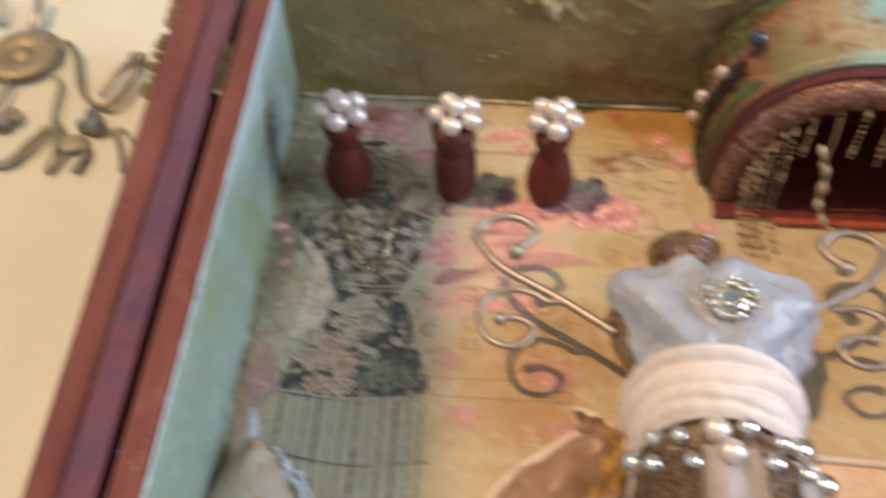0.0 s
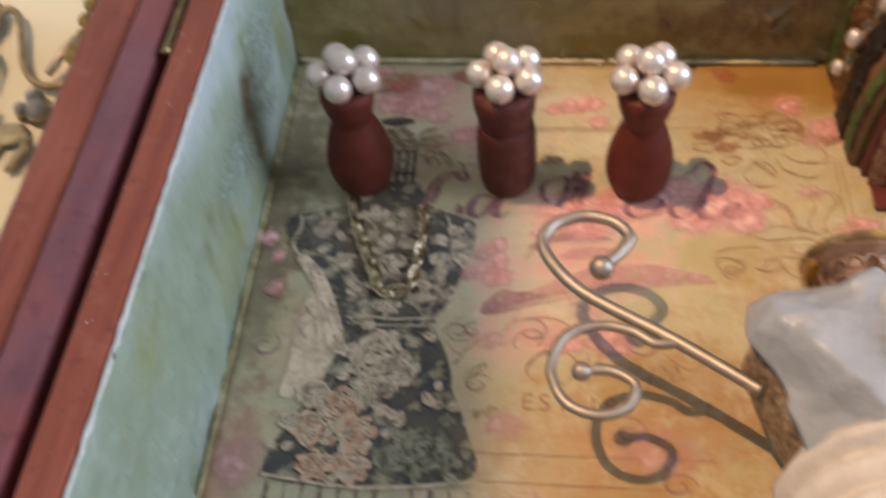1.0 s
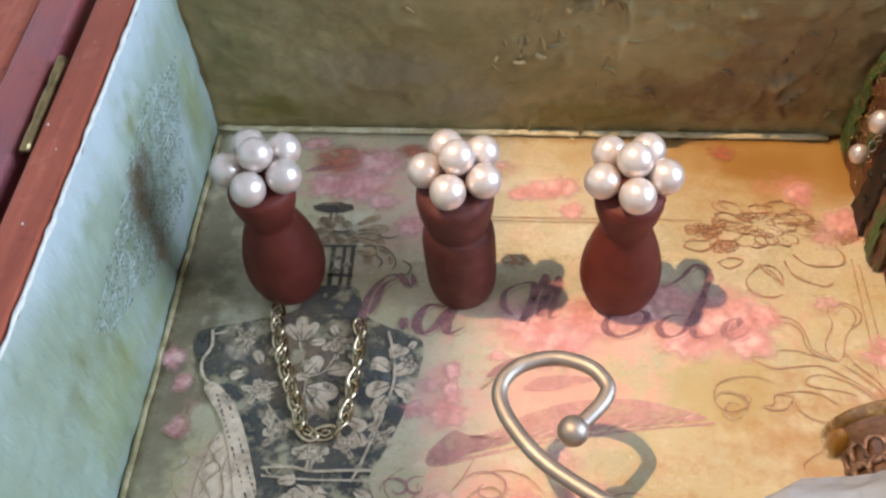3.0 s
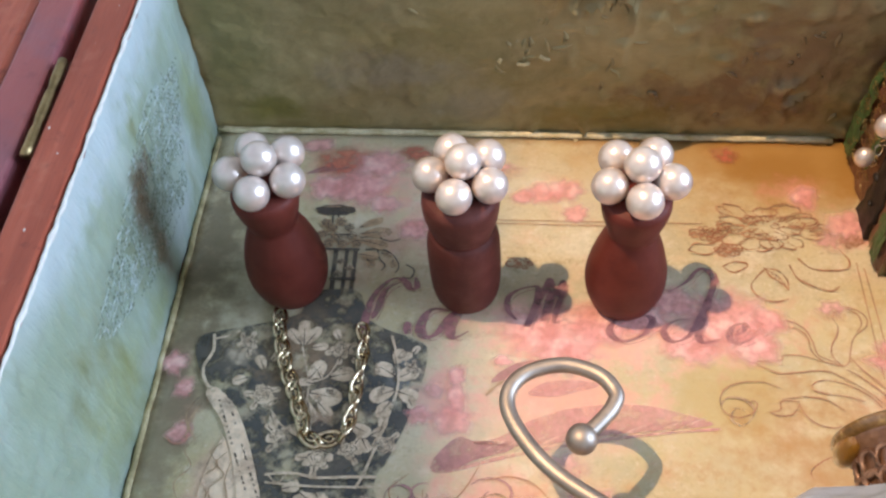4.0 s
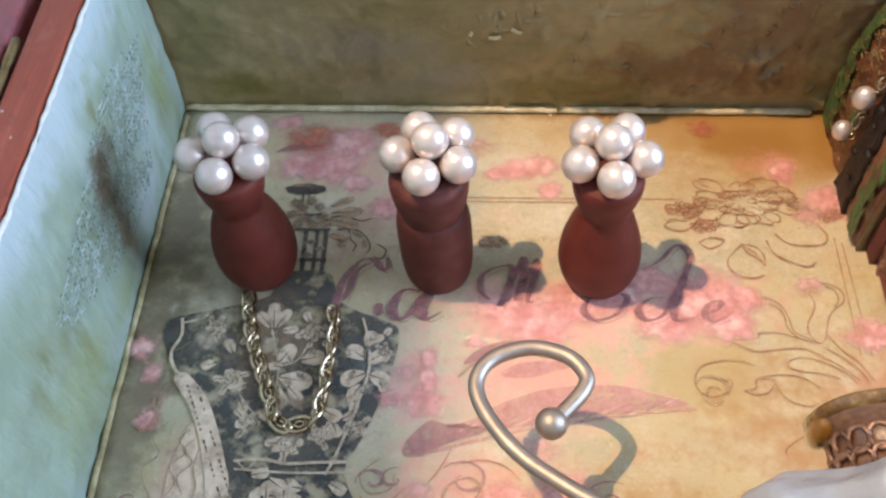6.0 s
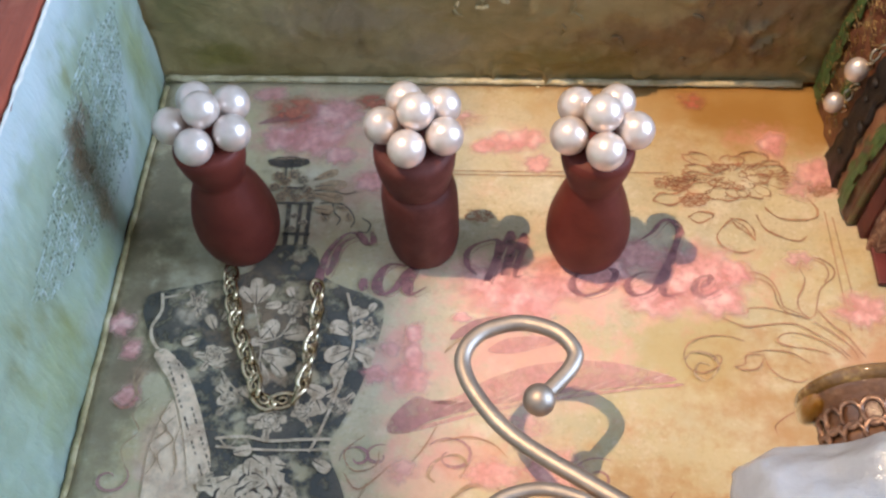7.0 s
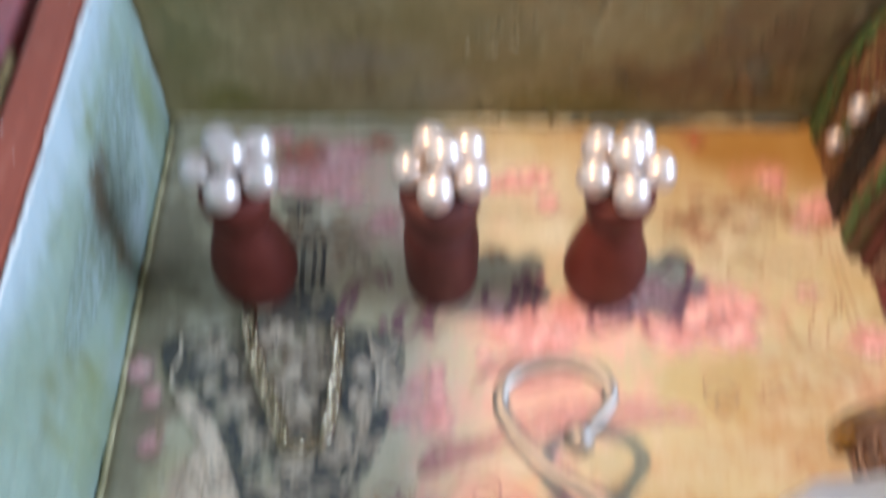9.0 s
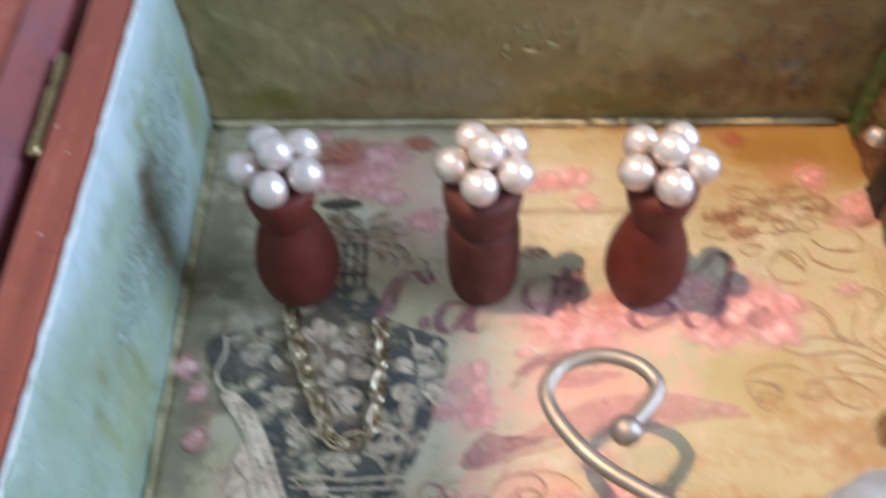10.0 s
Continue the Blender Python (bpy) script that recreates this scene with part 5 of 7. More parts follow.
# lily scrolls at the far side and the sweep of leaves below them
for pts in ([(0.0705, 0.2472), (0.0734, 0.2470), (0.0769, 0.2475), (0.0773, 0.2485), (0.0805, 0.2488), (0.0838, 0.2480), (0.0883, 0.2466)],
            [(0.0705, 0.2472), (0.0732, 0.2456), (0.0765, 0.2443), (0.0800, 0.2448), (0.0854, 0.2453), (0.0892, 0.2435), (0.0928, 0.2410), (0.0956, 0.2381)],
            [(0.0852, 0.2433), (0.0829, 0.2426), (0.0822, 0.2411), (0.0847, 0.2401), (0.0886, 0.2397), (0.0918, 0.2387)],
            [(0.0852, 0.2433), (0.0890, 0.2424), (0.0927, 0.2402), (0.0949, 0.2377)],
            [(0.0878, 0.2364), (0.0845, 0.2387), (0.0806, 0.2392), (0.0759, 0.2384)],
            [(0.0758, 0.2410), (0.0722, 0.2422), (0.0681, 0.2418), (0.0649, 0.2402), (0.0637, 0.2374), (0.0645, 0.2349), (0.0670, 0.2339), (0.0698, 0.2351), (0.0709, 0.2370), (0.0701, 0.2379), (0.0693, 0.2366)],
            [(0.0731, 0.2355), (0.0752, 0.2360), (0.0758, 0.2380), (0.0791, 0.2381)],
            [(0.0731, 0.2355), (0.0747, 0.2348), (0.0774, 0.2351), (0.0790, 0.2372)],
            [(0.0790, 0.2381), (0.0798, 0.2355), (0.0818, 0.2334), (0.0849, 0.2326), (0.0866, 0.2333)],
            [(0.0758, 0.2561), (0.0794, 0.2571), (0.0824, 0.2555), (0.0837, 0.2524), (0.0843, 0.2492), (0.0865, 0.2479), (0.0890, 0.2466)],
            [(0.0775, 0.2558), (0.0810, 0.2553), (0.0828, 0.2532), (0.0832, 0.2500), (0.0851, 0.2477), (0.0890, 0.2465)],
            [(0.0887, 0.2580), (0.0893, 0.2598), (0.0919, 0.2610), (0.0943, 0.2602), (0.0956, 0.2583), (0.0950, 0.2562), (0.0932, 0.2547), (0.0918, 0.2528), (0.0909, 0.2499), (0.0902, 0.2475), (0.0890, 0.2466)],
            [(0.0887, 0.2580), (0.0894, 0.2560), (0.0888, 0.2539), (0.0873, 0.2510), (0.0874, 0.2484), (0.0890, 0.2466)],
            [(0.0919, 0.2606), (0.0939, 0.2593), (0.0943, 0.2570), (0.0931, 0.2551)],
            [(0.0907, 0.2487), (0.0929, 0.2456), (0.0958, 0.2426), (0.0983, 0.2382)],
            [(0.0896, 0.2459), (0.0932, 0.2433), (0.0960, 0.2404), (0.0970, 0.2378)],
            [(0.0795, 0.2217), (0.0794, 0.2234), (0.0820, 0.2256), (0.0857, 0.2272)],
            [(0.0100, 0.2110), (0.0140, 0.2160), (0.0165, 0.2210)], [(0.0180, 0.2180), (0.0225, 0.2190), (0.0270, 0.2178), (0.0300, 0.2150)],
            [(0.0500, 0.2100), (0.0560, 0.2060), (0.0600, 0.2100)], [(0.0030, 0.2185), (-0.0005, 0.2150), (0.0015, 0.2115), (0.0055, 0.2125), (0.0060, 0.2155)], [(-0.0002, 0.2110), (0.0030, 0.2080), (0.0085, 0.2130)]):
    drawn("printed_stem", ribbon(bmesh.new(), smooth_path(flat(pts), 7), lambda t: 0.00013 + 0.00015 * math.sin(math.pi * t), INK))
for x0, y0, x1, y1 in ((0.0, 0.2822, 0.0640, 0.2828), (0.0, 0.2812, 0.0500, 0.2815), (0.0960, 0.2730, 0.0965, 0.2440), (0.0974, 0.2715, 0.0986, 0.2440), (0.008, 0.183, 0.060, 0.184), (0.010, 0.1765, 0.055, 0.177)):
    drawn("printed_rule", ribbon(bmesh.new(), [Vector((x0, y0, 0)), Vector(((x0 + x1) / 2, (y0 + y1) / 2, 0)), Vector((x1, y1, 0))], 0.00022, INK))
# large faint script below the feather, too broken to read
for pts in ([(0.0167, 0.2099), (0.0154, 0.2113), (0.0168, 0.2140), (0.0203, 0.2153), (0.0224, 0.2136), (0.0213, 0.2109)],
            [(0.0219, 0.2010), (0.0193, 0.2029), (0.0193, 0.2057), (0.0221, 0.2088), (0.0266, 0.2098), (0.0299, 0.2078), (0.0303, 0.2050), (0.0282, 0.2017), (0.0244, 0.2008)],
            [(0.0214, 0.2087), (0.0240, 0.2100), (0.0272, 0.2105)],
            [(0.0331, 0.2087), (0.0326, 0.2051), (0.0317, 0.2023), (0.0338, 0.2052), (0.0357, 0.2074), (0.0358, 0.2039), (0.0377, 0.2061), (0.0392, 0.2069), (0.0390, 0.2027), (0.0408, 0.2042)],
            [(0.0434, 0.2079), (0.0418, 0.2043), (0.0424, 0.2026), (0.0443, 0.2048), (0.0447, 0.2073), (0.0440, 0.2030), (0.0459, 0.2038)],
            [(0.0475, 0.2067), (0.0465, 0.2018), (0.0458, 0.1984)],
            [(0.0475, 0.2053), (0.0497, 0.2068), (0.0503, 0.2048), (0.0484, 0.2029), (0.0471, 0.2036)],
            [(0.0512, 0.2042), (0.0531, 0.2053), (0.0526, 0.2070), (0.0512, 0.2048), (0.0521, 0.2030), (0.0543, 0.2040)],
            [(0.0044, 0.2013), (0.0061, 0.2035), (0.0093, 0.2055), (0.0090, 0.2041), (0.0063, 0.2018), (0.0052, 0.2003), (0.0072, 0.2001)],
            [(0.0042, 0.2092), (0.0032, 0.2066), (0.0021, 0.2047)],
            [(0.0073, 0.1926), (0.0085, 0.1934), (0.0081, 0.1914), (0.0098, 0.1934), (0.0105, 0.1922), (0.0116, 0.1942), (0.0129, 0.1936), (0.0118, 0.1923)],
            [(0.0608, 0.1983), (0.0593, 0.1972), (0.0588, 0.1949), (0.0606, 0.1947)],
            [(0.0169, 0.2364), (0.0189, 0.2386), (0.0206, 0.2400)],
            [(0.0638, 0.2366), (0.0656, 0.2384), (0.0690, 0.2377), (0.0702, 0.2353), (0.0679, 0.2323), (0.0656, 0.2334), (0.0665, 0.2359), (0.0685, 0.2356)]):
    part("printed_stroke", ribbon(bmesh.new(), smooth_path(flat(pts), 6), swell(0.00062), INK), tan_leaf_mat, paper, "faint sepia script stroke")
# faint handwriting, unreadable strokes in rows
for y, x0, count in ((0.2718, 0.046, 6),):
    x = x0
    for k in range(count):
        up, wide = rng.uniform(0.0006, 0.0018), rng.uniform(0.0006, 0.0022)
        part("printed_stroke", ribbon(bmesh.new(), smooth_path(flat([(x, y + rng.uniform(-0.0002, 0.0002)), (x + 0.3 * wide, y + up), (x + 0.5 * wide, y), (x + wide, y + up * rng.uniform(0, 0.8))]), 4), 0.00018, INK), tan_leaf_mat, paper, "faint sepia pen stroke")
        x += wide * rng.uniform(1.0, 1.7)
# raised cream paper edge along the walls
edging = bmesh.new()
tube(edging, [Vector((-0.0560 + 0.0025 * k, 0.3096 + 0.0003 * noise.noise(Vector((k * 0.7, 0, 0))), 0.0006 + 0.0002 * noise.noise(Vector((k * 0.4, 3, 0))))) for k in range(62)], 0.0010, 6, flat=0.8)
part("back_paper_edge", edging, edge_mat, paper, "cream torn paper edge")
edging = bmesh.new()
tube(edging, [Vector((-0.0553 + 0.0085 * (k / 60) + 0.0003 * noise.noise(Vector((k * 0.6, 9, 0))), 0.3070 - 0.0041 * k, 0.0003)) for k in range(60)], 0.0007, 6, flat=0.8)
part("left_paper_edge", edging, dim_edge_mat, paper, "yellowed torn paper edge")

# embossed net on the whitewashed wall, raised flecks on the olive one
net = bmesh.new()
PITCH = 0.0014


def netted(y, z):
    """Where the stencilled net lies: a slanting leaf shape with a ragged rim."""
    if not 0.227 < y < 0.300:
        return False
    top = float(np.interp(y, (0.227, 0.237, 0.251, 0.267, 0.281, 0.300), (0.0300, 0.0325, 0.0350, 0.0390, 0.0408, 0.0335)))
    low = float(np.interp(y, (0.227, 0.233, 0.253, 0.264, 0.282, 0.292, 0.300), (0.0290, 0.0230, 0.0124, 0.0090, 0.0090, 0.0225, 0.0320)))
    middle, half = (top + low) / 2, (top - low) / 2
    return abs(z - middle) < half + 0.0016 * noise.noise(Vector((y * 420, z * 420, 2))) and noise.noise(Vector((y * 210, z * 210, 5))) > -0.42


for upright in (True, False):
    for k in range(58 if upright else 34):
        run = []
        for j in range(72 if upright else 130):
            wave = 0.0003 * noise.noise(Vector((k * 3.1, j * 0.3, 9 if upright else 2)))
            y, z = (0.226 + k * PITCH + wave + 0.0001 * j, 0.006 + j * 0.0006) if upright else (0.226 + j * 0.0006, 0.006 + k * PITCH * 0.9 + wave)
            if netted(y, z) and noise.noise(Vector((y * 620, z * 620, 7 if upright else 3))) > -0.20:
                flush = -0.0477 - 0.0086 * (y - 0.06) / 0.25
                x = flush + 0.0010 * z / RIM + unevenness(Vector((flush, y, z)), 0.00035, 3.0) + 0.00006
                run.append(Vector((x, y, z)))
            else:
                if len(run) > 1:
                    tube(net, run, lambda t: 0.00010 + 0.00012 * math.sin(math.pi * min(max(t, 0.05), 0.95)), 5)
                run = []
tagged(part("embossed_net", net, emboss_mat, box, "raised diamond net stencilled on the wall", smooth=False), kind="stuff")
# small dabs in the gaps of the net, darker than the wall
pits = bmesh.new()
for k in range(58):
    for j in range(34):
        z = 0.006 + (j + 0.5) * PITCH * 0.9
        y = 0.226 + PITCH * (k + 0.5) + (z - 0.006) / 6
        if netted(y, z) and rng.random() < 0.60:
            flush = -0.0477 - 0.0086 * (y - 0.06) / 0.25
            wide = rng.uniform(0.6, 1.2)
            mid = Vector((flush + 0.0010 * z / RIM + unevenness(Vector((flush, y, z)), 0.00035, 3.0) + 0.00003, y + rng.uniform(-0.0002, 0.0002), z))
            ring = [pits.verts.new(mid + Vector((0, 0.00032 * wide * math.cos(a), 0.00042 * wide * math.sin(a)))) for a in np.linspace(0, math.tau, 7)[:6]]
            top = pits.verts.new(mid + Vector((0.00010, 0, 0)))
            for one, two in zip(ring, ring[1:] + ring[:1]):
                pits.faces.new((one, two, top))
tagged(part("net_mesh", pits, pit_mat, box, "dark grey-green gaps of the stencilled net"), kind="stuff")
flecks = bmesh.new()
for k in range(64):
    x, z = (rng.gauss(0.021, 0.005), rng.gauss(0.027, 0.005)) if k < 14 else (rng.uniform(0.03, 0.105), rng.uniform(0.006, 0.052)) if k < 58 else (rng.uniform(-0.05, 0.03), rng.uniform(0.03, 0.052))
    a, n = rng.choice((1.35, 1.6, 1.8, 0.3, 2.6)) + rng.uniform(-0.3, 0.3), rng.uniform(0.0006, 0.0022)
    mid = Vector((x, 0.3108, z))
    way = Vector((math.cos(a), 0, math.sin(a))) * n
    fat = rng.uniform(0.0005, 0.0008)
    tube(flecks, smooth_path([mid - way, mid + Vector((rng.uniform(-1, 1), 0, rng.uniform(-1, 1))) * 0.0007, mid + way], 4), lambda t: fat * math.sin(math.pi * min(max(t, 0.10), 0.90)), 6)
for v in flecks.verts:
    v.co.y = 0.3108 + (v.co.y - 0.3108) * 0.6
tagged(part("fleck_relief", flecks, olive_mat, box, "raised flecks in the olive paint"), kind="stuff")
for x, z, a, n in ((0.0220, 0.0232, 0.05, 0.0014), (0.0268, 0.0250, -0.5, 0.0012), (0.0165, 0.0240, 1.2, 0.0007)):
    way = Vector((math.cos(a), 0, math.sin(a))) * n
    part("paint_chip", tube(bmesh.new(), [Vector((x, 0.3104, z)) - way, Vector((x, 0.3100, z)), Vector((x, 0.3104, z)) + way], 0.00045, 6), chip_mat, box, "pale raised paint chip", smooth=False)


# ---- three pegs crowned with pearls ----
EGG = [(0, 0), (0.0060, 0), (0.0070, 0.0008), (0.0082, 0.0036), (0.0088, 0.0072), (0.0085, 0.0112), (0.0073, 0.0160), (0.0058, 0.0198), (0.0051, 0.0216), (0.0056, 0.0234), (0.0064, 0.0262), (0.0068, 0.0292), (0.0062, 0.0305), (0, 0.0308)]
BARREL = [(0, 0), (0.0056, 0), (0.0066, 0.0008), (0.0073, 0.0035), (0.0076, 0.0080), (0.0076, 0.0150), (0.0074, 0.0180), (0.0069, 0.0199), (0.0062, 0.0208), (0.0066, 0.0220), (0.0073, 0.0246), (0.0077, 0.0275), (0.0076, 0.0296), (0.0068, 0.0306), (0, 0.0308)]
PEAR = [(0, 0), (0.0060, 0), (0.0069, 0.0008), (0.0080, 0.0036), (0.0085, 0.0070), (0.0081, 0.0112), (0.0068, 0.0160), (0.0055, 0.0197), (0.0049, 0.0214), (0.0055, 0.0234), (0.0064, 0.0264), (0.0068, 0.0292), (0.0062, 0.0305), (0, 0.0308)]
pearl_mesh = bpy.data.meshes.new("pearl")
bm = ball(bmesh.new(), (0, 0, 0), 0.0035, 32, 20)
for f in bm.faces:
    f.smooth = True
bm.to_mesh(pearl_mesh)
bm.free()
pearl_mesh.materials.append(pearl_mat)


def refine(profile):
    """A finer outline with rounded corners, kept from folding back."""
    pts = smooth_path([(r, 0, z) for r, z in profile[1:-1]], 4)
    return [(0, 0)] + [(p.x, max(p.z, 0)) for p in pts] + [(0, profile[-1][1])]


for (x, y), (px, py), profile, phase, words in (((-0.0276, 0.2619), (-0.0273, 0.2633), EGG, 47, "egg-shaped"), ((0.0113, 0.2620), (0.0119, 0.2636), BARREL, 42.5, "straight-sided"), ((0.0451, 0.2621), (0.0452, 0.2637), PEAR, 60.8, "pear-shaped")):
    peg = thing("pearl_peg", (x, y, 0.0), f"matt oxblood {words} wooden peg crowned with six pearls", "peg", "pegs along the back wall")
    body = part("peg_body", lathe(bmesh.new(), [(r, z * 1.10) for r, z in refine(profile)]), dusty_peg_mat if profile is BARREL else peg_mat, peg, "matt oxblood wooden body")
    body.matrix_basis = Matrix.Translation((x, y, 0.0002))
    for k in range(6):
        a = radians(phase + 72 * k)
        place = (px + 0.0062 * math.cos(a), py + 0.0062 * math.sin(a), 0.0376) if k < 5 else (px + 0.0002, py - 0.0003, 0.0411)
        pearl = new("pearl", pearl_mesh)
        pearl.parent, pearl.matrix_parent_inverse = peg, peg.matrix_basis.inverted()
        pearl.matrix_basis = Matrix.Translation(place) @ pose(0, 0, 0, 25 * k, 40 * k, 0)

# ---- chain lying on the paper ----
chain = thing("necklace_chain", (-0.018, 0.238, 0.0), "short pale gold curb chain lying on the paper", "chain")
link_mesh = bpy.data.meshes.new("link")
bm = bmesh.new()
tube(bm, [Vector((0.0026 * math.cos(a) * (1 + 0.12 * math.sin(a)), 0.00135 * math.sin(a), 0.00040 * math.sin(2 * a))) for a in np.linspace(0, math.tau, 22, endpoint=False)], 0.00050, 7, True)
tube(bm, smooth_path([(-0.0012, 0.0003, 0.0003), (0.0, -0.0006, 0.0005), (0.0011, -0.0002, 0.0003), (0.0006, 0.0005, 0.0003), (-0.0004, 0.0004, 0.0004)], 4), 0.00030, 6)
for f in bm.faces:
    f.smooth = True
bm.to_mesh(link_mesh)
bm.free()
link_mesh.materials.append(chain_mat)
run = smooth_path(flat([(-0.0289, 0.2527), (-0.0279, 0.2481), (-0.0255, 0.2411), (-0.0225, 0.2345), (-0.0197, 0.2281), (-0.0182, 0.2248), (-0.0152, 0.2242), (-0.0110, 0.2258), (-0.0099, 0.2295), (-0.0096, 0.2357), (-0.0094, 0.2432), (-0.0096, 0.2474), (-0.0107, 0.2526)]), 24)
walked, count = 0.0037, 0
for a, b in zip(run, run[1:]):
    walked += (b - a).length
    if walked >= 0.0037:
        walked = 0.0
        way = math.degrees(math.atan2(b.y - a.y, b.x - a.x))
        link = new("link", link_mesh)
        link.parent, link.matrix_parent_inverse = chain, chain.matrix_basis.inverted()
        right = a.x > -0.013
        link.matrix_basis = Matrix.Translation((a.x, a.y, 0.0016 if right else 0.0013)) @ pose(0, 0, 0, 0, 0, way) @ pose(0, 0, 0, (62 if right else 24) * (1 if count % 2 else -0.6) + rng.uniform(-8, 8), 0, rng.uniform(-9, 9))
        count += 1


# ---- dress form lying in the box ----
form = thing("dress_form", (0.0915, 0.165, 0.0), "resin dress form wrapped in grey-white satin with pearls, lying down", "dress form")
AXIS = 0.0920
BODY = [(0.2078, 0.0085, 0.0235, 0.0085), (0.2068, 0.0135, 0.0235, 0.0108), (0.2048, 0.0212, 0.0230, 0.0142), (0.2008, 0.0270, 0.0225, 0.0172), (0.1945, 0.0292, 0.0220, 0.0190), (0.1880, 0.0276, 0.0220, 0.0198),
        (0.1815, 0.0250, 0.0220, 0.0190), (0.1740, 0.0218, 0.0215, 0.0178), (0.1640, 0.0188, 0.0210, 0.0168), (0.1560, 0.0180, 0.0210, 0.0168), (0.1480, 0.0198, 0.0215, 0.0178), (0.1380, 0.0240, 0.0220, 0.0195), (0.1200, 0.0285, 0.0225, 0.0210), (0.1000, 0.0310, 0.0225, 0.0215)]


def girth(y):
    rows = sorted(BODY)
    for (y0, *a), (y1, *b) in zip(rows, rows[1:]):
        if y0 <= y <= y1:
            t = (y - y0) / (y1 - y0)
            t = t * t * (3 - 2 * t)
            return [p + (q - p) * t for p, q in zip(a, b)]
    return rows[0][1:] if y < rows[0][0] else rows[-1][1:]


def loft(bm, ys, a0, a1, n, grow, relief=lambda u, y: 0.0, closed=False):
    """A skin over the body between two angles round it (0: its right flank, 90: its front)."""
    rows = []
    for y in ys:
        w, cz, h = girth(y)
        row = []
        for k in range(n if closed else n + 1):
            a = radians(a0 + (a1 - a0) * k / n)
            u = math.cos(a)
            g = grow + relief(a, y)
            row.append(bm.verts.new((AXIS + (w + g) * u, y, max(cz + (h + g) * math.sin(a), 0.0006))))
        rows.append(row)
    for one, two in zip(rows, rows[1:]):
        m = len(one)
        for k in range(m if closed else m - 1):
            bm.faces.new((one[k], one[(k + 1) % m], two[(k + 1) % m], two[k]))
    return bm


bm = loft(bmesh.new(), np.linspace(0.2078, 0.1000, 46), 0, 360, 48, 0.0, lambda a, y: 0.0004 * noise.noise(Vector((a * 6, y * 900, 0))), True)
bmesh.ops.holes_fill(bm, edges=[e for e in bm.edges if len(e.link_faces) == 1])
part("torso", bm, lace_resin_mat, form, "brown lacework resin body")


def folds(a, y):
    """Two draped puffs with a dip between them and soft pleats."""
    c = math.cos(a)
    dip = -0.0032 * math.exp(-((c + 0.10) / 0.22) ** 2) * min(max((y - 0.178) / 0.02, 0), 1)
    puff = 0.0028 * math.exp(-((y - 0.199) / 0.010) ** 2)
    pleat = 0.0014 * math.sin(a * 7 + (y - 0.18) * 200 * (1 if c > -0.1 else -1)) + 0.0016 * noise.noise(Vector((a * 3, y * 180, 2))) + 0.0007 * noise.noise(Vector((a * 9, y * 420, 5)))
    crease = 0.0012 * (1 - abs(math.sin(a * 4.3 + (y - 0.18) * (120 if c > -0.1 else -90) + 0.6))) ** 2
    free = min(max((y - 0.171) / 0.006, 0), 1)
    return (dip + pleat + crease) * free + puff


bm = loft(bmesh.new(), np.linspace(0.2074, 0.1610, 44), 14, 152, 72, 0.0024, folds)
bmesh.ops.solidify(bm, geom=bm.faces[:], thickness=0.0005)
part("bodice", bm, satin_mat, form, "draped grey-white satin bodice")
bm = bmesh.new()
rows = []
for j in range(41):
    v = j / 40
    row = []
    for i in range(72):
        a = i * math.tau / 72
        y = 0.1702 - 0.0215 * v + 0.0048 * max(math.sin(a), -0.3) - 0.0012 * math.cos(a)
        w, cz, h = girth(0.1702 - 0.0215 * v)
        turn = v * 3.7 + 0.55 * math.cos(a) * (0.5 - v) + 0.30 * noise.noise(Vector((math.cos(a) * 1.5, math.sin(a) * 1.5, v * 2))) + 0.10 * math.sin(3 * a)
        fold = abs(math.sin(math.pi * turn)) ** 0.55
        g = 0.0010 + 0.0016 * min(1.0, 8 * v, 5 * (1 - v)) + 0.0048 * min(1.0, 6 * (1 - v)) * fold * (0.75 + 0.35 * noise.noise(Vector((a * 0.8, math.floor(turn), 4)))) + 0.0003 * noise.noise(Vector((a * 9, v * 30, 8)))
        row.append(bm.verts.new((AXIS + (w + g) * math.cos(a), y, max(cz + (h + g) * math.sin(a), 0.0008))))
    rows.append(row)
for one, two in zip(rows, rows[1:]):
    for i in range(72):
        bm.faces.new((one[i], one[(i + 1) % 72], two[(i + 1) % 72], two[i]))
bmesh.ops.recalc_face_normals(bm, faces=bm.faces[:])
part("wrap", bm, cord_mat, form, "ivory jersey band wound round the waist")
# pearl belt
for row in (0, 1):
    for k in range(8 - 2 * row):
        a = radians(14 + 152 * (k + 0.6 * row) / 7 + 5 * math.sin(k * 3.1))
        y = 0.1462 - 0.0085 * row + 0.0012 * math.sin(k * 2.4 + row)
        w, cz, h = girth(y)
        place = Vector((AXIS + (w + 0.0028) * math.cos(a), y + 0.0030 * math.sin(a), cz + (h + 0.0028) * math.sin(a)))
        bead = part("belt_bead", ball(bmesh.new(), (0, 0, 0), (0.0028, 0.0036, 0.0025)[(k + row) % 3], 20, 12), silver_mat if (k + row) % 4 else pearl_mat, form, "silver and pearl belt bead")
        bead.matrix_basis = Matrix.Translation(place)
bm = loft(bmesh.new(), np.linspace(0.1450, 0.1000, 26), 165, 15, 48, 0.0016, lambda a, y: 0.0011 * math.sin(a * 12) + 0.0006 * noise.noise(Vector((a * 4, y * 200, 7))))
bmesh.ops.solidify(bm, geom=bm.faces[:], thickness=0.0005)
part("skirt", bm, cord_mat, form, "ivory gathered skirt")
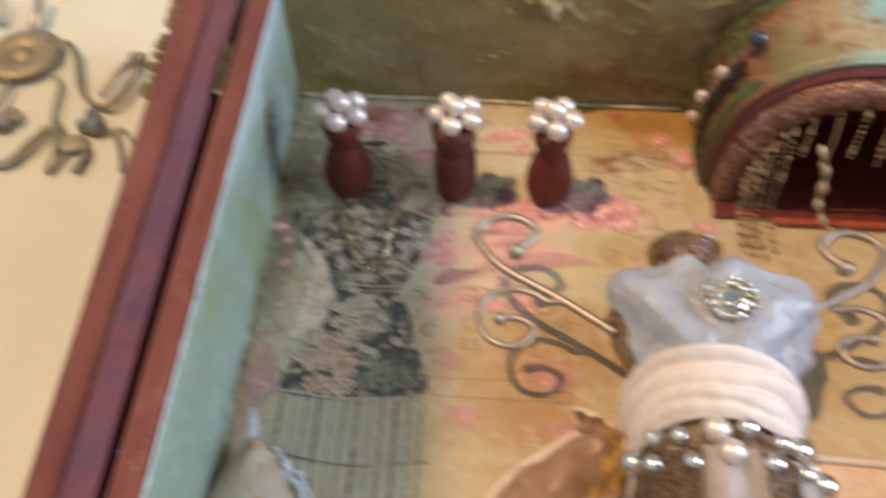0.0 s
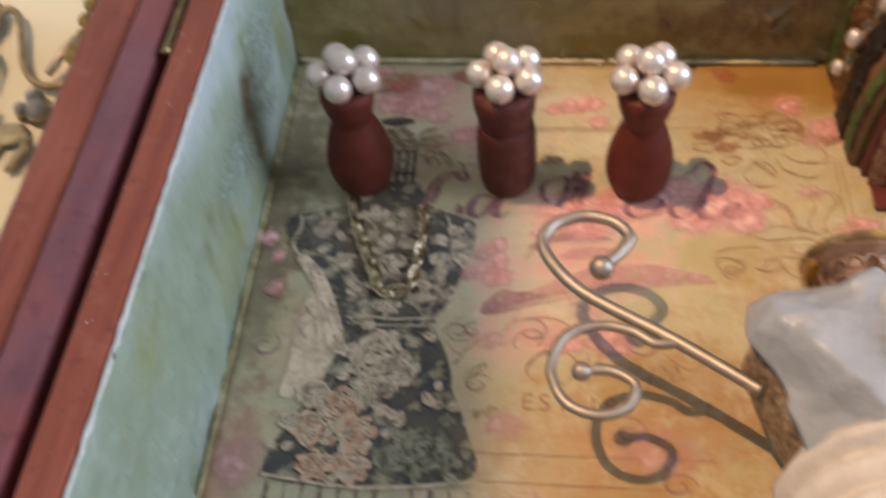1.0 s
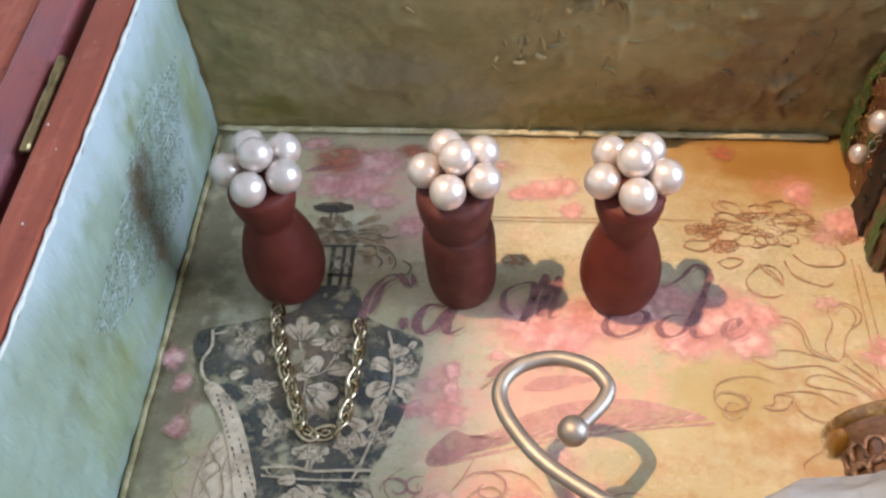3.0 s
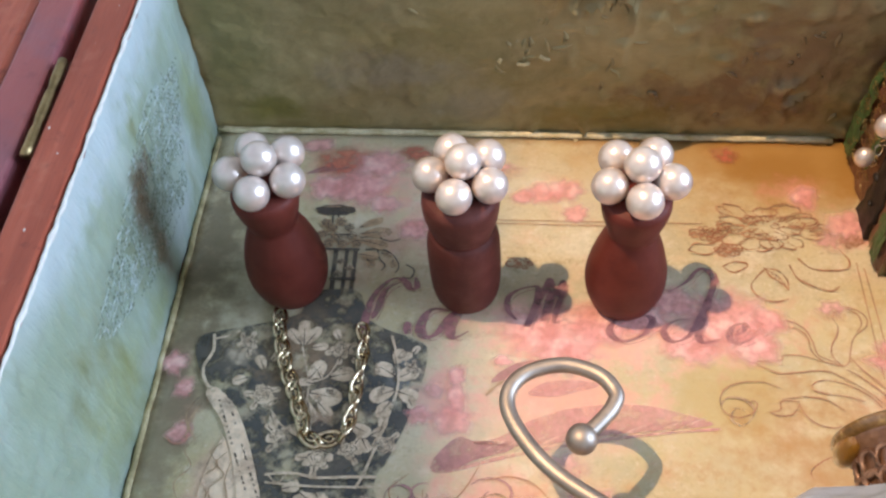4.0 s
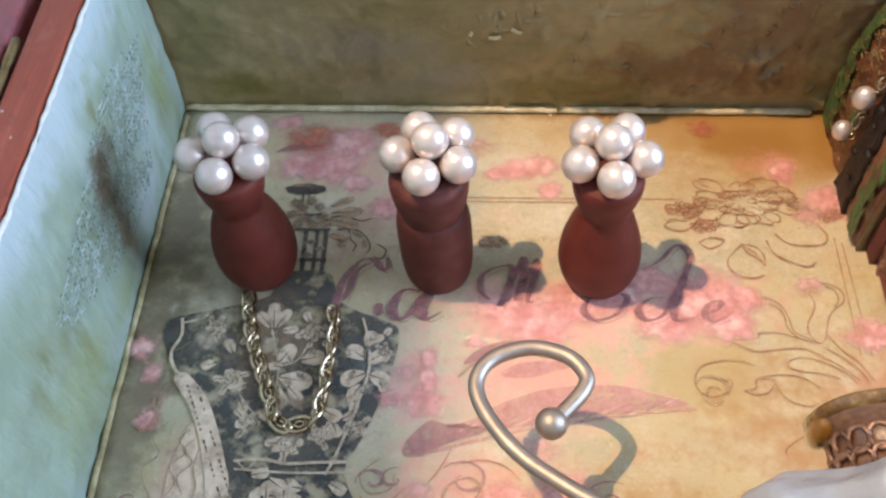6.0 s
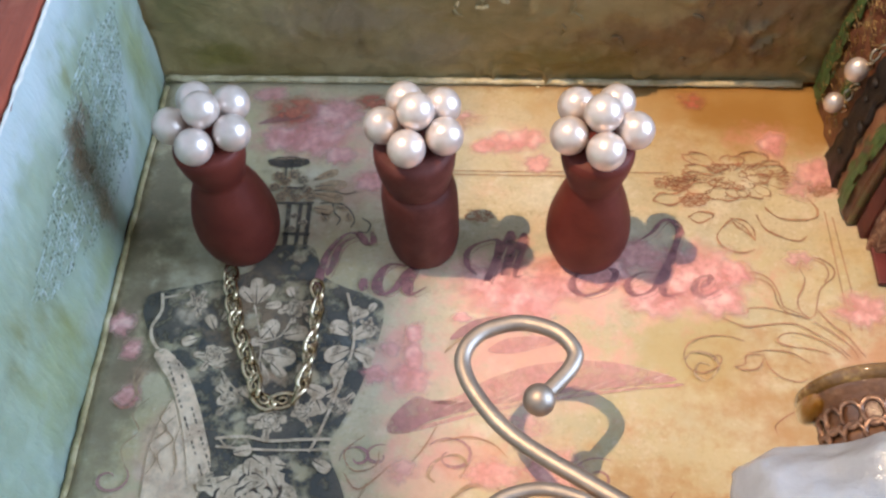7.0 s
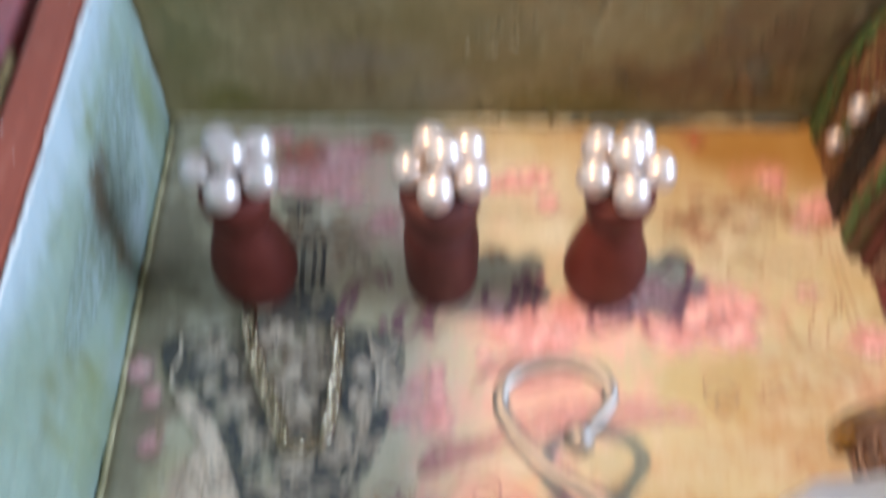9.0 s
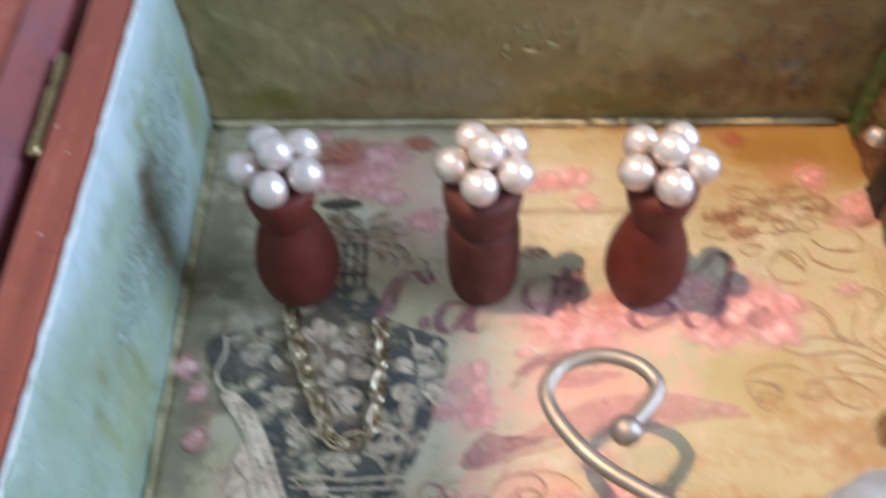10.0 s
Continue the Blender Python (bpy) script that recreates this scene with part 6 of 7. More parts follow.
for a0, a1 in ((150, 108), (76, 56)):
    bm = loft(bmesh.new(), np.linspace(0.1440, 0.1000, 40), a0, a1, 20, 0.0034, lambda a, y: 0.0010 * noise.noise(Vector((a * 14, y * 420, 3))))
    bmesh.ops.solidify(bm, geom=bm.faces[:], thickness=0.0005)
    part("sash", bm, lace_resin_mat, form, "brown lace panel down the skirt")
# neck with its glazed collar and wire lace
NECK = Matrix.Translation((0.0866, 0.2045, 0.0280)) @ pose(0, 0, 0, -90, 0, 0) @ Matrix.Diagonal((0.92, 0.92, 0.95, 1))
part("neck", lathe(bmesh.new(), [(0, -0.002), (0.0098, -0.002), (0.0088, 0.002), (0.0082, 0.0052), (0.0085, 0.0080), (0.0096, 0.0098), (0.0108, 0.0105), (0.0113, 0.0114), (0.0108, 0.0124), (0.0090, 0.0130), (0, 0.0132)], 48), resin_mat, form, "brown resin neck").matrix_basis = NECK
part("collar", lathe(bmesh.new(), [(0.0096, 0.0108), (0.0112, 0.0110), (0.0124, 0.0118), (0.0126, 0.0126), (0.0116, 0.0134), (0.0098, 0.0138)], 48), amber_mat, form, "amber glazed collar rim").matrix_basis = NECK
part("glaze_drip", ball(bmesh.new(), (0.0775, 0.2150, 0.0268), 0.0034, 20, 12, (0.62, 0.66, 1.5)), drip_mat, form, "clear amber drip of glaze on the collar")
for k in range(32):
    a, level = k * math.tau / 16, (0.0066 if k < 16 else 0.0030)
    loop = [Vector(((0.0089 + 0.0002 * (j % 3)) * math.cos(a + 0.2 * math.cos(b)), (0.0089 + 0.0002 * (j % 3)) * math.sin(a + 0.2 * math.cos(b)), level + 0.0022 * math.sin(b))) for j, b in enumerate(np.linspace(0, math.tau, 14, endpoint=False))]
    part("lace_loop", tube(bmesh.new(), loop, 0.00048, 6, True), copper_mat, form, "brown wire lace loop").matrix_basis = NECK
# brooch
brooch = part("brooch", ball(bmesh.new(), (0, 0, 0), 0.0062, 20, 10, (1, 0.9, 0.4)), silver_mat, form, "silver-gilt brooch set with crystals")
brooch.matrix_basis = Matrix.Translation((0.0945, 0.1890, 0.0432))
for k in range(27):
    a, r = (k * math.tau / 16, 0.0066) if k < 16 else (k * math.tau / 11, 0.0038)
    gem = part("crystal", ball(bmesh.new(), (0, 0, 0), 0.0012, 8, 5), silver_mat if k % 2 else chain_mat, brooch)
    gem.matrix_basis = Matrix.Translation((r * math.cos(a), r * math.sin(a), 0.0014 if k < 16 else 0.0026))

# scrolled wire arms, two a side
ARM_ONE = [(0.0650, 0.1865), (0.0571, 0.1920), (0.0476, 0.1982), (0.0357, 0.2051), (0.0294, 0.2096), (0.0246, 0.2153), (0.0222, 0.2204), (0.0228, 0.2244), (0.0261, 0.2275), (0.0319, 0.2290), (0.0377, 0.2274), (0.0406, 0.2240), (0.0400, 0.2210), (0.0372, 0.2174), (0.0348, 0.2149)]
ARM_TWO = [(0.0500, 0.1966), (0.0453, 0.1962), (0.0409, 0.1988), (0.0342, 0.1998), (0.0275, 0.1968), (0.0249, 0.1894), (0.0278, 0.1820), (0.0342, 0.1794), (0.0395, 0.1815), (0.0412, 0.1864), (0.0364, 0.1893), (0.0309, 0.1888)]
for side in (0, 1):
    for points, z0, z1, r, knob in ((ARM_ONE, 0.0268, 0.0264, 0.0014, 0.0027), (ARM_TWO, 0.0268, 0.0272, 0.0011, 0.0020)):
        points = points[2:] if side else points
        path = [(0.170 - x if side else x, y, z0 + (z1 - z0) * min(1, k / 6)) for k, (x, y) in enumerate(points)]
        arm = part("wire_arm", tube(bmesh.new(), smooth_path(path, 8), r, 14), steel_mat, form, "silver wire arm curled into a scroll")
        end = part("arm_ball", ball(bmesh.new(), (0, 0, 0), knob, 28, 16), steel_mat, arm, "silver ball at the wire's end")
        end.matrix_basis = Matrix.Translation(path[-1])

# ---- brown satin bow beside the waist ----
bow = thing("ribbon_bow", (0.055, 0.155, 0.0), "brown satin ribbon bow lying beside the dress form", "bow")


def ribbon_strip(name, path, width, mat, parent, label, lift):
    """A ribbon standing partly on edge along a path."""
    bm = bmesh.new()
    rows = []
    pts = smooth_path(path, 8)
    for i, p in enumerate(pts):
        way = pts[min(i + 1, len(pts) - 1)] - pts[max(i - 1, 0)]
        side = Vector((-way.y, way.x, 0)).normalized()
        lean = lift(i / (len(pts) - 1))
        edge = side * math.cos(lean) + Vector((0, 0, 1)) * math.sin(lean)
        rows.append([bm.verts.new(p + edge * width * (k / 4) + Vector((0, 0, 0.0004 * math.sin(i * 1.1 + k)))) for k in range(5)])
    for one, two in zip(rows, rows[1:]):
        for k in range(4):
            bm.faces.new((one[k], one[k + 1], two[k + 1], two[k]))
    bmesh.ops.solidify(bm, geom=bm.faces[:], thickness=0.0004)
    strip = part(name, bm, mat, parent, label)
    return strip, pts


for path, width, tilt in (([(0.066, 0.158, 0.004), (0.060, 0.165, 0.006), (0.055, 0.170, 0.006), (0.057, 0.165, 0.005), (0.066, 0.162, 0.004)], 0.005, 1.0),
                          ([(0.064, 0.154, 0.002), (0.058, 0.142, 0.003), (0.060, 0.128, 0.002), (0.056, 0.115, 0.001)], 0.009, 0.25)):
    strip, pts = ribbon_strip("ribbon_loop", path, width, ribbon_mat, bow, "brown satin loop", lambda t, tilt=tilt: tilt + 0.25 * math.sin(5 * t))
    part("hem", tube(bmesh.new(), [p + Vector((0, 0, 0.0003)) for p in pts], 0.0005, 6), hem_mat, strip, "pale ribbon edge")


def petal_surface(outer, inner, dome):
    """A satin loop spread between two edges, domed in the middle."""
    bm = bmesh.new()
    one, two = smooth_path(outer, 6), smooth_path(inner, 6)
    rows = []
    for i, (p, q) in enumerate(zip(one, two)):
        rows.append([bm.verts.new(p.lerp(q, k / 8) + Vector((0, 0, dome * math.sin(math.pi * k / 8) + 0.0008 * math.sin(i * 0.9 + k)))) for k in range(9)])
    for r1, r2 in zip(rows, rows[1:]):
        for k in range(8):
            bm.faces.new((r1[k], r1[k + 1], r2[k + 1], r2[k]))
    bmesh.ops.solidify(bm, geom=bm.faces[:], thickness=0.0004)
    return bm, one


for outer, inner, dome in (([(0.022, 0.128, 0.001), (0.034, 0.147, 0.003), (0.046, 0.157, 0.005), (0.057, 0.164, 0.006)], [(0.046, 0.112, 0.001), (0.054, 0.132, 0.002), (0.061, 0.146, 0.003), (0.068, 0.157, 0.005)], 0.005),
                           ([(0.0545, 0.1715, 0.006), (0.060, 0.1700, 0.007), (0.066, 0.1670, 0.006), (0.072, 0.1640, 0.006)], [(0.056, 0.1620, 0.004), (0.061, 0.1610, 0.005), (0.066, 0.1590, 0.005), (0.072, 0.1570, 0.005)], 0.003)):
    bm, rim = petal_surface(outer, inner, dome)
    loop = part("ribbon_petal", bm, ribbon_mat, bow, "spread brown satin loop")
    part("hem", tube(bmesh.new(), rim, 0.0016, 10, flat=0.5), hem_mat, loop, "pale ribbon edge")
bm = bmesh.new()
for k in range(34):
    x = 0.0625 + 0.0105 * rng.random()
    top = Vector((x, 0.163 + rng.uniform(-0.004, 0.004), rng.uniform(0.006, 0.012)))
    tube(bm, smooth_path([top, top + Vector((rng.uniform(-0.002, 0.001), -0.008, -0.002)), Vector((x - 0.004 + rng.uniform(-0.003, 0.002), 0.146 + rng.uniform(-0.006, 0.004), rng.uniform(0.001, 0.004)))], 4), 0.00035, 5)
part("tassel", bm, gold_mat, bow, "gold tassel threads")

# ---- pale card at the far side of the dress form ----
card = thing("ribbon_card", (0.15, 0.14, 0.0), "pale pink card with a cream edge lying on the paper", "card")
part("card_sheet", slab(bmesh.new(), 0.1180, 0.1900, 0.1000, 0.1620, 0.0004, 0.0016, 0.0004), hem_mat, card, smooth=False)
part("card_edge", tube(bmesh.new(), [Vector((0.1180 + 0.006 * k, 0.1625 + 0.0003 * math.sin(k), 0.0022)) for k in range(13)], 0.0012, 8), cord_mat, card, "ivory corded edge")

# ---- folded floral fabric with a frayed white edge ----
sachet = thing("fabric_sachet", (-0.036, 0.13, 0.0), "cream floral cotton sachet with frayed white lace edge", "sachet")
bm = bmesh.new()
rows = []
for j in range(16):
    v = j / 15
    y = 0.1540 - 0.06 * v
    half = 0.002 + 0.038 * v ** 0.75
    row = []
    for k in range(17):
        u = k / 16 * 2 - 1
        x = -0.0390 + 0.006 * v + half * u
        x = max(x, -0.0515 + 0.0035 * v)
        z = 0.0010 + (0.009 + 0.010 * v) * (1 - u * u) + 0.0012 * noise.noise(Vector((u * 3, v * 6, 1)))
        row.append(bm.verts.new((x, y + 0.0015 * noise.noise(Vector((u * 4, v * 3, 6))), max(z, 0.0005))))
    rows.append(row)
for one, two in zip(rows, rows[1:]):
    for k in range(16):
        bm.faces.new((one[k], two[k], two[k + 1], one[k + 1]))
bmesh.ops.solidify(bm, geom=bm.faces[:], thickness=0.0006)
part("fabric", bm, floral_mat, sachet, "cream floral cotton")
bm = bmesh.new()
for k in range(70):
    v = rng.random()
    y = 0.1550 - 0.056 * v
    x = -0.0390 + 0.006 * v + (0.002 + 0.038 * v ** 0.75) * rng.uniform(0.74, 0.97)
    z = 0.0035 + 0.004 * v + rng.uniform(0, 0.002)
    tube(bm, smooth_path([(x, y, z), (x + rng.uniform(-0.001, 0.003), y + rng.uniform(-0.002, 0.002), z + 0.0006), (x + rng.uniform(0.001, 0.004), y - rng.uniform(0.003, 0.006), z + rng.uniform(-0.002, 0.001))], 3), rng.uniform(0.0004, 0.0008), 5)
for k in range(9):
    a = Vector((-0.0405 + rng.uniform(-0.0008, 0.0008), 0.1535, 0.006))
    tube(bm, smooth_path([a, a + Vector((rng.uniform(-0.0008, 0.0006), 0.004, 0.003)), a + Vector((rng.uniform(-0.0014, 0.0010), 0.0075 + rng.uniform(0, 0.0015), 0.0060))], 4), lambda t: 0.0006 * (1.1 - t), 5)
part("frayed_lace", bm, lace_mat, sachet, "white frayed lace")


# ---- arched trunk in the corner ----
trunk = thing("arched_trunk", (0.142, 0.286, 0.0), "small arched trunk in green and brown crackle paint, copper front", "trunk")
TX, TR, TH, BEND = 0.1460, 0.0465, 0.0615, 0.68


def arch(bm, y0, y1, rx, rz, thick, n=40, rough=0.0, span=math.pi):
    rings = []
    for y in np.linspace(y0, y1, 12 if rough else 2):
        outer, inner = [], []
        for k in range(n + 1):
            a = span * k / n
            g = rough * noise.noise(Vector((a * 7, y * 300, 1)))
            outer.append(bm.verts.new((TX - (rx + g) * math.cos(a), y, 0.0004 + (rz + g) * math.sin(a) ** BEND)))
            inner.append(bm.verts.new((TX - (rx - thick) * math.cos(a), y, 0.0004 + (rz - thick) * math.sin(a) ** BEND)))
        rings.append((outer, inner))
    for (o1, i1), (o2, i2) in zip(rings, rings[1:]):
        for k in range(n):
            bm.faces.new((o1[k], o1[k + 1], o2[k + 1], o2[k]))
            bm.faces.new((i2[k], i2[k + 1], i1[k + 1], i1[k]))
    for o, i in (rings[0], rings[-1]):
        for k in range(n):
            bm.faces.new((o[k], i[k], i[k + 1], o[k + 1]))
    return bm


part("shell", arch(bmesh.new(), 0.2708, 0.3080, TR, TH, 0.003, rough=0.0007), trunk_mat, trunk, "green and brown crackled shell")
part("band", arch(bmesh.new(), 0.2662, 0.2706, TR - 0.0026, TH - 0.0026, 0.002), maroon_mat, trunk, "maroon painted band")
part("front_rim", arch(bmesh.new(), 0.2696, 0.2711, TR - 0.0004, TH - 0.0004, 0.0020, rough=0.0003), trunk_mat, trunk, "brown rim of the shell")
bm = arch(bmesh.new(), 0.2618, 0.2668, TR - 0.0040, TH - 0.0046, 0.0085, n=110, rough=0.0010)
for v in bm.verts:
    v.co += Vector((1, 1, 1)) * 0.0007 * noise.noise(v.co * 650) + Vector((0, 0.0009 * noise.noise(v.co * 300), 0))
part("glitter_front", bm, glitter_mat, trunk, "crumpled copper glitter arch")
bm = bmesh.new()
face = [bm.verts.new((TX - (TR - 0.004) * math.cos(math.pi * k / 24), 0.3040, 0.0005 + (TH - 0.004) * math.sin(math.pi * k / 24) ** BEND)) for k in range(25)]
bm.faces.new(face)
part("back_panel", bm, maroon_mat, trunk, "maroon back panel")
part("lining_floor", slab(bmesh.new(), TX - TR + 0.004, TX + TR - 0.004, 0.2545, 0.3030, 0.0004, 0.0016, 0.0004), maroon_mat, trunk, "maroon lining", smooth=False)
part("lip", slab(bmesh.new(), TX - 0.0215, TX + 0.0215, 0.2520, 0.2545, 0.0004, 0.0030, 0.0005), red_mat, trunk, "red-brown front lip", smooth=False)
bm = arch(bmesh.new(), 0.2800, 0.2872, TR + 0.0010, TH + 0.0010, 0.0016, rough=0.0010, span=0.66)
for v in bm.verts:
    v.co.y += 0.0026 * noise.noise(Vector((v.co.z * 220, v.co.y * 60, 7)))
part("strap", bm, leather_mat, trunk, "dark leather strap")
for k in range(9):
    a, y = 0.05 + 0.060 * k, 0.2830 + 0.0030 * math.sin(k * 2.2)
    bead = part("strap_bead", ball(bmesh.new(), (0, 0, 0), 0.0007 + 0.0003 * (k % 3), 10, 7, (0.7, 1.3, 1.0)), leather_mat, trunk, "dark knot on the strap")
    bead.matrix_basis = Matrix.Translation((TX - (TR + 0.0014) * math.cos(a), y, 0.0004 + (TH + 0.0014) * math.sin(a) ** BEND))
part("back_lace", arch(bmesh.new(), 0.3055, 0.3082, TR + 0.0005, TH + 0.0005, 0.0010, rough=0.0006), green_mat, trunk, "green crackled back edge")


def paint_patch(name, centre, reach, seed):
    """A ragged skin of green paint over the shell: (angle, y) centre, half sizes along both."""
    bm = bmesh.new()
    (a0, y0), (ra, ry) = centre, reach
    n = 30
    grid = {}
    for i in range(n + 1):
        for j in range(n + 1):
            a, y = a0 + ra * (2 * i / n - 1), y0 + ry * (2 * j / n - 1)
            inside_it = ((a - a0) / ra) ** 2 + ((y - y0) / ry) ** 2 + 0.9 * noise.noise(Vector((a * 26, y * 700, seed))) < 0.72
            if inside_it and a > 0.005 and 0.2709 < y < 0.3078:
                g = 0.0011 + 0.0004 * noise.noise(Vector((a * 40, y * 900, seed)))
                grid[i, j] = bm.verts.new((TX - (TR + g) * math.cos(a), y, 0.0004 + (TH + g) * math.sin(a) ** BEND))
    for i in range(n):
        for j in range(n):
            corners = [grid.get(c) for c in ((i, j), (i + 1, j), (i + 1, j + 1), (i, j + 1))]
            if all(corners):
                bm.faces.new(corners)
    return part(name, bm, green_mat, trunk, "ragged patch of moss-green paint")


for k, (centre, reach) in enumerate((((0.10, 0.2735), (0.20, 0.0040)), ((0.34, 0.2728), (0.20, 0.0034)), ((0.62, 0.2735), (0.20, 0.0034)), ((0.08, 0.3045), (0.16, 0.0050)), ((0.30, 0.3060), (0.22, 0.0034)), ((0.62, 0.2985), (0.16, 0.0050)), ((0.70, 0.3058), (0.25, 0.0030)), ((0.16, 0.2925), (0.10, 0.0026)))):
    paint_patch("paint_patch", centre, reach, k * 3.1)
mesh_net = bmesh.new()
for k in range(20):
    y = 0.2890 + 0.00095 * k
    run = []
    for j, a in enumerate(np.linspace(0.02, 1.00, 110)):
        g = 0.0009 + 0.0003 * (j % 2)
        if noise.noise(Vector((a * 30, y * 1400, 6))) > 0.02:
            run.append(Vector((TX - (TR + g) * math.cos(a), min(y + 0.0009 * (j % 2), 0.3078), 0.0004 + (TH + g) * math.sin(a) ** BEND)))
        else:
            if len(run) > 1:
                tube(mesh_net, run, 0.00016, 4)
            run = []
tagged(part("gold_mesh", mesh_net, mesh_gold_mat, trunk, "fine gold mesh over the shell"), kind="stuff")
# pearls and a small chain up the side
for k, (x, z) in enumerate(((0.0966, 0.0168), (0.0984, 0.0264), (0.1034, 0.0378), (0.1118, 0.0530))):
    if k < 3:
        pearl = part("small_pearl", ball(bmesh.new(), (0, 0, 0), 0.0020 + 0.0003 * min(k, 1), 20, 12, (1, 1, 1.18)), pearl_mat, trunk, "white seed pearl")
    else:
        pearl = part("black_bead", ball(bmesh.new(), (0, 0, 0), 0.0031, 20, 12), bead_mat, trunk, "dark glossy bead")
    pearl.matrix_basis = Matrix.Translation((x - 0.0008, 0.2890, z))
bm = bmesh.new()
for k in range(16):
    a = radians(6 + 36 * k / 15)
    c = Vector((TX - (TR + 0.0018) * math.cos(a), 0.2885 + 0.0006 * (k % 2), 0.0020 + (TH + 0.0016) * math.sin(a) ** BEND))
    t = Vector((math.sin(a), 0.4 * (1 if k % 2 else -1), 1.2 * math.cos(a))).normalized()
    n = t.cross(Vector((0.3, 1, 0.2))).normalized()
    tube(bm, [c + t * (0.0013 * math.cos(b)) + n * (0.0008 * math.sin(b)) for b in np.linspace(0, math.tau, 10, endpoint=False)], 0.0003, 5, True)
part("side_chain", bm, chain_mat, trunk, "tarnished brass chain")
# bead and chain fringe hanging from the arch, its near strands spilling over the paper
rng_fringe = random.Random(12)
for k in range(14):
    a = radians(9 + 6.5 * k) if k < 7 else radians(58 + 14 * (k - 7))
    r, h = TR - 0.0125, TH - 0.0125
    x, top = TX - r * math.cos(a), 0.0004 + h * math.sin(a) ** BEND
    y = 0.2610
    spill = k < 7
    length = top - 0.0012 if spill else min(top - 0.003, rng_fringe.uniform(0.012, 0.026))
    pts = [(x, y, top), (x + rng_fringe.uniform(-0.0006, 0.0006), y - 0.0012, top - 0.5 * length), (x + rng_fringe.uniform(-0.0010, 0.0010), y - 0.0016, top - length)]
    if spill:
        pts += [(x + 0.0010 * math.sin(k), y - 0.0075, 0.0012), (x + 0.0024 * math.sin(k * 2.1), y - 0.0150 - 0.010 * rng_fringe.random(), 0.0011)]
    run = smooth_path(pts, 10)
    bm = tube(bmesh.new(), run, 0.00016, 5)
    gone, due = 0.0, 0.0
    for p, q in zip(run, run[1:]):
        gone += (q - p).length
        if gone >= due:
            big = rng_fringe.random() < 0.30
            ball(bm, q, 0.0010 if big else 0.0006, 8, 6, (1, 1, 1.2))
            due = gone + (0.0020 if big else 0.0012)
    part("fringe_strand", bm, strand_mat if spill else fringe_mat, trunk, "gold bead strand")
bm = tube(bmesh.new(), smooth_path([(0.1300, 0.2540, 0.0400), (0.1335, 0.2500, 0.0300), (0.1330, 0.2450, 0.0210), (0.1375, 0.2400, 0.0150), (0.1430, 0.2370, 0.0180)], 16), lambda t: 0.0005 + 0.0011 * abs(math.sin(t * 22)) ** 2, 8, flat=0.6)
part("long_strand", bm, strand_mat, trunk, "pale gold twisted strand")

# ---- brass filigree lying on the table ----
ornament = thing("filigree_ornament", (-0.160, 0.31, TABLE), "aged brass filigree ornament with crystals on the cream table", "ornament")
OZ = TABLE + 0.0036


def wire(points, r=0.0013, z=OZ):
    return tube(bmesh.new(), smooth_path([(x, y, z + 0.0008 * math.sin(k)) for k, (x, y) in enumerate(points)], 8), r, 8)


disc = part("disc", lathe(bmesh.new(), [(0, 0.0022), (0.0030, 0.0022), (0.0042, 0.0006), (0.0056, 0.0004), (0.0070, 0.0016), (0.0150, 0.0010), (0.0172, -0.0002), (0.0160, -0.0014), (0, -0.0016)], 48), antique_mat, ornament, "aged brass disc with a raised boss")
disc.matrix_basis = Matrix.Translation((-0.1863, 0.3371, OZ))
for pts in ([(-0.1733, 0.3404), (-0.1698, 0.3452), (-0.1639, 0.3409), (-0.1581, 0.3283), (-0.1536, 0.3179), (-0.1464, 0.3096), (-0.1372, 0.3074), (-0.1323, 0.3156), (-0.1321, 0.3297), (-0.1345, 0.3365)], [(-0.1855, 0.3214), (-0.1852, 0.3109), (-0.1862, 0.3040)]):
    part("scroll", wire(pts), antique_mat, ornament, "brass scroll wire")
# thin grey-olive scroll and leaf shapes close to the tabletop
for pts in ([(-0.1701, 0.3277), (-0.1633, 0.3191), (-0.1609, 0.3054), (-0.1571, 0.2924), (-0.1530, 0.2830)], [(-0.1606, 0.2954), (-0.1646, 0.2855), (-0.1698, 0.2742), (-0.1773, 0.2753), (-0.1850, 0.2790)], [(-0.1590, 0.2945), (-0.1605, 0.2873), (-0.1652, 0.2776), (-0.1697, 0.2727), (-0.1780, 0.2730)],
            [(-0.1557, 0.2973), (-0.1535, 0.2880), (-0.1520, 0.2799), (-0.1520, 0.2705), (-0.1498, 0.2735), (-0.1480, 0.2802), (-0.1490, 0.2850)], [(-0.1336, 0.2921), (-0.1284, 0.2947), (-0.1212, 0.2865), (-0.1201, 0.2727)], [(-0.1310, 0.2930), (-0.1275, 0.2860), (-0.1240, 0.2790), (-0.1223, 0.2725)], [(-0.1403, 0.2860), (-0.1392, 0.2780), (-0.1400, 0.2712)]):
    part("scroll", wire(pts, 0.0010, TABLE + 0.0022), olive_scroll_mat, ornament, "grey-olive scroll shape low on the table")
part("leaf", lathe(bmesh.new(), [(0, 0.0010), (0.0050, 0.0008), (0.0066, 0.0), (0.0050, -0.0008), (0, -0.0010)], 24, (1.0, 0.8)), olive_scroll_mat, ornament, "grey-olive leaf shape low on the table").matrix_basis = Matrix.Translation((-0.1472, 0.2865, TABLE + 0.0020))
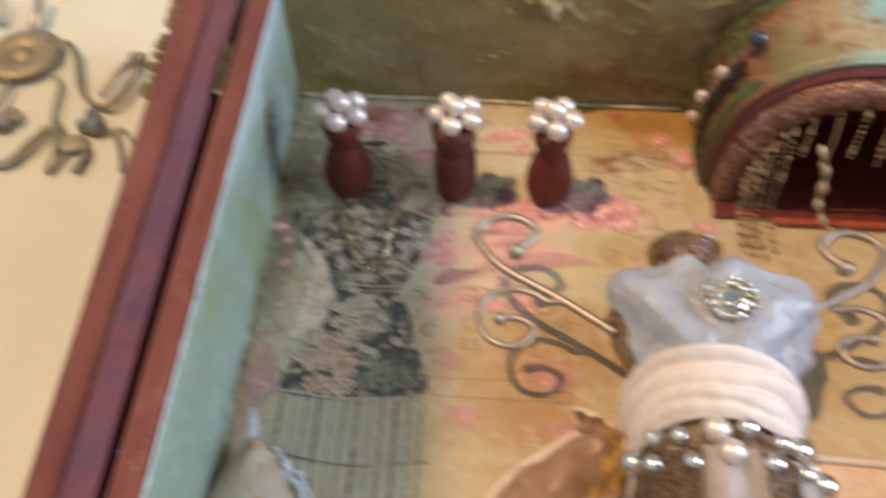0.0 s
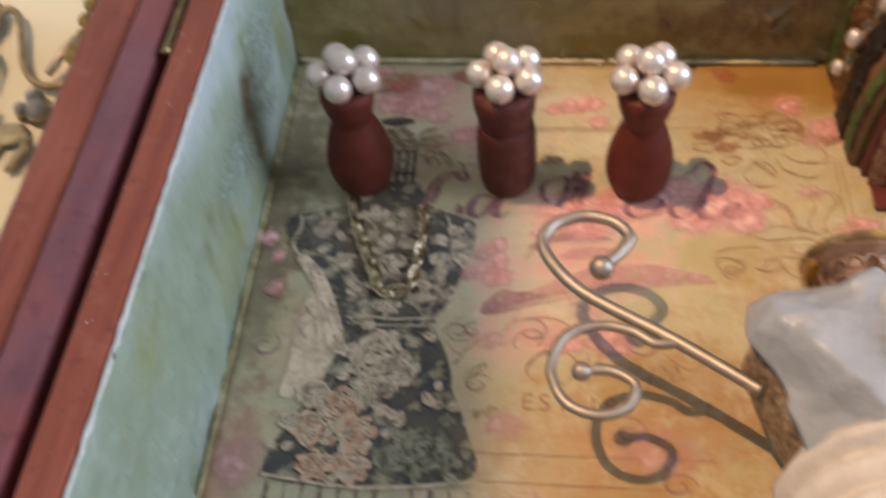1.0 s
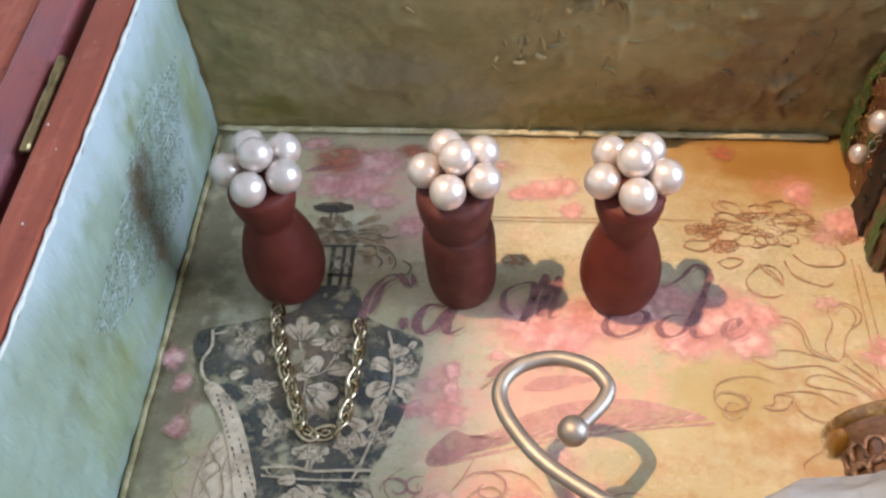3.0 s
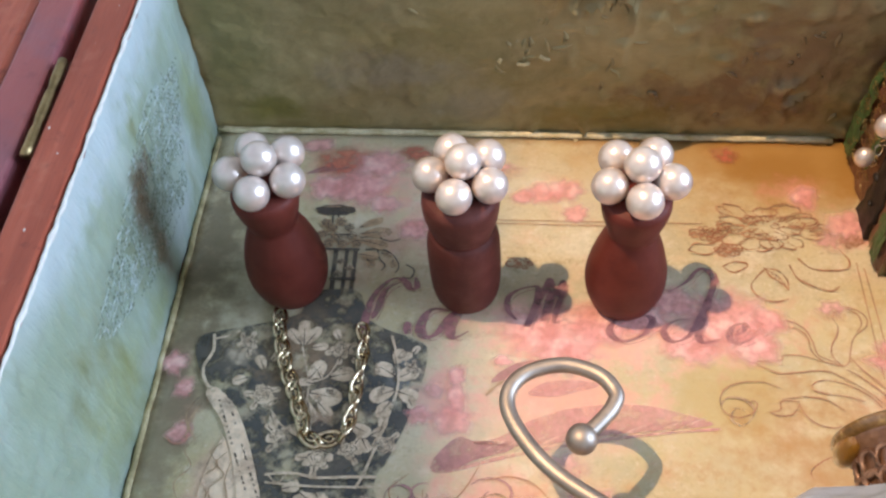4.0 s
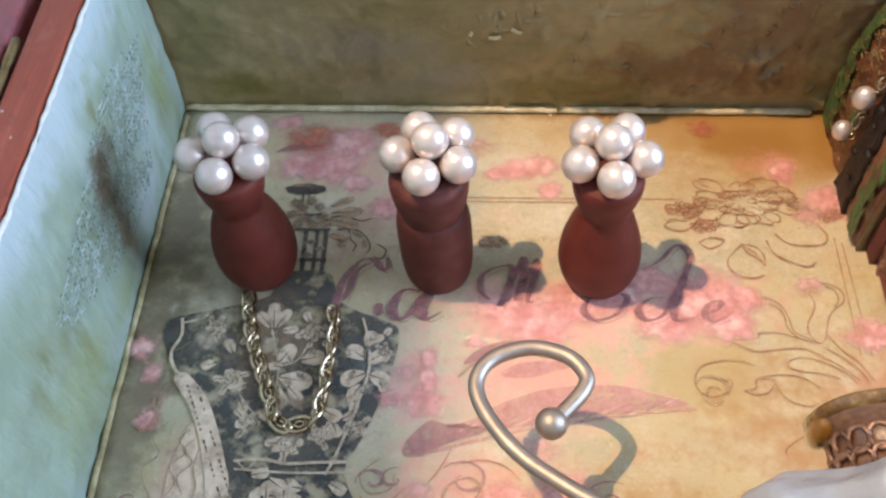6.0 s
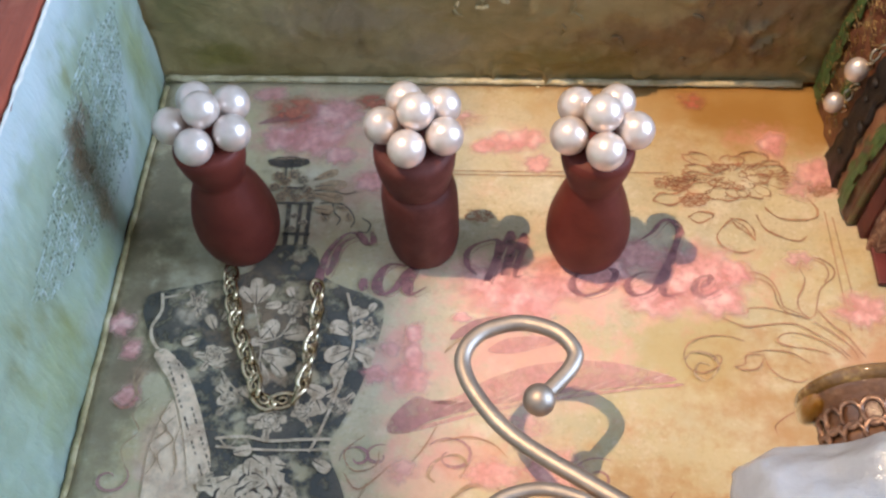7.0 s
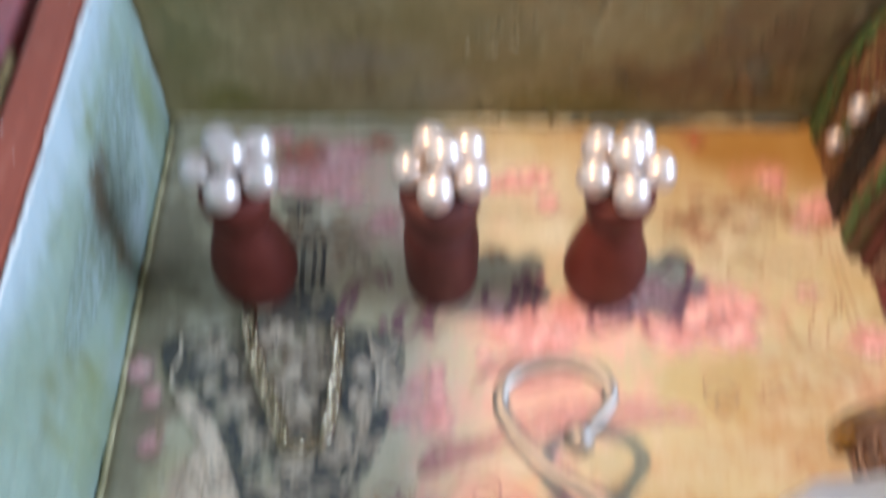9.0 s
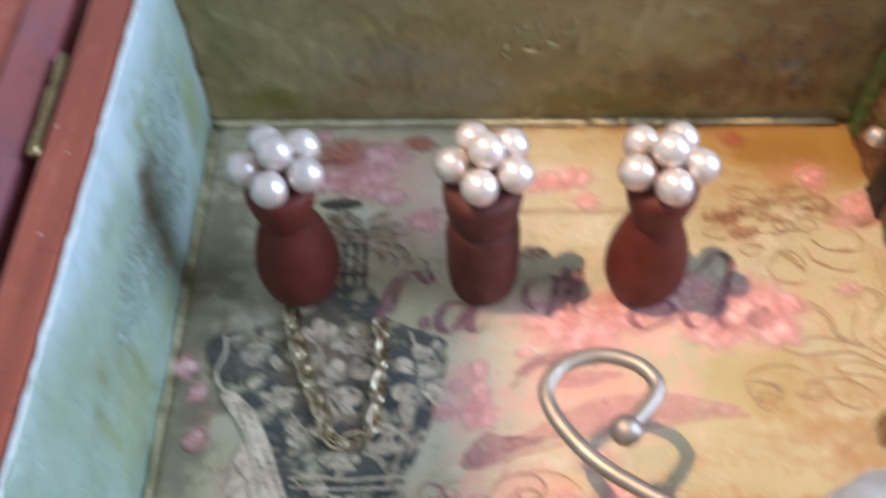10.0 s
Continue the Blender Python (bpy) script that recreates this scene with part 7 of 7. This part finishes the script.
part("leaf", lathe(bmesh.new(), [(0, 0.0010), (0.0022, 0.0008), (0.0034, 0.0), (0.0022, -0.0008), (0, -0.0010)], 20, (0.7, 2.0)), olive_scroll_mat, ornament, "grey-olive leaf shape low on the table").matrix_basis = Matrix.Translation((-0.1400, 0.2770, TABLE + 0.0022)) @ pose(0, 0, 0, 0, 0, -12)
part("rosette", lobed(0, 0, 0.0050, 6, 0.0, 0.9, 0.0, 0.25, 0.1), antique_mat, ornament, "brass rosette").matrix_basis = Matrix.Translation((-0.1783, 0.2994, OZ))
part("spike", tube(bmesh.new(), [Vector((-0.1863, 0.3500, OZ)), Vector((-0.1880, 0.3620, OZ + 0.003)), Vector((-0.1897, 0.3753, OZ + 0.004))], lambda t: 0.0030 * (1 - 0.4 * t), 8, flat=0.5), steel_mat, ornament, "silver leaf spike")
part("spike", tube(bmesh.new(), [Vector((-0.2050, 0.3570, OZ)), Vector((-0.2091, 0.3744, OZ + 0.003))], lambda t: 0.0018 * (1 - 0.4 * t), 8), steel_mat, ornament, "silver leaf spike")
part("spike", tube(bmesh.new(), [Vector((-0.1358, 0.3328, OZ + 0.001)), Vector((-0.1393, 0.3222, OZ + 0.002)), Vector((-0.1425, 0.3126, OZ))], lambda t: 0.0018 * (1 - 0.3 * t), 8), steel_mat, ornament, "silver leaf spike")
part("knob", lathe(bmesh.new(), [(0, -0.0035), (0.0030, -0.0030), (0.0034, 0.0020), (0.0022, 0.0034), (0, 0.0036)], 18), antique_mat, ornament, "brass knob at the wire's end").matrix_basis = Matrix.Translation((-0.1335, 0.3366, OZ)) @ pose(0, 0, 0, 0, 80, -15)
for x, y, r in ((-0.1430, 0.3014, 0.0026), (-0.1393, 0.2950, 0.0034), (-0.1450, 0.2955, 0.0022), (-0.1795, 0.2950, 0.0034)):
    gem = part("crystal", ball(bmesh.new(), (0, 0, 0), r, 12, 8), crystal_mat, ornament, "clear crystal bead")
    gem.matrix_basis = Matrix.Translation((x, y, OZ + 0.001))
    part("setting", lathe(bmesh.new(), [(r * 0.7, -0.0005), (r * 1.15, -0.0008), (r * 1.2, -0.003), (0, -0.0034)], 16), antique_mat, gem, "brass setting")

# gold gimp trim on the lid's moulding
trim = thing("gimp_trim", (-0.086, 0.28, 0.050), "gold gimp braid hanging on the lid's edge", "trim")
rng_trim = random.Random(5)
for k in range(13):
    y = 0.2560 + 0.0058 * k + rng_trim.uniform(-0.0014, 0.0014)
    bm = ball(bmesh.new(), (0, 0, 0), rng_trim.uniform(0.0020, 0.0034), 12, 8, (1.0, rng_trim.uniform(0.7, 1.3), 0.9))
    for v in bm.verts:
        v.co *= 1 + 0.25 * noise.noise(v.co * 700 + Vector((k, 0, 0)))
    knot = part("tuft", bm, gold_mat, trim, "gold thread knot")
    knot.matrix_basis = Matrix.Translation((-0.0892 - 0.05 * (y - 0.25) + rng_trim.uniform(-0.0014, 0.0006), y, 0.0490 + rng_trim.uniform(-0.0012, 0.0010)))
part("braid", tube(bmesh.new(), [Vector((-0.0880 - 0.0001 * k, 0.2480 + 0.0021 * k, 0.0460 + 0.0006 * math.sin(k * 1.9))) for k in range(40)], 0.0014, 8), gold_mat, trim, "gold braid")
